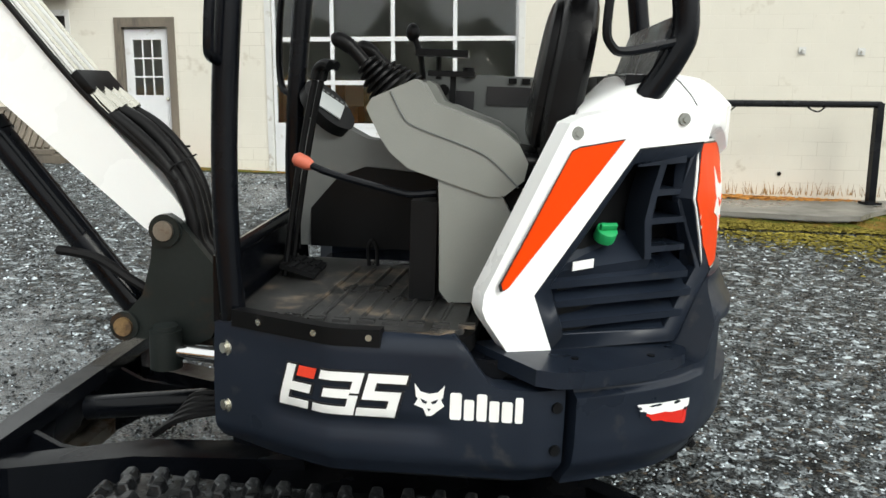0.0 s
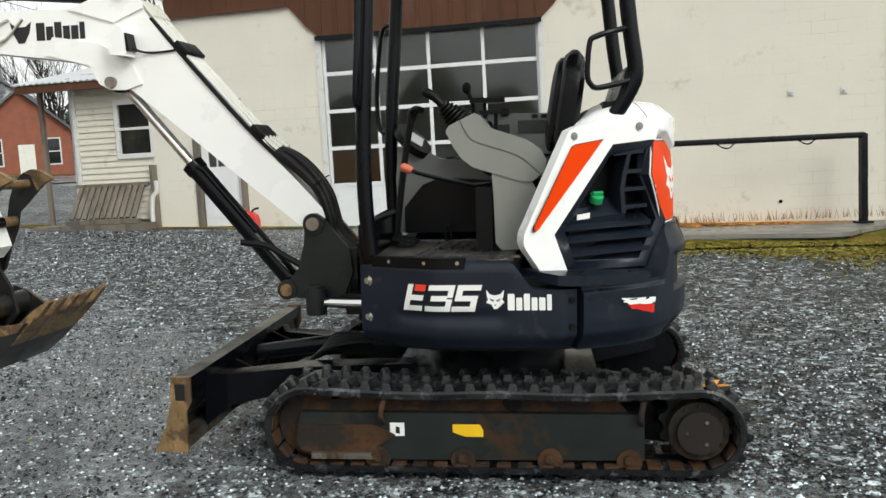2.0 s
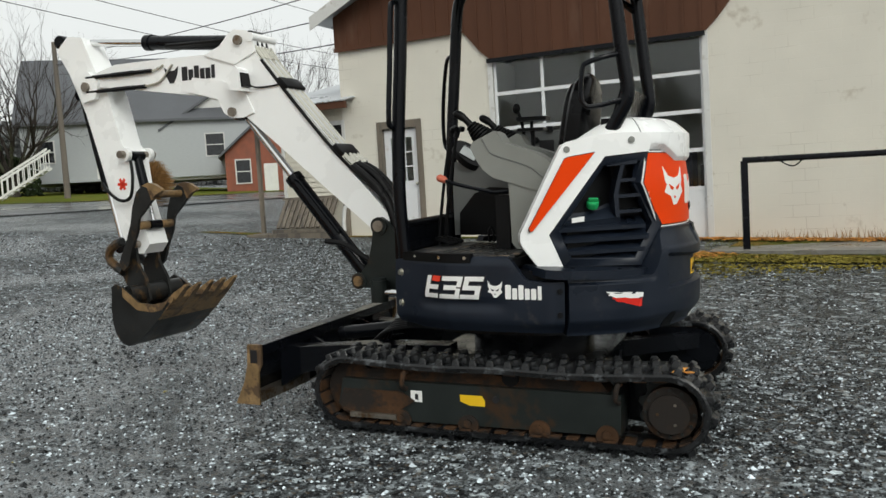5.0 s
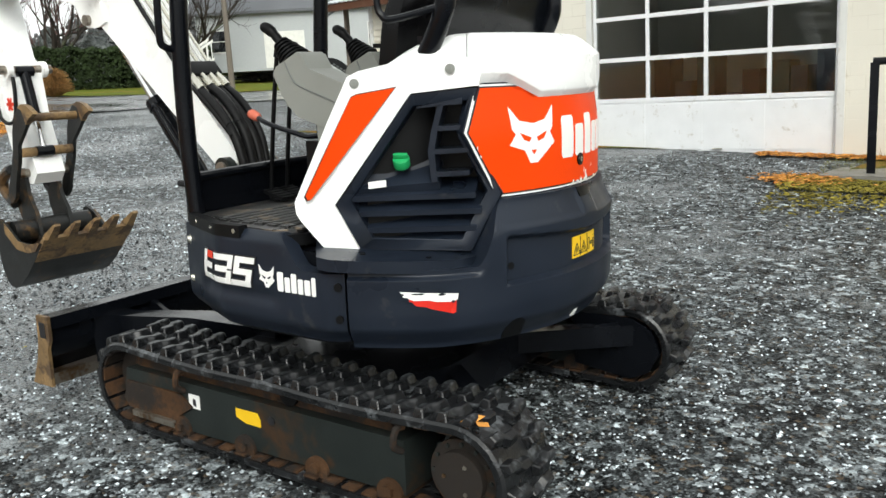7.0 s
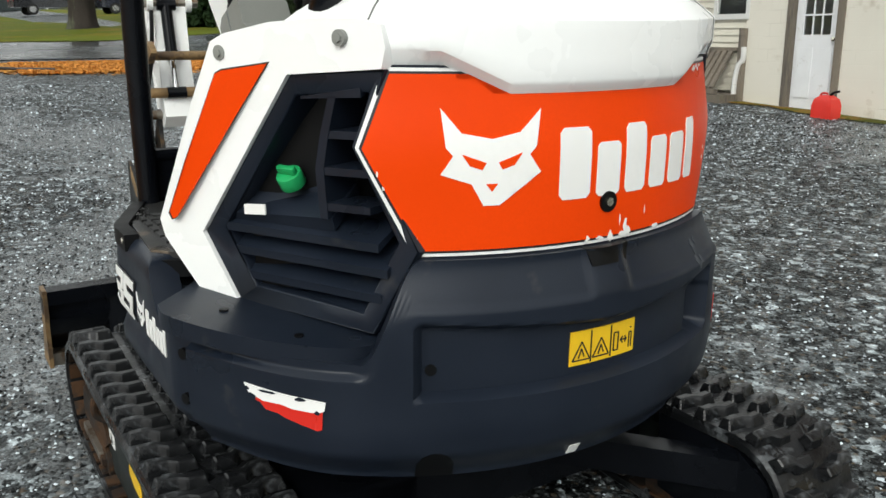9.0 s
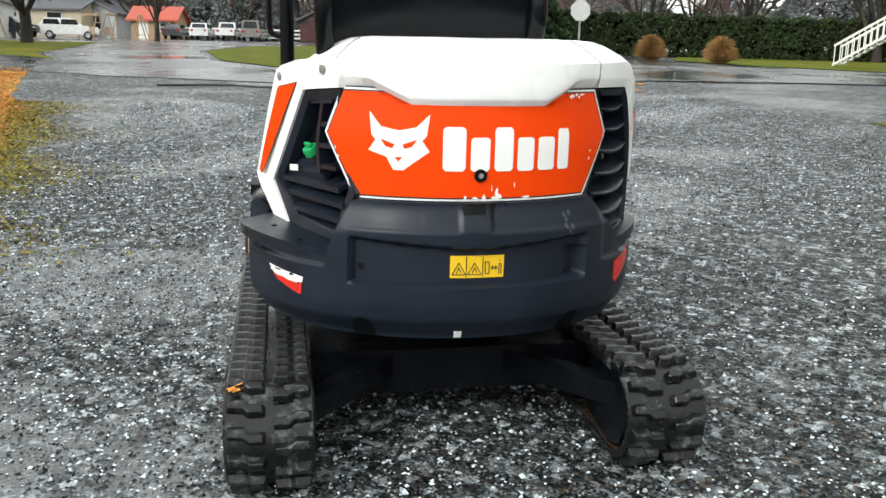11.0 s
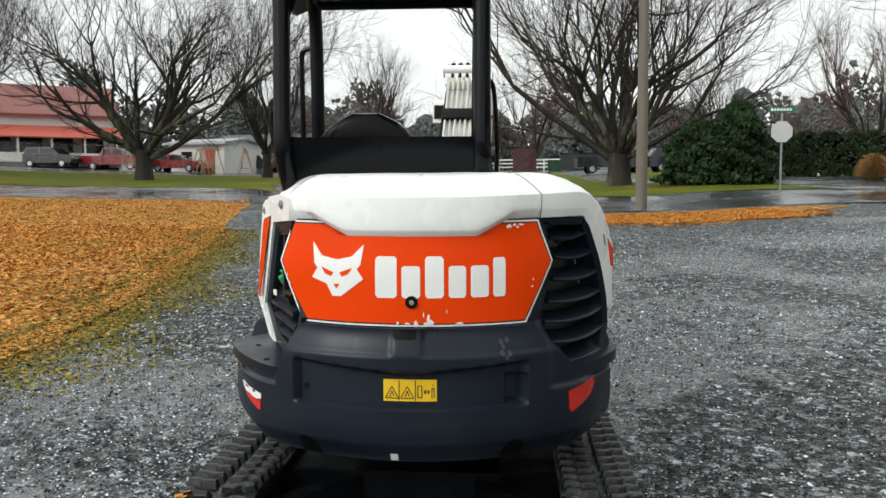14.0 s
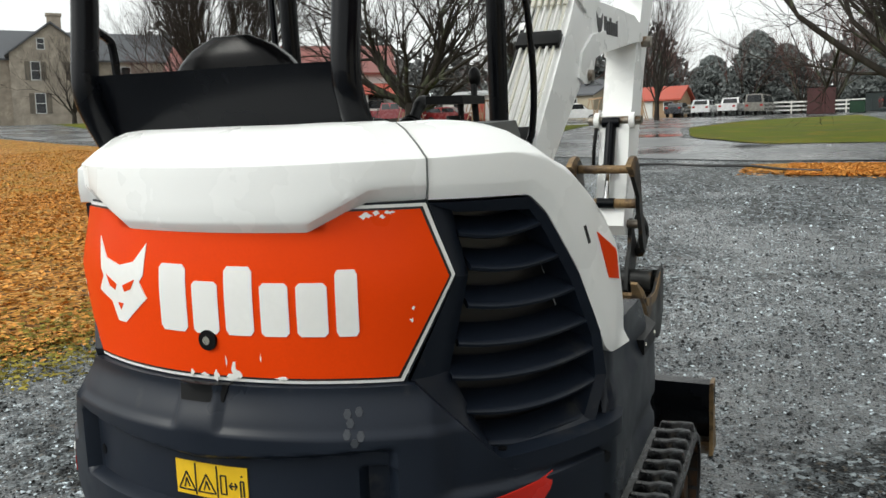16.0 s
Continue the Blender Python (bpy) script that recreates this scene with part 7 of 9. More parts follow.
for dz, nm in ((0.0, 0), (-0.105, 1)):
    bm = B()
    tube(bm, [(-2.70 - 0.06 * nm, YB0 - 0.014, 2.135 + dz), (-3.3, YB0 - 0.014, 2.13 + dz)], 0.014, 8)
    tube(bm, [(-2.86, YB0 - 0.014, 2.134 + dz), (-3.06, YB0 - 0.014, 2.132 + dz)], 0.017, 8)
    part("arm_hose", bm, HOSE, boom)
bm = B()
tube(bm, curve([(-2.52, YB0 - 0.006, 2.165), (-2.62, YB0 - 0.012, 2.06), (-2.72, YB0 - 0.012, 2.035), (-2.78, YB0 - 0.012, 2.035)], 5), 0.008, 6)
tube(bm, curve([(-2.60, YB0 - 0.006, 2.165), (-2.68, YB0 - 0.012, 2.135), (-2.78, YB0 - 0.012, 2.135)], 5), 0.008, 6)
part("steel_pipe", bm, ZINC, boom)


def cylinder(name, p, q, split, rb, rr, parent):
    """A hydraulic ram from p (barrel end) to q (rod end)."""
    p, q = Vector(p), Vector(q)
    c = new(name)
    c.parent = parent
    m = p.lerp(q, split)
    d = (q - p).normalized()
    bm = B()
    tube(bm, [p, m - d * 0.05], rb, 18)
    tube(bm, [m - d * 0.05, m], rb * 1.14, 18)
    part("barrel", bevel(bm, 0.003), BLACKMETAL, c)
    bm = B()
    tube(bm, [m - d * 0.01, q], rr, 14)
    part("rod", bm, CHROME, c)
    for e in (p, q):
        bm = B()
        tube(bm, [e + Vector((0, -0.055, 0)), e + Vector((0, 0.055, 0))], rb * 1.0, 16)
        part("eye", bm, BLACKMETAL, c)
    return c


c1 = cylinder("boom_cylinder", (-1.115, 0.02, 0.685), (-2.028, 0.02, 1.805), 0.60, 0.052, 0.027, boom)
bm = B()
tube(bm, [(-1.30, -0.03, 0.985), (-1.58, -0.03, 1.325)], 0.012, 8)
tube(bm, curve([(-1.58, -0.03, 1.325), (-1.61, -0.03, 1.34), (-1.63, -0.01, 1.33)], 4), 0.013, 8)
part("cylinder_pipe", bm, BLACKMETAL, c1)
bm = B()
tube(bm, curve([(-1.36, -0.10, 0.93), (-1.22, -0.10, 0.91), (-1.10, -0.10, 0.84), (-0.98, -0.09, 0.78), (-0.85, -0.09, 0.80)], 5), 0.018, 8)
part("hydraulic_hose", bm, HOSE, c1)
cylinder("arm_cylinder", (-1.955, 0.02, 2.275), (-3.62, 0.02, 2.43), 0.53, 0.05, 0.026, boom)

# -- arm, linkage, thumb and bucket --
arm = new("dipper_arm")
arm.parent = EXC
arm["label"] = "white dipper arm with bucket and thumb"
bm = B()
prism(bm, [(-3.36, 2.46), (-3.24, 2.20), (-3.13, 2.02), (-3.03, 1.66), (-2.97, 1.60), (-2.93, 1.30), (-2.82, 0.93), (-2.88, 0.86), (-3.00, 0.86), (-3.08, 1.00), (-3.25, 1.56), (-3.36, 1.90), (-3.50, 2.20), (-3.62, 2.38), (-3.50, 2.48)], side, -0.075, 0.115)
part("arm_box", bevel(bm, 0.007), WHITE, arm)
bm = B()
prism(bm, [(-3.34, 1.98), (-3.22, 2.0), (-3.18, 2.12), (-3.28, 2.2), (-3.42, 2.16)], side, -0.115, -0.0755)
part("boom_fork", bevel(bm, 0.004), WHITE, arm)
bm = B()
pin(bm, -3.30, 2.09, 0.035, -0.135, 0.175, 18)
part("arm_pin", bm, STEEL, arm)
bm = B()
pin(bm, -2.985, 1.585, 0.028, -0.15, 0.19, 16)
part("arm_pin", bm, STEEL, arm)
bm = B()
pin(bm, -2.93, 0.93, 0.028, -0.16, 0.20, 16)
part("arm_pin", bm, STEEL, arm)
bm = B()
pin(bm, -2.985, 1.585, 0.052, -0.11, -0.076, 18)
part("thumb_boss", bm, WHITE, arm)
bm = B()
pin(bm, -2.985, 1.585, 0.052, 0.116, 0.15, 18)
part("thumb_boss", bm, WHITE, arm)
bm = B()
for a in (0, 60, 120):
    m = Matrix.Translation((-3.045, 0, 1.37)) @ Matrix.Rotation(radians(a), 4, "Y")
    box(bm, -0.045, 0.045, -0.0785, -0.0760, -0.011, 0.011, m)
part("red_emblem", bm, mat("red_star_decal", (0.70, 0.04, 0.012), 0.4, bump=0), arm, "red star-shaped decal")
bm = B()
tube(bm, curve([(-3.22, -0.10, 1.38), (-3.12, -0.12, 1.30), (-3.02, -0.12, 1.25), (-2.94, -0.11, 1.28), (-2.92, -0.10, 1.42), (-2.94, -0.09, 1.54)], 5), 0.012, 8)
part("thumb_hose", bm, HOSE, arm)
cylinder("thumb_cylinder", (-2.965, -0.0, 1.575), (-2.835, 0.0, 1.07), 0.62, 0.034, 0.018, arm)
cylinder("bucket_cylinder", (-3.46, 0.02, 2.05), (-3.16, 0.02, 0.90), 0.62, 0.045, 0.024, arm)
thumb = new("thumb")
thumb.parent = EXC
thumb["label"] = "black steel thumb with worn tips"
tp = [(-2.96, 0.86), (-2.99, 0.80), (-2.93, 0.76), (-2.86, 0.80), (-2.80, 0.92), (-2.72, 1.04), (-2.69, 1.14), (-2.60, 1.20), (-2.50, 1.27), (-2.54, 1.35), (-2.62, 1.375), (-2.70, 1.33), (-2.765, 1.22), (-2.80, 1.10), (-2.87, 0.98)]
for y0, y1 in ((-0.175, -0.15), (0.19, 0.215)):
    bm = B()
    prism(bm, tp, side, y0, y1)
    pl = part("thumb_plate", bevel(bm, 0.004), BUCKETM, thumb)
    bm = B()
    prism(bm, [(-2.62, 1.375), (-2.55, 1.36), (-2.50, 1.27), (-2.44, 1.31), (-2.36, 1.335), (-2.37, 1.35), (-2.46, 1.385), (-2.54, 1.395)], side, y0 - 0.004, y1 + 0.004)
    part("thumb_tip", bevel(bm, 0.004), EDGE, pl)
bm = B()
pin(bm, -2.585, 1.31, 0.026, -0.15, 0.19, 14)
part("cross_tube", bm, EDGE, thumb)
bm = B()
pin(bm, -2.72, 1.09, 0.030, -0.15, 0.19, 14)
part("cross_tube", bm, EDGE, thumb)

bucket = new("bucket")
bucket.parent = EXC
bucket["label"] = "worn steel digging bucket with rusty teeth"
shell = [(-2.95, 0.64), (-2.965, 0.52), (-2.96, 0.42), (-2.92, 0.325), (-2.85, 0.262), (-2.76, 0.245), (-2.65, 0.275), (-2.50, 0.355), (-2.33, 0.47), (-2.20, 0.565)]
outer = shell
inner = [(x + 0.015 * (0.5 if x < -2.9 else 0.0) + 0.005, z + 0.016) for x, z in shell]
bm = B()
prism(bm, outer + inner[::-1], side, -0.27, 0.31)
part("bowl", bm, BUCKETM, bucket)
for y0, y1 in ((-0.288, -0.2705), (0.3105, 0.328)):
    bm = B()
    prism(bm, [(-2.96, 0.66), (-2.90, 0.69), (-2.78, 0.655), (-2.60, 0.56), (-2.42, 0.555), (-2.20, 0.575)] + shell[::-1][1:], side, y0, y1)
    sp = part("side_plate", bevel(bm, 0.003), BUCKETM, bucket)
    bm = B()
    ym = (y0 - 0.006, y0 - 0.0005) if y0 < 0 else (y1 + 0.0005, y1 + 0.006)
    prism(bm, [(-2.80, 0.665), (-2.60, 0.565), (-2.42, 0.555), (-2.22, 0.58), (-2.30, 0.52), (-2.42, 0.50), (-2.62, 0.51), (-2.80, 0.60)], side, *ym)
    part("side_cutter", bm, EDGE, sp)
bm = B()
lip = [(-2.36, 0.445), (-2.18, 0.575), (-2.15, 0.60), (-2.17, 0.615), (-2.38, 0.475)]
prism(bm, lip, side, -0.285, 0.325)
part("cutting_lip", bevel(bm, 0.004), EDGE, bucket)
for k in range(5):
    bm = B()
    y = -0.265 + 0.132 * k
    rings = [[(-2.27, y - 0.004, 0.51), (-2.27, y + 0.066, 0.51), (-2.30, y + 0.066, 0.565), (-2.30, y - 0.004, 0.565)],
             [(-2.16, y, 0.585), (-2.16, y + 0.062, 0.585), (-2.185, y + 0.062, 0.635), (-2.185, y, 0.635)],
             [(-2.035, y + 0.012, 0.685), (-2.035, y + 0.05, 0.685), (-2.045, y + 0.05, 0.698), (-2.045, y + 0.012, 0.698)]]
    loft(bm, rings)
    part("tooth", bevel(bm, 0.004), EDGE, bucket)
for y0, y1 in ((-0.10, -0.075), (0.115, 0.14)):
    bm = B()
    prism(bm, [(-2.96, 0.60), (-3.05, 0.72), (-3.06, 0.80), (-3.0, 0.86), (-2.90, 0.99), (-2.86, 0.95), (-2.84, 0.82), (-2.74, 0.70), (-2.70, 0.55), (-2.85, 0.42)], side, y0, y1)
    part("hanger_plate", bevel(bm, 0.004), BUCKETM, bucket)
bm = B()
tube(bm, [(-2.80, -0.24, 0.60), (-2.80, 0.28, 0.60)], 0.07, 14)
part("torque_tube", bm, BUCKETM, bucket)
for y in (-0.135, 0.165):
    bm = B()
    tube(bm, curve([(-2.99, y, 0.76), (-3.08, y, 0.80), (-3.17, y, 0.85), (-3.15, y, 0.92), (-3.05, y, 0.97), (-2.98, y, 0.985)], 4), [0.035] * 20 + [0.03], 8)
    part("link_bar", bm, BUCKETM, bucket)


# the boom hangs swung a few degrees to the operator's right about the upright pivot
SWING = Matrix.Translation((-0.70, 0.012, 0)) @ Matrix.Rotation(radians(-3), 4, "Z") @ Matrix.Translation((0.70, -0.02, 0))


def placed(kx, dx, dz):
    return SWING @ Matrix.Translation((dx, 0, dz)) @ Matrix.Diagonal((kx, 1, 1, 1))


swing.matrix_local = placed(1.0, 0.015, 0.042)
boom.matrix_local = placed(1.032, 0.0436, 0.048)
arm.matrix_local = placed(1.0, -0.06, 0.02)
thumb.matrix_local = placed(0.71, -0.967, 0.0)
bucket.matrix_local = placed(0.71, -0.967, -0.01)

# ---- trees ----
BARK = mat("wet_bark", (0.038, 0.032, 0.027), 0.75, var=0.35, scale=3, fine=30, bump=0.6, dist=0.02, stretch=(1, 1, 0.25), dirt=(0.10, 0.11, 0.07), dirt_amount=0.3, dirt_scale=1.2, spec=0.12)
TWIG = mat("bare_twigs", (0.046, 0.037, 0.032), 0.8, var=0.3, bump=0.0, spec=0.12)
REDTWIG = mat("reddish_twigs", (0.12, 0.070, 0.062), 0.8, var=0.3, bump=0.0, spec=0.12)


def tubes_mesh(name, segs, material, low):
    """Many tapered twigs as one mesh. segs: rows of start, end, start radius, end radius."""
    p0, p1 = np.array([s[0] for s in segs]), np.array([s[1] for s in segs])
    r0, r1 = np.array([s[2] for s in segs]), np.array([s[3] for s in segs])
    d = p1 - p0
    d /= np.linalg.norm(d, axis=1, keepdims=True) + 1e-9
    ref = np.where(np.abs(d[:, 2:3]) < 0.9, np.array([[0, 0, 1.0]]), np.array([[1.0, 0, 0]]))
    a = np.cross(d, ref)
    a /= np.linalg.norm(a, axis=1, keepdims=True) + 1e-9
    c = np.cross(d, a)
    n = low
    ang = 2 * np.pi * np.arange(n) / n
    off = np.cos(ang)[None, :, None] * a[:, None] + np.sin(ang)[None, :, None] * c[:, None]
    v = np.concatenate([p0[:, None] + off * r0[:, None, None], p1[:, None] + off * r1[:, None, None]], 1).reshape(-1, 3)
    base = 2 * n * np.arange(len(segs))[:, None, None]
    k = np.arange(n)
    quad = np.stack([k, (k + 1) % n, n + (k + 1) % n, n + k], -1)[None]
    f = (base + quad).reshape(-1, 4)
    me = bpy.data.meshes.new(name)
    me.from_pydata(v.tolist(), [], f.tolist())
    me.materials.append(material)
    me.polygons.foreach_set("use_smooth", [True] * len(me.polygons))
    return me


def grow(rng, segs, p, d, length, r, depth, up, spread, fork):
    n = 3
    for k in range(n):
        d = (d + rng.normal(0, 0.13, 3) + np.array([0, 0, up * 0.12])).astype(float)
        d /= np.linalg.norm(d)
        q = p + d * length / n
        r2 = r * (1 - 0.13)
        segs.append((p, q, r, r2))
        p, r = q, r2
        if depth > 0 and depth < 6 and rng.random() < 0.85:
            s = d + rng.normal(0, spread * 1.2, 3)
            s /= np.linalg.norm(s)
            grow(rng, segs, p, s, length * rng.uniform(0.4, 0.62), max(r * 0.5, 0.0055), depth - 2 if depth > 1 else 0, up, spread, fork)
    if depth <= 0:
        return
    for k in range(fork if rng.random() < 0.75 else fork - 1):
        s = d + rng.normal(0, spread, 3) + np.array([0, 0, up * 0.1])
        s /= np.linalg.norm(s)
        grow(rng, segs, p, s, length * rng.uniform(0.66, 0.86), max(r * rng.uniform(0.6, 0.75), 0.0055), depth - 1, up, spread, fork)


def bare_tree(x, y, height, seed, label, limbs=6, trunk=0.5, clear=0.16, lean=1.0, up=0.5, spread=0.36, depth=5, twig=TWIG, low_limb=None, at_z=None, limb=1.0):
    """A leafless tree: tapered trunk, rising limbs and a crown of twigs."""
    rng = np.random.default_rng(seed)
    z = ground_z(x, y) - 0.1 if at_z is None else at_z
    t = thing("tree", label, "tree", "bare trees", at=Matrix.Translation((x, y, z)))
    ch = height * clear
    bm = B()
    tube(bm, [(0, 0, 0), (0.01, 0, 0.15), (0.02, 0.01, 0.5), (0, 0.02, ch * 0.7), (0.02, 0, ch + 0.25)], [trunk * 1.45, trunk * 1.15, trunk, trunk * 0.93, trunk * 0.85], 14)
    part("trunk", bm, BARK, t)
    segs = []
    L = (height - ch) * 0.33
    for k in range(limbs):
        a = 2 * math.pi * (k + rng.uniform(-0.3, 0.3)) / limbs
        tilt = lean * rng.uniform(0.45, 1.1)
        d = np.array([math.cos(a) * tilt, math.sin(a) * tilt, 1.0])
        d /= np.linalg.norm(d)
        grow(rng, segs, np.array([0.0, 0.0, ch * rng.uniform(0.8, 1.05)]), d, L * rng.uniform(0.85, 1.15), trunk * limb * rng.uniform(0.38, 0.6), depth, up, spread, 2 if depth > 5 else 3)
    if low_limb is not None:
        d = np.array(low_limb, float)
        grow(rng, segs, np.array([0.0, 0.0, ch * 0.75]), d / np.linalg.norm(d), L * 1.5, trunk * limb * 0.42, depth, up * 0.8, spread, 3)
    thick = [s for s in segs if s[2] > 0.045]
    thin = [s for s in segs if s[2] <= 0.045]
    if thick:
        ob = new("branchwork", tubes_mesh("branchwork", thick, BARK, 7))
        ob.parent = t
    ob = new("crown", tubes_mesh("crown", thin, twig, 3))
    ob.parent = t
    return t


bare_tree(-46.2, -22.6, 13.5, 11, "broad leafless tree with low spreading limbs on a lawn", 10, 0.55, 0.13, 1.25, 0.38, 0.38, 5, low_limb=(0.25, 1.0, 0.55), limb=0.85)
bare_tree(-54.3, -17.3, 12.0, 12, "leafless tree with a forked dark trunk on a lawn", 9, 0.36, 0.16, 0.7, 0.6, 0.34, 5, limb=0.75)
bare_tree(-75.9, -12.7, 11.5, 13, "slender upright leafless tree beside the drive", 7, 0.22, 0.14, 0.4, 0.9, 0.24, 4)
bare_tree(-37.4, 5.1, 14.5, 24, "huge leafless tree with many stems and low limbs", 13, 0.58, 0.10, 1.15, 0.45, 0.34, 5, low_limb=(0.15, -0.85, 0.62), limb=0.74)
bare_tree(-56, 24.3, 11.5, 15, "leafless tree rising behind a hedge", 8, 0.28, 0.08, 0.7, 0.7, 0.30, 4, REDTWIG)
bare_tree(-50, 28.5, 11.0, 16, "leafless reddish-twigged tree behind a hedge", 8, 0.28, 0.08, 0.8, 0.7, 0.30, 4, REDTWIG)
bare_tree(-62, 31, 12.0, 17, "leafless tree rising behind a hedge", 7, 0.26, 0.1, 0.7, 0.7, 0.30, 4)
bare_tree(-43, 33.5, 11.0, 18, "leafless tree beside the pale house", 7, 0.3, 0.1, 0.9, 0.6, 0.34, 4)
bare_tree(-44.6, -36.5, 13.5, 19, "vase-shaped leafless tree with dense dark branches", 26, 0.46, 0.05, 0.95, 0.75, 0.19, 5, TWIG, limb=0.62)
bare_tree(-42, -39, 6.0, 20, "small leafless ornamental tree by the roadside", 6, 0.12, 0.2, 0.8, 0.4, 0.4, 4, REDTWIG)
bare_tree(-53.5, -59.5, 8.0, 21, "leafless tree before the stone house", 7, 0.2, 0.12, 0.7, 0.6, 0.32, 4)
bare_tree(-96, 2, 14, 22, "tall leafless tree behind the car park", 8, 0.3, 0.12, 0.7, 0.7, 0.30, 4, REDTWIG)
bare_tree(-92, 22, 13, 23, "tall leafless tree behind the white fence", 8, 0.3, 0.12, 0.8, 0.7, 0.30, 4)
bare_tree(-100, -18, 13, 26, "tall leafless tree in the distance", 8, 0.3, 0.12, 0.7, 0.7, 0.30, 4, REDTWIG)
bare_tree(-74, -68, 13, 27, "tall leafless tree beside the stone house", 8, 0.3, 0.12, 0.8, 0.7, 0.30, 4)
bare_tree(-20, 62, 12, 28, "leafless tree behind the brick house", 8, 0.3, 0.12, 0.8, 0.7, 0.30, 4)
bare_tree(-34, 54, 12, 29, "leafless tree behind the grey house", 8, 0.3, 0.12, 0.8, 0.7, 0.30, 4)
bare_tree(-9, 40, 15, 30, "leafless tree seen over the annex roof", 8, 0.3, 0.2, 0.8, 0.7, 0.30, 4)

rng = random.Random(78)
for k in range(12):
    bare_tree(-rng.uniform(98, 125), -42 + k * 8.5 + rng.uniform(-3, 3), rng.uniform(9, 14), 200 + k, "leafless tree in the misty distance", 7, 0.22, 0.1, 0.7, 0.7, 0.30, 3, REDTWIG)

# ---- evergreens and hedge: crowns of many small sprays ----
NEEDLE = mat("dark_needles", (0.022, 0.042, 0.017), 0.75, var=0.45, scale=0.8, fine=8, bump=0.0, piece=0.5, spec=0.12)
HEDGE = mat("clipped_hedge", (0.022, 0.034, 0.013), 0.75, var=0.4, scale=0.8, fine=8, bump=0.0, piece=0.5, spec=0.12)
# pale grey base puts the distance haze into the needles' colour
FARFIR = mat("hazed_conifer_needles", (0.165, 0.180, 0.176), 0.8, var=0.35, scale=0.3, fine=4, bump=0.0, piece=0.4, spec=0.12)


def sprays(name, points, outward, size, material, rng):
    """Small leafy triangles turned roughly outwards."""
    n = len(points)
    d = outward + rng.normal(0, 0.55, (n, 3))
    d /= np.linalg.norm(d, axis=1, keepdims=True)
    a = np.cross(d, rng.normal(0, 1, (n, 3)))
    a /= np.linalg.norm(a, axis=1, keepdims=True)
    c = np.cross(d, a)
    s = size * rng.uniform(0.6, 1.4, (n, 1))
    v = np.stack([points - a * s, points + a * s * 0.6 + c * s * 0.8, points + a * s * 0.3 - c * s * 0.9, points + d * s * 1.1], 1).reshape(-1, 3)
    b = 4 * np.arange(n)[:, None]
    f = np.concatenate([b + [0, 1, 3], b + [1, 2, 3], b + [2, 0, 3]])
    me = bpy.data.meshes.new(name)
    me.from_pydata(v.tolist(), [], f.tolist())
    me.materials.append(material)
    return new(name, me)


def evergreen(x, y, h, r, seed, label, material, n=3500, size=0.12, power=0.8, grp="evergreens"):
    rng = np.random.default_rng(seed)
    t = thing("evergreen_tree", label, "tree", grp, at=Matrix.Translation((x, y, ground_z(x, y) - 0.05)))
    bm = B()
    tube(bm, [(0, 0, 0), (0, 0, h * 0.8)], [r * 0.09, 0.03], 8)
    part("trunk", bm, BARK, t)
    f = rng.random(n) ** 0.75
    a = rng.uniform(0, 6.283, n)
    lump = 1 + 0.26 * np.sin(a * 3 + seed) * np.sin(f * 11 + seed) + 0.18 * np.sin(a * 5 + f * 27 + seed * 2)
    rad = r * ((1 - f) ** power) * np.minimum(1, 0.75 + f * 2.5) * lump * rng.uniform(0.55, 1.12, n)
    p = np.stack([rad * np.cos(a), rad * np.sin(a), 0.05 + f * h], -1)
    o = np.stack([np.cos(a), np.sin(a), 0.5 + 0 * a], -1)
    sprays("crown", p, o, size, material, rng).parent = t
    return t


evergreen(-33.4, 9.6, 3.5, 1.6, 41, "dense dark clipped evergreen on a lawn", NEEDLE, 6000, 0.13, 0.55)
evergreen(-34.2, 8.1, 2.8, 1.45, 42, "dense dark clipped evergreen on a lawn", NEEDLE, 5500, 0.13, 0.5)
evergreen(-36.0, 10.5, 3.1, 1.5, 43, "dense dark clipped evergreen on a lawn", NEEDLE, 5000, 0.13, 0.5)
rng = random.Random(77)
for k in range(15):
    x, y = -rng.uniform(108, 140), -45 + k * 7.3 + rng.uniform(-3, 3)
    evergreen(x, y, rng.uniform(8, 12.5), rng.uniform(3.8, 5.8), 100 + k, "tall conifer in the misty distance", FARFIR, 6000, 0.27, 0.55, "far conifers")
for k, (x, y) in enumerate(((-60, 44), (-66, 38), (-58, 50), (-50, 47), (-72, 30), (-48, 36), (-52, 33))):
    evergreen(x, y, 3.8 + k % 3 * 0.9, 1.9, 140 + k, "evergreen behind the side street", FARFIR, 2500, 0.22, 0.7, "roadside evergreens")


def hedge(name, pts, h, w, n, seed, label, material=HEDGE):
    rng = np.random.default_rng(seed)
    i = rng.integers(0, len(pts) - 1, n)
    f = rng.random(n)
    a, b = np.array(pts)[i], np.array(pts)[i + 1]
    c = a + (b - a) * f[:, None]
    d = (b - a) / np.linalg.norm(b - a, axis=1, keepdims=True)
    s = rng.uniform(-1, 1, n)
    top = rng.random(n) < 0.35
    s = np.where(top, s, np.sign(s))
    z = np.where(top, h, rng.uniform(0, h, n)) * (1 + 0.05 * np.sin(f * 31 + i))
    g = np.array([ground_z(*q) for q in c])
    p = np.stack([c[:, 0] - d[:, 1] * s * w / 2, c[:, 1] + d[:, 0] * s * w / 2, g + z], -1)
    o = np.stack([-d[:, 1] * s, d[:, 0] * s, np.where(top, 1.5, 0.3)], -1)
    ob = sprays(name, p, o, 0.16, material, rng)
    return tagged(ob, label, "hedge", kind="stuff")


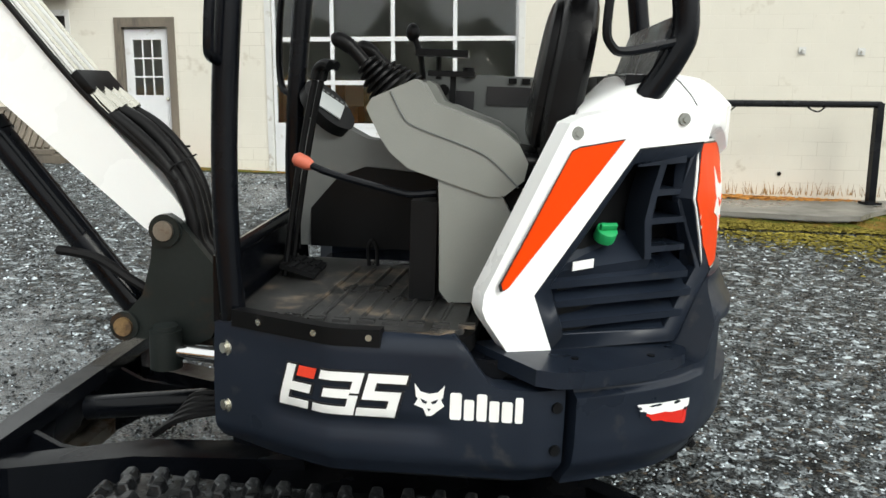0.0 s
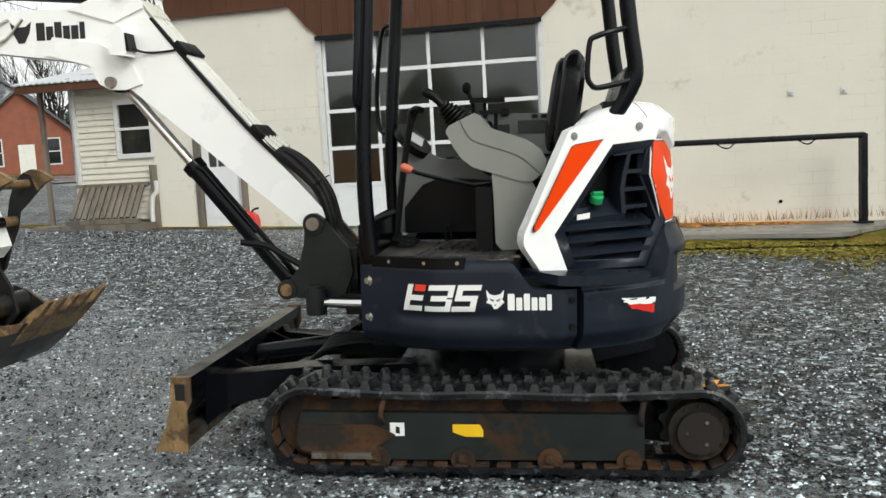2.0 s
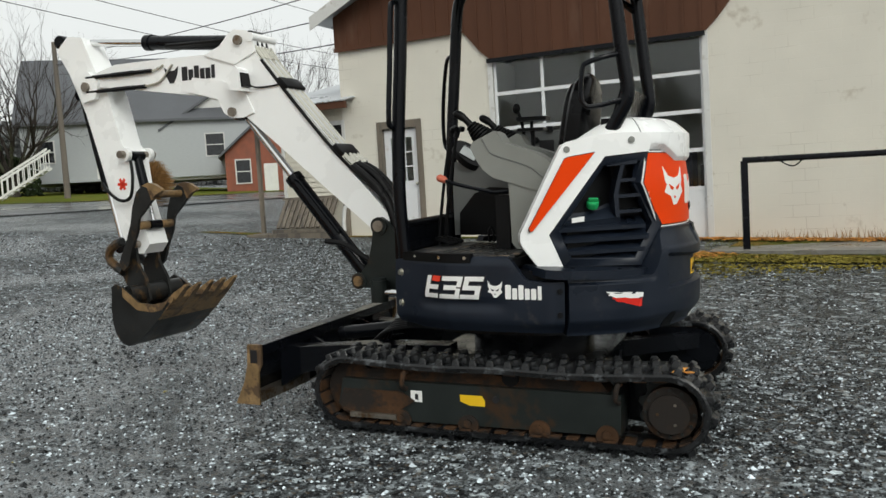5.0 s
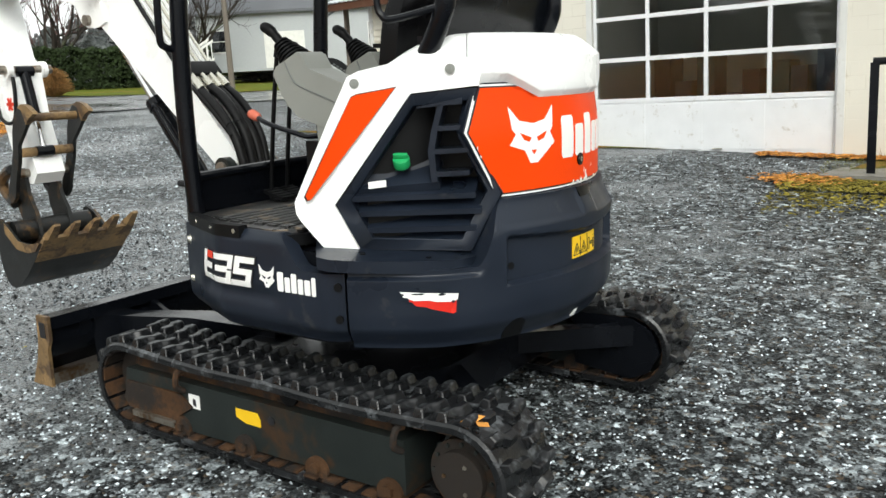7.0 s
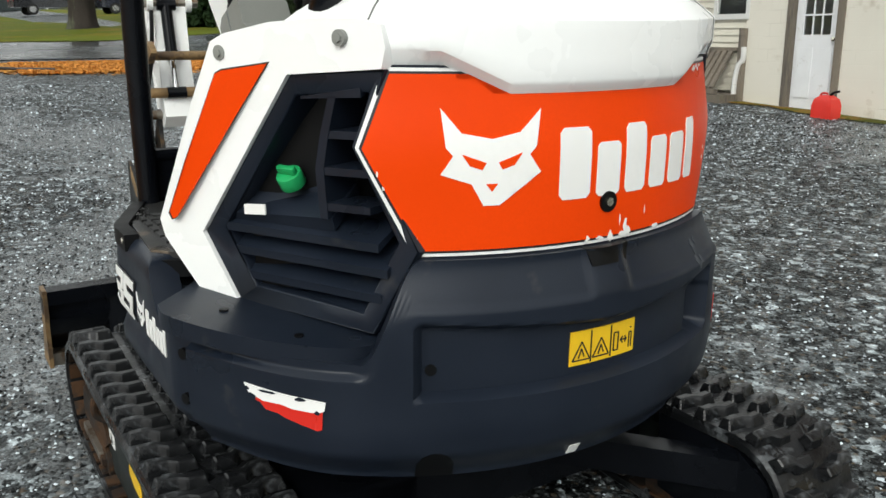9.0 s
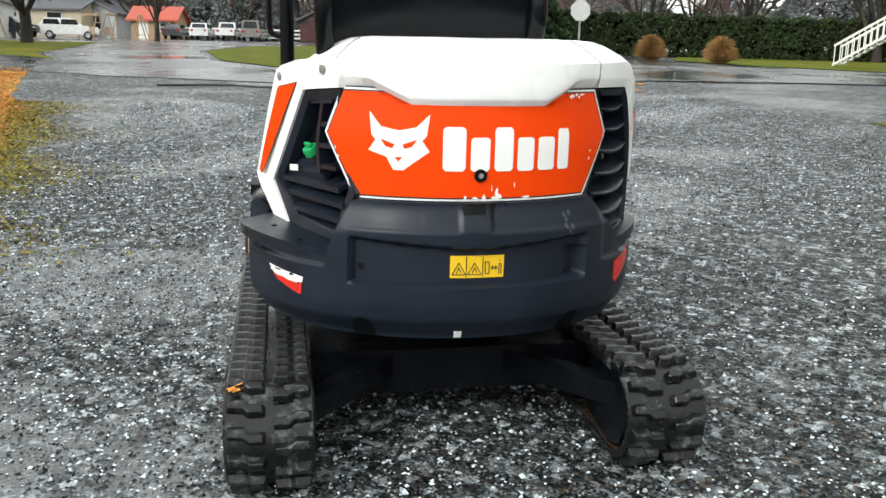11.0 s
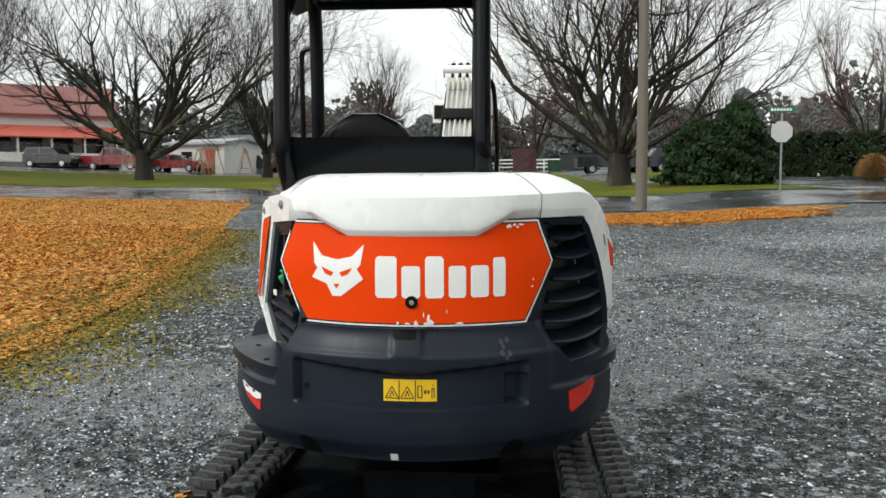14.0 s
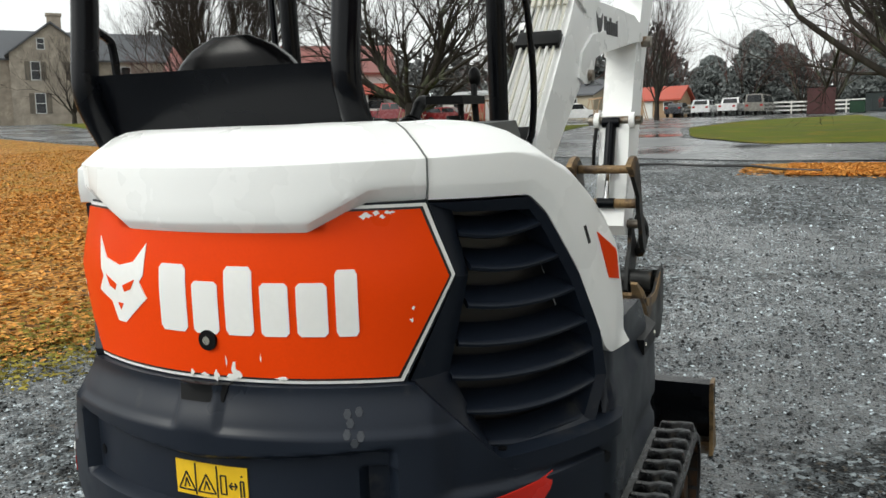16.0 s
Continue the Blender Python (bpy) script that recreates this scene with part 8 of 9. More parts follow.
hedge("hedge", [(-46.5, 13.5), (-46, 20), (-45, 28), (-44, 36)], 2.3, 1.3, 9000, 51, "long dark green clipped hedge")
hedge("shrub_row", [(-36.5, -31.4), (-37.7, -29.3)], 0.65, 0.8, 900, 52, "low dark shrub below a garden sign")

# distant woods closing the horizon, with mist put into their colour
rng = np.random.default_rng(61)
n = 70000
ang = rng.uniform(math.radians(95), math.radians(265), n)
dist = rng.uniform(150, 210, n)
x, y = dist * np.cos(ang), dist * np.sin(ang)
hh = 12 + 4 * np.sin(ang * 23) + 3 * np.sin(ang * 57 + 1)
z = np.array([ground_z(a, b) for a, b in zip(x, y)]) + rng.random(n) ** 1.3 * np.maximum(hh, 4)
WOODS = mat("hazed_bare_woods", (0.125, 0.128, 0.126), 0.9, var=0.3, scale=0.05, fine=1.0, bump=0.0, piece=0.35, spec=0.12)
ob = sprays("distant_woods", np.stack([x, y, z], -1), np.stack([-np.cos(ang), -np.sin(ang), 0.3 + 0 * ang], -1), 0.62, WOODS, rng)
tagged(ob, "bare woods along the horizon, paled for mist", "woods", kind="stuff")

# ---- ornamental grass clumps ----
STRAW = mat("dry_ornamental_grass", (0.33, 0.185, 0.07), 0.75, var=0.35, scale=4, fine=20, bump=0.0, piece=0.45, spec=0.12)


def grass_clump(x, y, h, r, seed):
    """Fine arching blades that make a rounded dome."""
    rng = np.random.default_rng(seed)
    segs = []
    for k in range(1600):
        a, el = rng.uniform(0, 6.283), math.asin(rng.random() ** 0.8)
        q = rng.uniform(0.75, 1.06)
        c, sn = math.cos(el) * r * q, math.sin(el) * h * 0.92 * q
        b = np.array([math.cos(a) * 0.22 * r, math.sin(a) * 0.22 * r, 0.0])
        m = np.array([math.cos(a) * c * 0.72, math.sin(a) * c * 0.72, 0.15 * h + sn * 0.80])
        e = np.array([math.cos(a) * c * 1.08, math.sin(a) * c * 1.08, 0.12 * h + sn * 0.86])
        segs += [(b, m, 0.008, 0.010), (m, e, 0.012, 0.003)]
    ob = new("grass_clump", tubes_mesh("grass_clump", segs, STRAW, 3))
    ob.location = (x, y, ground_z(x, y))
    return tagged(ob, "rounded clump of dry golden ornamental grass", "grass clump", "ornamental grasses")


for k, (x, y) in enumerate(((-38, 17.1), (-35.4, 19.6), (-26.5, 27.0), (-29.8, 30.5))):
    grass_clump(x, y, 1.45 if k < 2 else 2.1, 0.85 if k < 2 else 1.05, 70 + k)

# ---- street furniture ----
GALV = mat("galvanised_post", (0.36, 0.37, 0.37), 0.4, metal=0.7, var=0.15, bump=0.05)
sign = thing("stop_sign", "back of an octagonal road sign on a slim steel post", "road sign", at=Matrix.Translation((-25.8, 9.2, ground_z(-25.8, 9.2) - 0.05)))
bm = B()
box(bm, -0.03, 0.03, -0.03, 0.03, 0, 2.75)
part("post", bevel(bm, 0.006), GALV, sign)
bm = B()
prism(bm, [(0.38 * math.cos(radians(22.5 + 45 * k)), 2.12 + 0.38 * math.sin(radians(22.5 + 45 * k))) for k in range(8)], lambda u, v, w: (w, u, v), 0.032, 0.038)
part("plate", bm, mat("sign_back", (0.55, 0.55, 0.54), 0.45, metal=0.3, var=0.08, bump=0.0), sign)
SIGNGREEN = mat("green_street_sign", (0.01, 0.16, 0.09), 0.4, var=0.1, bump=0.0)
for turn, zz in ((0, 2.78), (70, 2.98)):
    bm = B()
    m = Matrix.Rotation(radians(turn), 4, "Z")
    box(bm, -0.005, 0.005, -0.45, 0.45, zz, zz + 0.18, m)
    bl = part("name_blade", bm, SIGNGREEN, sign, "green street-name blade")
    bm = B()
    for k in range(7):
        box(bm, 0.0055, 0.007, -0.36 + 0.1 * k, -0.29 + 0.1 * k, zz + 0.05, zz + 0.13, m)
    part("lettering_bar", bm, DECALWHITE, bl)

WOODPOLE = mat("weathered_pole_wood", (0.15, 0.128, 0.105), 0.8, var=0.25, scale=2, fine=30, bump=0.4, dist=0.01, stretch=(1, 1, 0.1))


def pole(x, y, h, label, arm=True):
    t = thing("utility_pole", label, "utility pole", "utility poles", at=Matrix.Translation((x, y, ground_z(x, y) - 0.1)))
    bm = B()
    tube(bm, [(0, 0, 0), (0, 0, h)], [0.17, 0.115], 14)
    part("pole", bm, WOODPOLE, t)
    if arm:
        bm = B()
        box(bm, -0.06, 0.06, -0.7, 0.12, h - 2.22, h - 2.12)
        part("bracket_arm", bm, BLACKMETAL, t)
        for k in range(3):
            bm = B()
            tube(bm, [(0, 0.16 - 0.32 * (k % 2), h - 0.3 - 1.1 * k), (0, 0.16 - 0.32 * (k % 2), h - 0.12 - 1.1 * k)], 0.05, 10)
            part("insulator", bm, DARKGREY, t)
    return t


pole(-20.8, 3.85, 10.2, "weathered wooden utility pole at the roadside")
pole(-21.4, 46, 10.2, "weathered wooden utility pole at the roadside")
pole(-24.5, -52.0, 10.2, "weathered wooden utility pole at the roadside")
pole(-34.9, 29.9, 8.5, "weathered wooden pole before the grey house", False)
WIRE = mat("black_cable", (0.015, 0.015, 0.016), 0.6, bump=0.0)


def wire(a, b, sag, r=0.014):
    bm = B()
    a, b = Vector(a), Vector(b)
    tube(bm, [a.lerp(b, k / 16) - Vector((0, 0, sag * 4 * (k / 16) * (1 - k / 16))) for k in range(17)], r, 5)
    tagged(part("overhead_cable", bm, WIRE), "thin black overhead cable strung between poles", "cable", "overhead cables")


for zz in (11.0, 9.0, 8.2):
    wire((-20.8, 3.85, zz), (-24.5, -52.0, zz + 1.1), 0.5)
    wire((-20.8, 3.85, zz), (-21.4, 46, zz + 0.2), 0.5)
for k in range(3):
    wire((-34.9, 29.9, 9.6 - 0.5 * k), (-5.0, 12.6, 6.4 - 0.75 * k), 0.35, 0.016)

bm = B()
tube(bm, curve([(q[0], q[1], ground_z(*q) + 0.05) for q in ((-18.9, -4.2), (-19.2, -2.6), (-18.7, -1.4), (-18.6, -0.4), (-17.7, 0.4), (-17.3, 1.2))], 6), 0.03, 8)
tagged(part("ground_cable", bm, WIRE), "black rubber cable lying across the yard's mouth", "cable")

# ---- cars ----
TYRE = mat("car_tyre", (0.012, 0.012, 0.012), 0.7, var=0.2)
AUTOGLASS = mat("tinted_car_glass", (0.012, 0.014, 0.016), 0.06, var=0.1, bump=0.0, rough_var=0.02)
RIM = mat("alloy_rim", (0.5, 0.5, 0.5), 0.3, metal=0.8, bump=0.0)
TAIL = mat("tail_lamp_red", (0.35, 0.012, 0.01), 0.2, bump=0.0)


def car(x, y, turn, colour, style, label):
    """A parked car with its nose along its own +x."""
    t = thing("car", label, "car", "parked cars", at=Matrix.Translation((x, y, ground_z(x, y) + 0.03)) @ Matrix.Rotation(radians(turn), 4, "Z"))
    paint = mat("car_paint", colour, 0.25, var=0.05, bump=0.0, coat=0.5)
    if style == "van":
        low = [(-2.5, 0.35), (2.45, 0.35), (2.55, 0.75), (2.45, 1.02), (1.75, 1.15), (-2.5, 1.15)]
        top = [(1.75, 1.14), (1.25, 1.85), (1.0, 1.98), (-2.42, 2.0), (-2.5, 1.14)]
        wh, hw = 1.6, 0.95
    elif style == "suv":
        low = [(-2.25, 0.38), (2.2, 0.38), (2.3, 0.7), (2.2, 0.98), (1.15, 1.08), (-2.25, 1.10)]
        top = [(1.1, 1.07), (0.45, 1.58), (0.1, 1.66), (-1.8, 1.62), (-2.2, 1.09)]
        wh, hw = 1.42, 0.90
    elif style == "pickup":
        low = [(-2.7, 0.45), (2.5, 0.45), (2.6, 0.8), (2.5, 1.12), (1.2, 1.18), (-2.7, 1.16)]
        top = [(1.15, 1.17), (0.55, 1.75), (0.2, 1.80), (-0.85, 1.78), (-1.05, 1.16)]
        wh, hw = 1.65, 0.93
    else:
        low = [(-2.3, 0.33), (2.2, 0.33), (2.3, 0.6), (2.15, 0.82), (1.05, 0.95), (-2.25, 0.98)]
        top = [(1.05, 0.94), (0.35, 1.40), (0.0, 1.46), (-1.0, 1.43), (-1.85, 0.97)]
        wh, hw = 1.38, 0.86
    bm = B()
    prism(bm, low, side, -hw, hw)
    body = part("body", bevel(bm, 0.09, 3), paint, t)
    bm = B()
    prism(bm, top, lambda u, v, w: (u, w * (1 - 0.16 * (v - top[0][1])), v), -hw * 0.93, hw * 0.93)
    part("cabin", bevel(bm, 0.07, 3), paint, t)
    cx = sum(p[0] for p in top) / len(top)
    zt, zb = max(p[1] for p in top), top[0][1]
    for s in (-1, 1):
        for a, c in ((0.10, 0.46), (0.50, 0.88)):
            x0, x1 = top[-1][0] + (top[0][0] - top[-1][0]) * a, top[-1][0] + (top[0][0] - top[-1][0]) * c
            bm = B()
            prism(bm, [(x0, zb + 0.06), (x1 + 0.1, zb + 0.06), (x1 - 0.12, zt - 0.12), (x0 + 0.05, zt - 0.12)], lambda u, v, w: (u, s * (hw * 0.93 * (1 - 0.16 * (v - top[0][1])) + w), v), -0.01, 0.006)
            part("side_window", bm, AUTOGLASS, t)
    bm = B()
    xr = top[-1][0]
    xm = top[-2][0]
    prism(bm, [(-hw * 0.75, zb + 0.08), (hw * 0.75, zb + 0.08), (hw * 0.66, zt - 0.12), (-hw * 0.66, zt - 0.12)], lambda u, v, w: (xr + (xm - xr) * (v - zb) / (zt - zb) + w - 0.005, u, v), -0.03, 0.01)
    part("rear_window", bm, AUTOGLASS, t)
    bm = B()
    xf, xg = top[0][0], top[1][0]
    prism(bm, [(-hw * 0.78, zb + 0.05), (hw * 0.78, zb + 0.05), (hw * 0.68, zt - 0.16), (-hw * 0.68, zt - 0.16)], lambda u, v, w: (xf + (xg - xf) * (v - zb) / (top[1][1] - zb) + w + 0.005, u, v), -0.01, 0.03)
    part("windscreen", bm, AUTOGLASS, t)
    for wx in (-wh, wh):
        for s in (-1, 1):
            bm = B()
            tube(bm, [(wx, s * (hw - 0.2), 0.33), (wx, s * (hw + 0.01), 0.33)], 0.33, 20)
            w = part("wheel", bevel(bm, 0.03), TYRE, t)
            bm = B()
            tube(bm, [(wx, s * (hw - 0.05), 0.33), (wx, s * (hw + 0.018), 0.33)], 0.20, 14)
            part("rim", bm, RIM, w)
    for s in (-1, 1):
        bm = B()
        box(bm, low[0][0] - 0.012, low[0][0] + 0.05, s * hw * 0.72 - 0.12, s * hw * 0.72 + 0.12, 0.80, 0.98)
        part("tail_lamp", bm, TAIL, t)
        bm = B()
        box(bm, low[2][0] - 0.10, low[2][0] - 0.02, s * hw * 0.7 - 0.16, s * hw * 0.7 + 0.16, 0.66, 0.80)
        part("headlight", bm, DECALWHITE, t)
    return t


car(-89.0, -4.8, 170, (0.20, 0.19, 0.17), "van", "grey passenger van parked by a white fence")
car(-88.8, -7.5, 175, (0.72, 0.72, 0.72), "pickup", "white pickup parked in a wet car park")
car(-88.6, -10.1, 175, (0.66, 0.67, 0.68), "suv", "silver estate car parked in a wet car park")
car(-88.3, -12.7, 175, (0.012, 0.014, 0.02), "sedan", "dark blue saloon parked in a wet car park")
car(-71.1, -18.8, 100, (0.75, 0.75, 0.75), "suv", "white car parked beside garden furniture")
car(-69.9, -23.0, 80, (0.012, 0.013, 0.018), "suv", "dark car parked beside garden furniture")
car(-63.0, -32.5, 85, (0.22, 0.015, 0.02), "pickup", "dark red pickup parked by the shop")
car(-62.0, -37.5, 85, (0.03, 0.03, 0.032), "suv", "dark car parked by the shop")
car(-64.5, -28.0, 85, (0.20, 0.02, 0.02), "sedan", "dark red car parked by the shop")
car(-57.5, 7.0, 95, (0.012, 0.013, 0.016), "pickup", "dark pickup parked beyond the lawn")
car(-57.0, 11.5, 95, (0.015, 0.018, 0.03), "suv", "dark blue car parked beyond the lawn")

# ---- white rail fence, containers ----
WHITEWOOD = mat("white_fence_paint", (0.70, 0.70, 0.66), 0.5, var=0.08, bump=0.05)
fence = thing("rail_fence", "white three-rail wooden fence round the car park", "fence")
fp = [(-90.5, -16), (-91, -2.0), (-90, 8), (-88, 18), (-84, 26)]
for (x0, y0), (x1, y1) in zip(fp, fp[1:]):
    n = max(1, int(math.dist((x0, y0), (x1, y1)) / 2.4))
    for k in range(n):
        a, c = (x0 + (x1 - x0) * k / n, y0 + (y1 - y0) * k / n), (x0 + (x1 - x0) * (k + 1) / n, y0 + (y1 - y0) * (k + 1) / n)
        g0, g1 = ground_z(*a), ground_z(*c)
        bm = B()
        box(bm, a[0] - 0.07, a[0] + 0.07, a[1] - 0.07, a[1] + 0.07, g0 - 0.1, g0 + 1.35)
        part("fence_post", bm, WHITEWOOD, fence)
        for h in (0.35, 0.75, 1.15):
            bm = B()
            loft(bm, [[(q[0] - 0.02, q[1], g + h), (q[0] + 0.02, q[1], g + h), (q[0] + 0.02, q[1], g + h + 0.15), (q[0] - 0.02, q[1], g + h + 0.15)] for q, g in ((a, g0), (c, g1))])
            part("fence_rail", bm, WHITEWOOD, fence)


def bin_box(x, y, w, d, h, colour, label, cat):
    t = thing("waste_container", label, cat, at=Matrix.Translation((x, y, ground_z(x, y))))
    m = mat("container_paint", colour, 0.5, var=0.2, bump=0.1)
    bm = B()
    box(bm, -d / 2, d / 2, -w / 2, w / 2, 0.1, h)
    part("body", bevel(bm, 0.03), m, t)
    for k in range(4):
        bm = B()
        yy = -w / 2 + w * (k + 0.5) / 4
        box(bm, d / 2, d / 2 + 0.06, yy - 0.05, yy + 0.05, 0.15, h - 0.05)
        part("stiffener", bm, m, t)
    bm = B()
    box(bm, -d / 2 - 0.04, d / 2 + 0.04, -w / 2 - 0.04, w / 2 + 0.04, h, h + 0.07)
    part("lid", bevel(bm, 0.02), BLACK, t)


bin_box(-78, 0.8, 2.2, 1.8, 2.3, (0.07, 0.022, 0.022), "dark maroon steel container beside the fence", "container")
bin_box(-79, 3.7, 1.3, 1.0, 1.1, (0.02, 0.07, 0.035), "green waste bin beside the fence", "bin")
bin_box(-77.5, 6.0, 3.6, 1.6, 1.6, (0.02, 0.03, 0.03), "dark steel skip beside the fence", "skip")

# ---- houses ----
REDROOF = mat("red_metal_roof", (0.42, 0.075, 0.045), 0.45, var=0.12, scale=0.3, fine=10, bump=0.05)
DULLRED = mat("dull_red_roof", (0.22, 0.062, 0.05), 0.5, var=0.15, scale=0.3, fine=10, bump=0.05)
SLATE = mat("grey_shingles", (0.10, 0.105, 0.115), 0.7, var=0.2, scale=0.5, fine=14, bump=0.2, dist=0.02)
WHITESIDE = mat("white_house_siding", (0.62, 0.62, 0.60), 0.6, var=0.06, bump=0.05, stretch=(1, 1, 6))
GREYSIDE = mat("pale_grey_siding", (0.40, 0.42, 0.43), 0.6, var=0.06, bump=0.05, stretch=(1, 1, 6))
TANSIDE = mat("tan_house_siding", (0.42, 0.36, 0.26), 0.6, var=0.08, bump=0.05)
STONE = mat("buff_stone", (0.36, 0.31, 0.25), 0.8, var=0.35, scale=1.2, fine=5, bump=0.4, dist=0.02)
BRICKM = mat("red_brick_wall", (0.26, 0.085, 0.05), 0.8, var=0.25, scale=2, fine=18, bump=0.3, dist=0.01)
CEDAR = mat("cedar_furniture", (0.36, 0.24, 0.14), 0.7, var=0.2, bump=0.1)


def house(x, y, turn, w, d, h, rise, wall_m, roof_m, wins, label, doors=(), gable_front=False, lift=0.0, chimney=None):
    """A house whose front faces its own -y: walls, gable roof, framed windows; wins: rows of along, sill, width, height."""
    t = thing("house", label, "house", at=Matrix.Translation((x, y, ground_z(x, y) + lift - 0.2)) @ Matrix.Rotation(radians(turn), 4, "Z"))
    bm = B()
    if gable_front:
        prism(bm, [(-w / 2, 0), (w / 2, 0), (w / 2, h), (0, h + rise), (-w / 2, h)], side, 0, d)
    else:
        prism(bm, [(0, 0), (d, 0), (d, h), (d / 2, h + rise), (0, h)], lambda u, v, q: (q, u, v), -w / 2, w / 2)
    part("wall", bm, wall_m, t)
    for s in (-1, 1):
        bm = B()
        o = 0.4
        if gable_front:
            k = rise / (w / 2)
            prism(bm, [(0, h + rise + 0.02), (s * (w / 2 + o), h - o * k + 0.02), (s * (w / 2 + o), h - o * k + 0.2), (0, h + rise + 0.2)], side, -o, d + o)
        else:
            k = rise / (d / 2)
            prism(bm, [(d / 2, h + rise + 0.02), (d / 2 + s * (d / 2 + o), h - o * k + 0.02), (d / 2 + s * (d / 2 + o), h - o * k + 0.2), (d / 2, h + rise + 0.2)], lambda u, v, q: (q, u, v), -w / 2 - o, w / 2 + o)
        part("roof", bm, roof_m, t)
    for a, z, ww, hh in wins:
        bm = B()
        for p in ((a - ww / 2 - 0.08, a - ww / 2, z - 0.08, z + hh + 0.08), (a + ww / 2, a + ww / 2 + 0.08, z - 0.08, z + hh + 0.08), (a - ww / 2, a + ww / 2, z - 0.08, z), (a - ww / 2, a + ww / 2, z + hh, z + hh + 0.08), (a - ww / 2, a + ww / 2, z + hh / 2 - 0.03, z + hh / 2 + 0.03)):
            box(bm, p[0], p[1], -0.06, 0.0, p[2], p[3])
        fr = part("window", bm, TRIM, t)
        bm = B()
        box(bm, a - ww / 2, a + ww / 2, -0.03, -0.01, z, z + hh)
        part("pane", bm, AUTOGLASS, fr)
    for a, ww, hh, m in doors:
        bm = B()
        box(bm, a - ww / 2, a + ww / 2, -0.05, 0.0, 0.15, hh)
        part("door", bevel(bm, 0.01), m, t)
    if chimney is not None:
        bm = B()
        box(bm, chimney - 0.45, chimney + 0.45, d / 2 - 0.45, d / 2 + 0.45, h, h + rise + 1.1)
        part("chimney", bm, wall_m, t)
    return t


# long shop with a red roof and a porch
shop = house(-62.6, -43.7, 121.3, 20, 12, 4.5, 2.9, WHITESIDE, DULLRED, [(-8.5 + 2.4 * k, 1.2, 1.7, 1.6) for k in range(8)], "long white shop with a dull red metal roof")
bm = B()
prism(bm, [(-3.4, 2.35), (-0.05, 3.45), (-0.05, 3.55), (-3.4, 2.45)], lambda u, v, q: (q, u, v), -10.4, 10.4)
part("porch_roof", bm, REDROOF, shop, "bright red porch roof")
for k in range(9):
    bm = B()
    box(bm, -10 + 2.5 * k - 0.09, -10 + 2.5 * k + 0.09, -3.2, -3.02, 0, 2.45)
    part("porch_post", bm, WHITEWOOD, shop)
bm = B()
box(bm, -10.3, 10.3, -3.3, -0.05, 0, 0.35)
part("porch_deck", bm, CONCRETE, shop)
bm = B()
box(bm, -10.2, 10.2, -3.24, -3.18, 0.4, 1.15)
part("porch_railing", bm, WHITEWOOD, shop)
house(-97, -31, 75, 16, 9, 2.8, 1.7, TANSIDE, SLATE, [(-5, 1.1, 1.6, 1.3), (0, 1.1, 1.6, 1.3), (5, 1.1, 1.6, 1.3)], "low tan house with a grey shingle roof")
house(-98, -24, 75, 8, 9, 2.8, 1.9, GREYSIDE, SLATE, [(-1.6, 1.1, 1.3, 1.4), (1.6, 1.1, 1.3, 1.4)], "grey gabled house with shingle roof", gable_front=True)
house(-90.2, -15.2, 80, 4.6, 4, 2.2, 1.2, CEDAR, REDROOF, [(1.2, 1.0, 0.9, 0.8)], "small wooden shed with a red roof", [(-1.0, 1.0, 2.0, WHITEWOOD)])
house(-66, -27.0, 70, 6, 5, 2.6, 0.4, WHITESIDE, GALV, [(-1, 1.0, 1.2, 1.0)], "low white shed beside the shop", [(1.5, 1.0, 2.1, REDROOF)])
STONE_WINS = [(-1.35, 1.4, 0.85, 1.9), (3.0, 1.4, 0.85, 1.9), (-1.6, 4.7, 0.75, 1.7), (2.1, 4.7, 0.75, 1.7), (-1.0, 7.7, 0.6, 1.0)]
stone_house = house(-60.6, -69.6, 138.4, 7.8, 8, 7.2, 3.0, STONE, SLATE, STONE_WINS, "old two-storey stone gable house with shuttered windows", gable_front=True)
for a, z, w, h in STONE_WINS[:4]:
    for q in (-1, 1):
        bm = B()
        box(bm, a + q * (w / 2 + 0.36) - 0.24, a + q * (w / 2 + 0.36) + 0.24, -0.07, 0.0, z - 0.05, z + h + 0.05)
        part("shutter", bm, OLDWOOD, stone_house, "weathered brown shutter")
bm = B()
box(bm, -0.3, 1.0, 0.2, 1.1, 7.5, 11.0)
box(bm, -0.4, 1.1, 0.1, 1.2, 11.0, 11.25)
part("chimney", bm, STONE, stone_house)
house(-62.4, -71.6, 138.4, 24, 7, 7.0, 2.9, STONE, SLATE, [(-10, 1.4, 0.9, 1.8), (-7, 1.4, 0.9, 1.8), (-10, 4.6, 0.9, 1.6), (-7, 4.6, 0.9, 1.6), (7, 1.4, 0.9, 1.8), (7, 4.6, 0.9, 1.6)], "long stone house wing under a slate roof")
# grey house with a garage across the side street
house(-40, 41.5, 38, 15, 10, 4.2, 4.6, GREYSIDE, SLATE, [(5, 1.4, 1.2, 1.5), (-6, 1.4, 1.0, 1.4)], "pale grey house with a steep dark shingle roof", [(-1.5, 2.8, 2.6, WHITEWOOD)], lift=1.2)
house(-35, 46.0, 38, 8, 7, 3.6, 2.6, WHITESIDE, SLATE, [(-1.5, 1.2, 1.0, 1.4), (1.5, 1.2, 1.0, 1.4)], "white house wing with a grey roof", gable_front=True, lift=1.2)
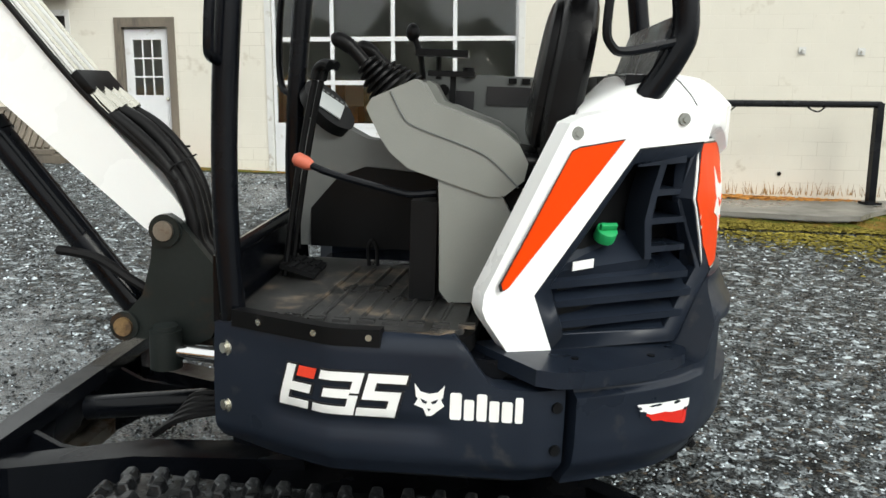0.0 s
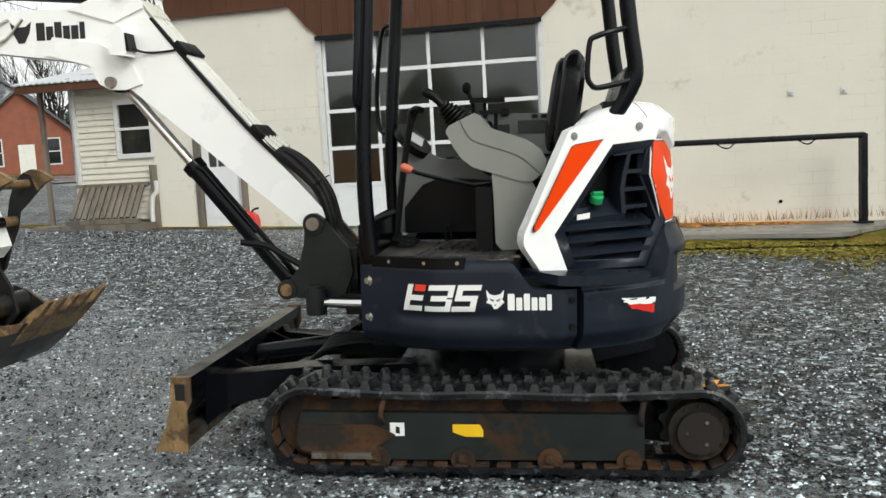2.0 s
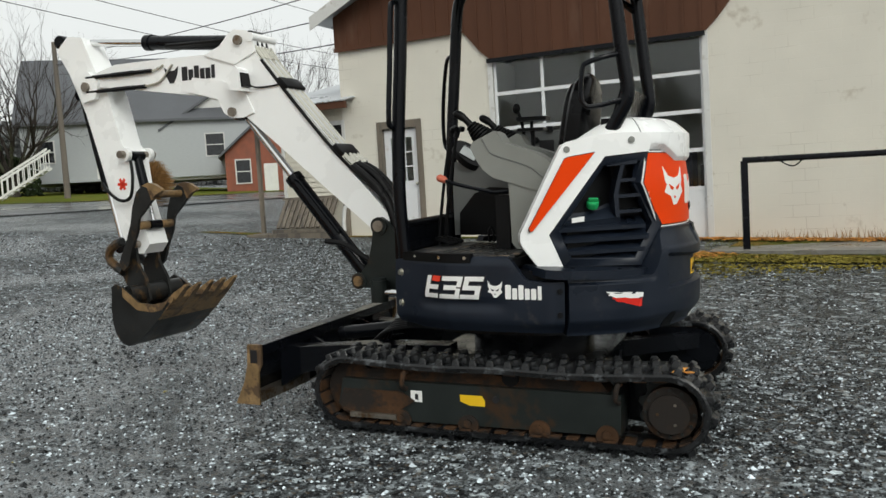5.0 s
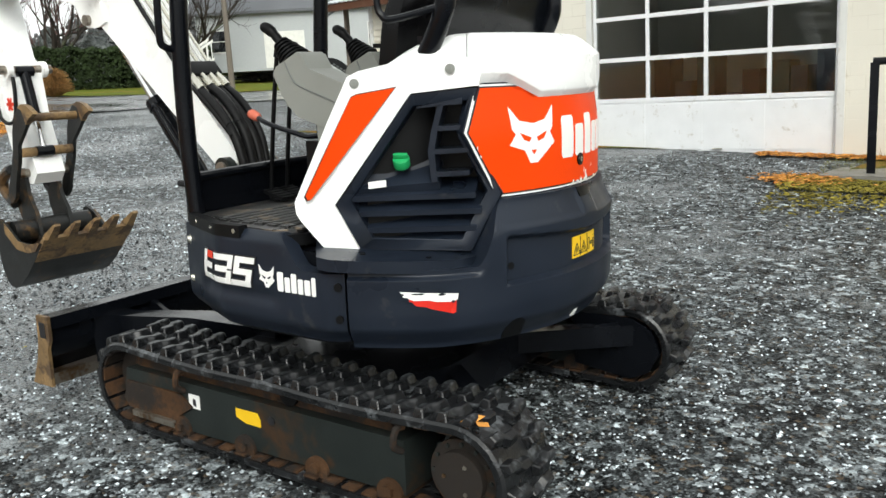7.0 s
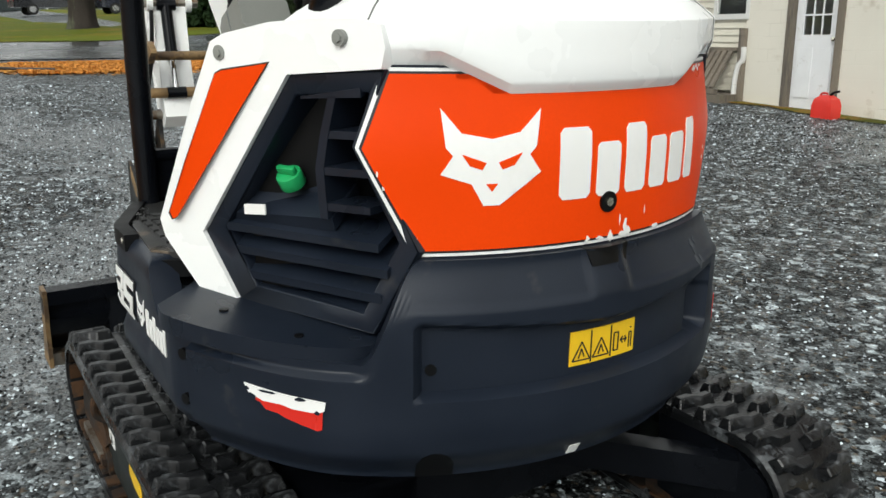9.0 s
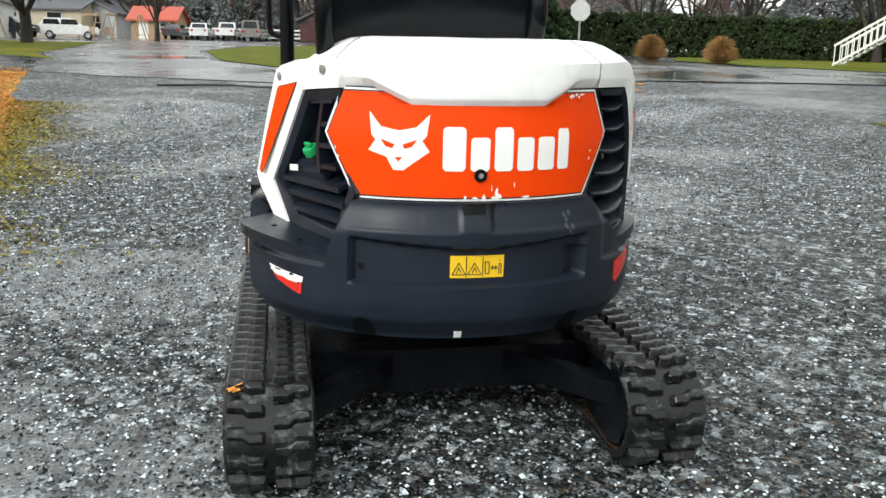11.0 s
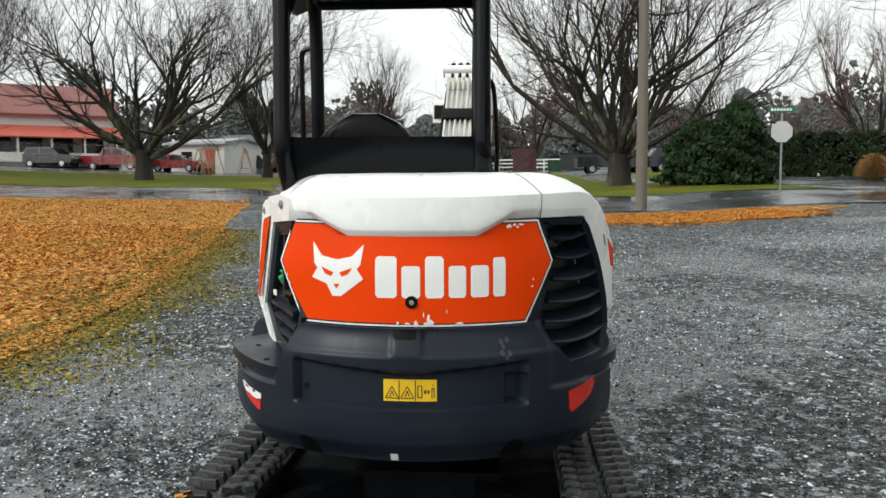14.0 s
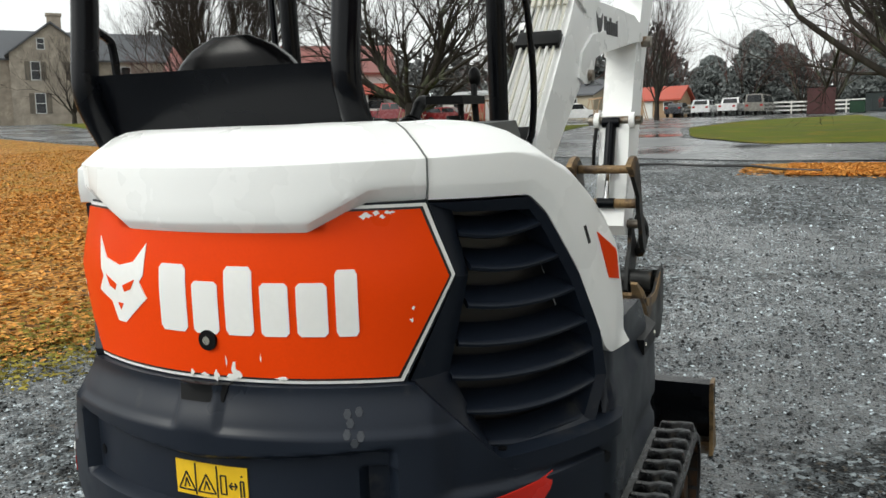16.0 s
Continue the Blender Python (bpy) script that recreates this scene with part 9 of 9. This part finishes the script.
# brick house behind the annex
house(-30.4, 44.2, 33, 5.5, 8, 2.9, 2.4, BRICKM, SLATE, [(1.6, 0.9, 0.9, 1.5), (-1.6, 0.9, 0.9, 1.5)], "red brick house with a white gable", [(0.2, 0.9, 2.1, WHITEWOOD)], gable_front=True)
house(-15, 44, 20, 10, 9, 4.6, 3.0, WHITESIDE, SLATE, [(-2.6, 2.9, 1.0, 1.4), (2.4, 2.9, 1.0, 1.4)], "tall white gabled house behind the annex", gable_front=True)

# white outdoor stairs
stairs = thing("outdoor_stairs", "white wooden outdoor stairs with handrails", "stairs", at=Matrix.Translation((-34.2, 25.0, ground_z(-34.2, 25))) @ Matrix.Rotation(radians(40), 4, "Z"))
for k in range(8):
    bm = B()
    box(bm, 0.28 * k, 0.28 * k + 0.3, -0.6, 0.6, 0.18 * (k + 1) - 0.04, 0.18 * (k + 1))
    part("step", bm, WHITEWOOD, stairs)
for s in (-0.6, 0.6):
    for o in (0.0, 0.9):
        bm = B()
        loft(bm, [[(x, s - 0.03, z), (x, s + 0.03, z), (x, s + 0.03, z + 0.12), (x, s - 0.03, z + 0.12)] for x, z in ((0, 0.05 + o), (2.4, 1.5 + o))])
        part("handrail", bm, WHITEWOOD, stairs)
    for k in range(10):
        bm = B()
        x = 0.05 + 0.25 * k
        box(bm, x - 0.02, x + 0.02, s - 0.02, s + 0.02, 0.1 + 0.6 * x, 0.97 + 0.6 * x)
        part("baluster", bm, WHITEWOOD, stairs)


# garden swings and pergolas for sale
def swing_frame(x, y, turn):
    t = thing("garden_swing", "cedar garden swing frame on display", "garden swing", "garden swings on display", at=Matrix.Translation((x, y, ground_z(x, y))) @ Matrix.Rotation(radians(turn), 4, "Z"))
    for s in (-1, 1):
        for q in (-1, 1):
            bm = B()
            tube(bm, [(q * 0.6, s * 1.2, 0), (q * 0.08, s * 1.0, 2.0)], 0.045, 6)
            part("leg", bm, CEDAR, t)
    bm = B()
    box(bm, -0.08, 0.08, -1.3, 1.3, 1.98, 2.12)
    part("top_beam", bm, CEDAR, t)
    for k in range(5):
        bm = B()
        box(bm, -0.25 + 0.1 * k, -0.18 + 0.1 * k, -0.8, 0.8, 0.5, 0.53)
        part("seat_slat", bm, CEDAR, t)
    for k in range(9):
        bm = B()
        box(bm, -0.3, -0.27, -0.8 + 0.2 * k - 0.04, -0.8 + 0.2 * k + 0.04, 0.5, 1.1)
        part("back_slat", bm, CEDAR, t)
    return t


for k, (x, y) in enumerate(((-62.8, -24.6), (-63.8, -22.0), (-64.8, -26.0), (-71.8, -15.6), (-73.0, -13.6), (-70.8, -17.0), (-61.0, -30.0))):
    swing_frame(x, y, 80 + 25 * (k % 3))

# garden sign before the shop
gs = thing("garden_sign", "white wooden shop sign between two posts", "sign", at=Matrix.Translation((-37.6, -30.7, ground_z(-37.6, -30.7))) @ Matrix.Rotation(radians(120), 4, "Z"))
for s in (-1, 1):
    bm = B()
    box(bm, s * 1.0 - 0.08, s * 1.0 + 0.08, -0.08, 0.08, 0, 2.1)
    part("sign_post", bm, WHITEWOOD, gs)
bm = B()
box(bm, -0.92, 0.92, -0.04, 0.04, 0.7, 1.85)
bd = part("sign_board", bevel(bm, 0.02), WHITEWOOD, gs)
bm = B()
for k, (w, z) in enumerate(((0.5, 1.6), (0.6, 1.4), (0.4, 1.2))):
    box(bm, -w, w, -0.05, -0.041, z, z + 0.1)
part("lettering_bar", bm, mat("brown_lettering", (0.22, 0.10, 0.04), 0.6, bump=0), bd)

# ---- fallen leaves and grass blades on the nearer lawns ----
def scatter_leaves(name, areas, n, size, seed, material, label):
    rng = np.random.default_rng(seed)
    pts = []
    while len(pts) < n:
        x0, x1, y0, y1, ok = areas[int(rng.integers(len(areas)))]
        x, y = rng.uniform(x0, x1), rng.uniform(y0, y1)
        if ok(x, y):
            pts.append((x, y, ground_z(x, y) + 0.03))
    p = np.array(pts)
    d = rng.normal(0, 0.35, (n, 3)) + np.array([0, 0, 1.0])
    d /= np.linalg.norm(d, axis=1, keepdims=True)
    a = np.cross(d, rng.normal(0, 1, (n, 3)))
    a /= np.linalg.norm(a, axis=1, keepdims=True)
    c = np.cross(d, a)
    s = size * rng.uniform(0.6, 1.3, (n, 1))
    v = np.stack([p - a * s, p + c * s * 0.6 + d * s * 0.25, p + a * s, p - c * s * 0.6 + d * s * 0.25], 1).reshape(-1, 3)
    b = 4 * np.arange(n)[:, None]
    f = np.concatenate([b + [0, 1, 2], b + [0, 2, 3]])
    me = bpy.data.meshes.new(name)
    me.from_pydata(v.tolist(), [], f.tolist())
    me.materials.append(material)
    tagged(new(name, me), label, "leaves" if "leav" in name else "grass", kind="stuff")


def rim_y(x):
    return float(np.interp(x, (-26, -18, -12.8, -8.5, -5.6, -3, 0.2, 3), (-9.0, -7.3, -5.8, -4.9, -4.3, -4.0, -4.6, -6.5)))


scatter_leaves("fallen_leaves", [(-16, 2, -16, -4, lambda x, y: y < rim_y(x) - 0.1), (-26, -6, -30, -6, lambda x, y: y < rim_y(x) - 0.1), (-19.4, -16.6, 0.5, 7.2, lambda x, y: True)], 70000, 0.043, 91, LEAFM, "wet brown leaves lying thickly on the lawn")
BLADE = mat("grass_blades", (0.19, 0.185, 0.045), 0.7, var=0.4, scale=3, fine=20, bump=0, piece=0.4, spec=0.12)


def blades(name, n, seed, spots, label):
    rng = np.random.default_rng(seed)
    v, f = [], []
    while len(v) < 3 * n:
        x, y = spots(rng)
        z = ground_z(x, y)
        h, a = rng.uniform(0.02, 0.07), rng.uniform(0, 6.28)
        dx, dy = rng.normal(0, 0.025, 2)
        k = len(v)
        v += [(x, y, z), (x + 0.007 * math.cos(a), y + 0.007 * math.sin(a), z), (x + dx, y + dy, z + h)]
        f.append((k, k + 1, k + 2))
    me = bpy.data.meshes.new(name)
    me.from_pydata(v, [], f)
    me.materials.append(BLADE)
    tagged(new(name, me), label, "grass", kind="stuff")


def moss_spot(rng):
    x = rng.uniform(-13, 0.3)
    return x, rim_y(x) + abs(rng.normal(0, 0.32)) - 0.25


def wall_spot(rng):
    x = rng.uniform(0.4, 9)
    return x, 6.5 + rng.random() ** 1.5 * 2.2


def flakes(name, n, seed, spots, size, material, label, category):
    """Small ragged tufts lying on the ground, thinning out at random."""
    rng = np.random.default_rng(seed)
    v, f = [], []
    while len(f) < n:
        x, y = spots(rng)
        z = ground_z(x, y) + (0.03 if (x < 3 and y < rim_y(x)) or y > 6.4 else 0.006)
        a, r = rng.uniform(0, 6.28), size * rng.uniform(0.4, 1.3)
        k = len(v)
        for j in range(4):
            q = r * rng.uniform(0.4, 1.0)
            v.append((x + q * math.cos(a + 1.57 * j), y + q * math.sin(a + 1.57 * j), z + rng.uniform(-0.004, 0.016)))
        f.append((k, k + 1, k + 2, k + 3))
    me = bpy.data.meshes.new(name)
    me.from_pydata(v, [], f)
    me.materials.append(material)
    tagged(new(name, me), label, category, kind="stuff")


def moss_wide(rng):
    x = rng.uniform(-15, 1.2)
    return x, rim_y(x) + 0.05 + rng.normal(0, 0.50 + 0.2 * math.sin(x * 1.7))


def verge_rim(rng):
    x = rng.uniform(0.2, 8.0)
    return x, 7.2 - 0.13 * min(x, 5) - abs(rng.normal(0, 0.5 + 0.15 * math.sin(2 * x)))


def wall_foot(rng):
    u, v = rng.uniform(-1.4, 6.0), rng.normal(-0.22, 0.10)
    p = WALL @ Vector((6.47 + u, v, 0))
    return p.x, p.y


def strip_rim(rng):
    y = rng.uniform(-0.5, 8)
    return -16.6 - 0.25 * abs(y - 4.5) + rng.normal(0, 0.45), y


TUFT = mat("moss_tufts", (0.21, 0.175, 0.035), 0.85, spec=0.08, var=0.4, scale=2, fine=30, bump=0.6, dist=0.01, piece=0.5)
flakes("moss_tufts", 26000, 95, moss_wide, 0.030, TUFT, "sparse green moss between lawn and gravel", "moss")
flakes("verge_tufts", 15000, 96, verge_rim, 0.036, TUFT, "mossy tufts thinning out into the gravel", "moss")
flakes("rim_leaves", 12000, 98, lambda g: (lambda x: (x, rim_y(x) - 0.35 + abs(g.normal(0, 0.28))))(g.uniform(-15, 1.5)), 0.035, LEAFM, "wet leaves thinning out at the lawn's rim", "leaves")
flakes("roadside_tufts", 5000, 97, strip_rim, 0.06, LEAFM, "leaves thinning out into the gravel", "leaves")
flakes("leaf_heap", 900, 101, lambda g: (0.40 + g.normal(0, 0.20), 7.0 + g.normal(0, 0.13)), 0.045, LEAFM, "heap of sodden brown leaves at the slab's end", "leaves")
flakes("wall_leaves", 5000, 99, wall_foot, 0.05, LEAFM, "wet brown leaves lying along the wall foot", "leaves")
blades("verge_grass", 9000, 93, moss_spot, "short sparse grass at the gravel's edge")
blades("wall_grass", 9000, 94, wall_spot, "short sparse grass along the workshop")


# the whole neighbourhood behind the machine stands one degree round from the yard's axis
ROUND = Matrix.Translation((4.3, 0, 0)) @ Matrix.Rotation(radians(-1.0), 4, "Z") @ Matrix.Translation((-4.3, 0, 0))
YARD = ("ground", "loose_gravel", "wall_grass", "grass_verge")
bpy.context.view_layer.update()
for ob in list(bpy.context.scene.objects):
    if ob.parent is None and ob.type in ("MESH", "EMPTY") and ob.name not in YARD:
        group = [ob] + list(ob.children_recursive)
        low = [o.matrix_world @ Vector(c) for o in group if o.type == "MESH" for c in o.bound_box]
        if low:
            x = sum(p.x for p in low) / len(low)
            y = sum(p.y for p in low) / len(low)
            if x < -5.5 and y < 9 + (4 - x) * 0.75 - 12 * (x > -16):
                ob.matrix_world = ROUND @ ob.matrix_world
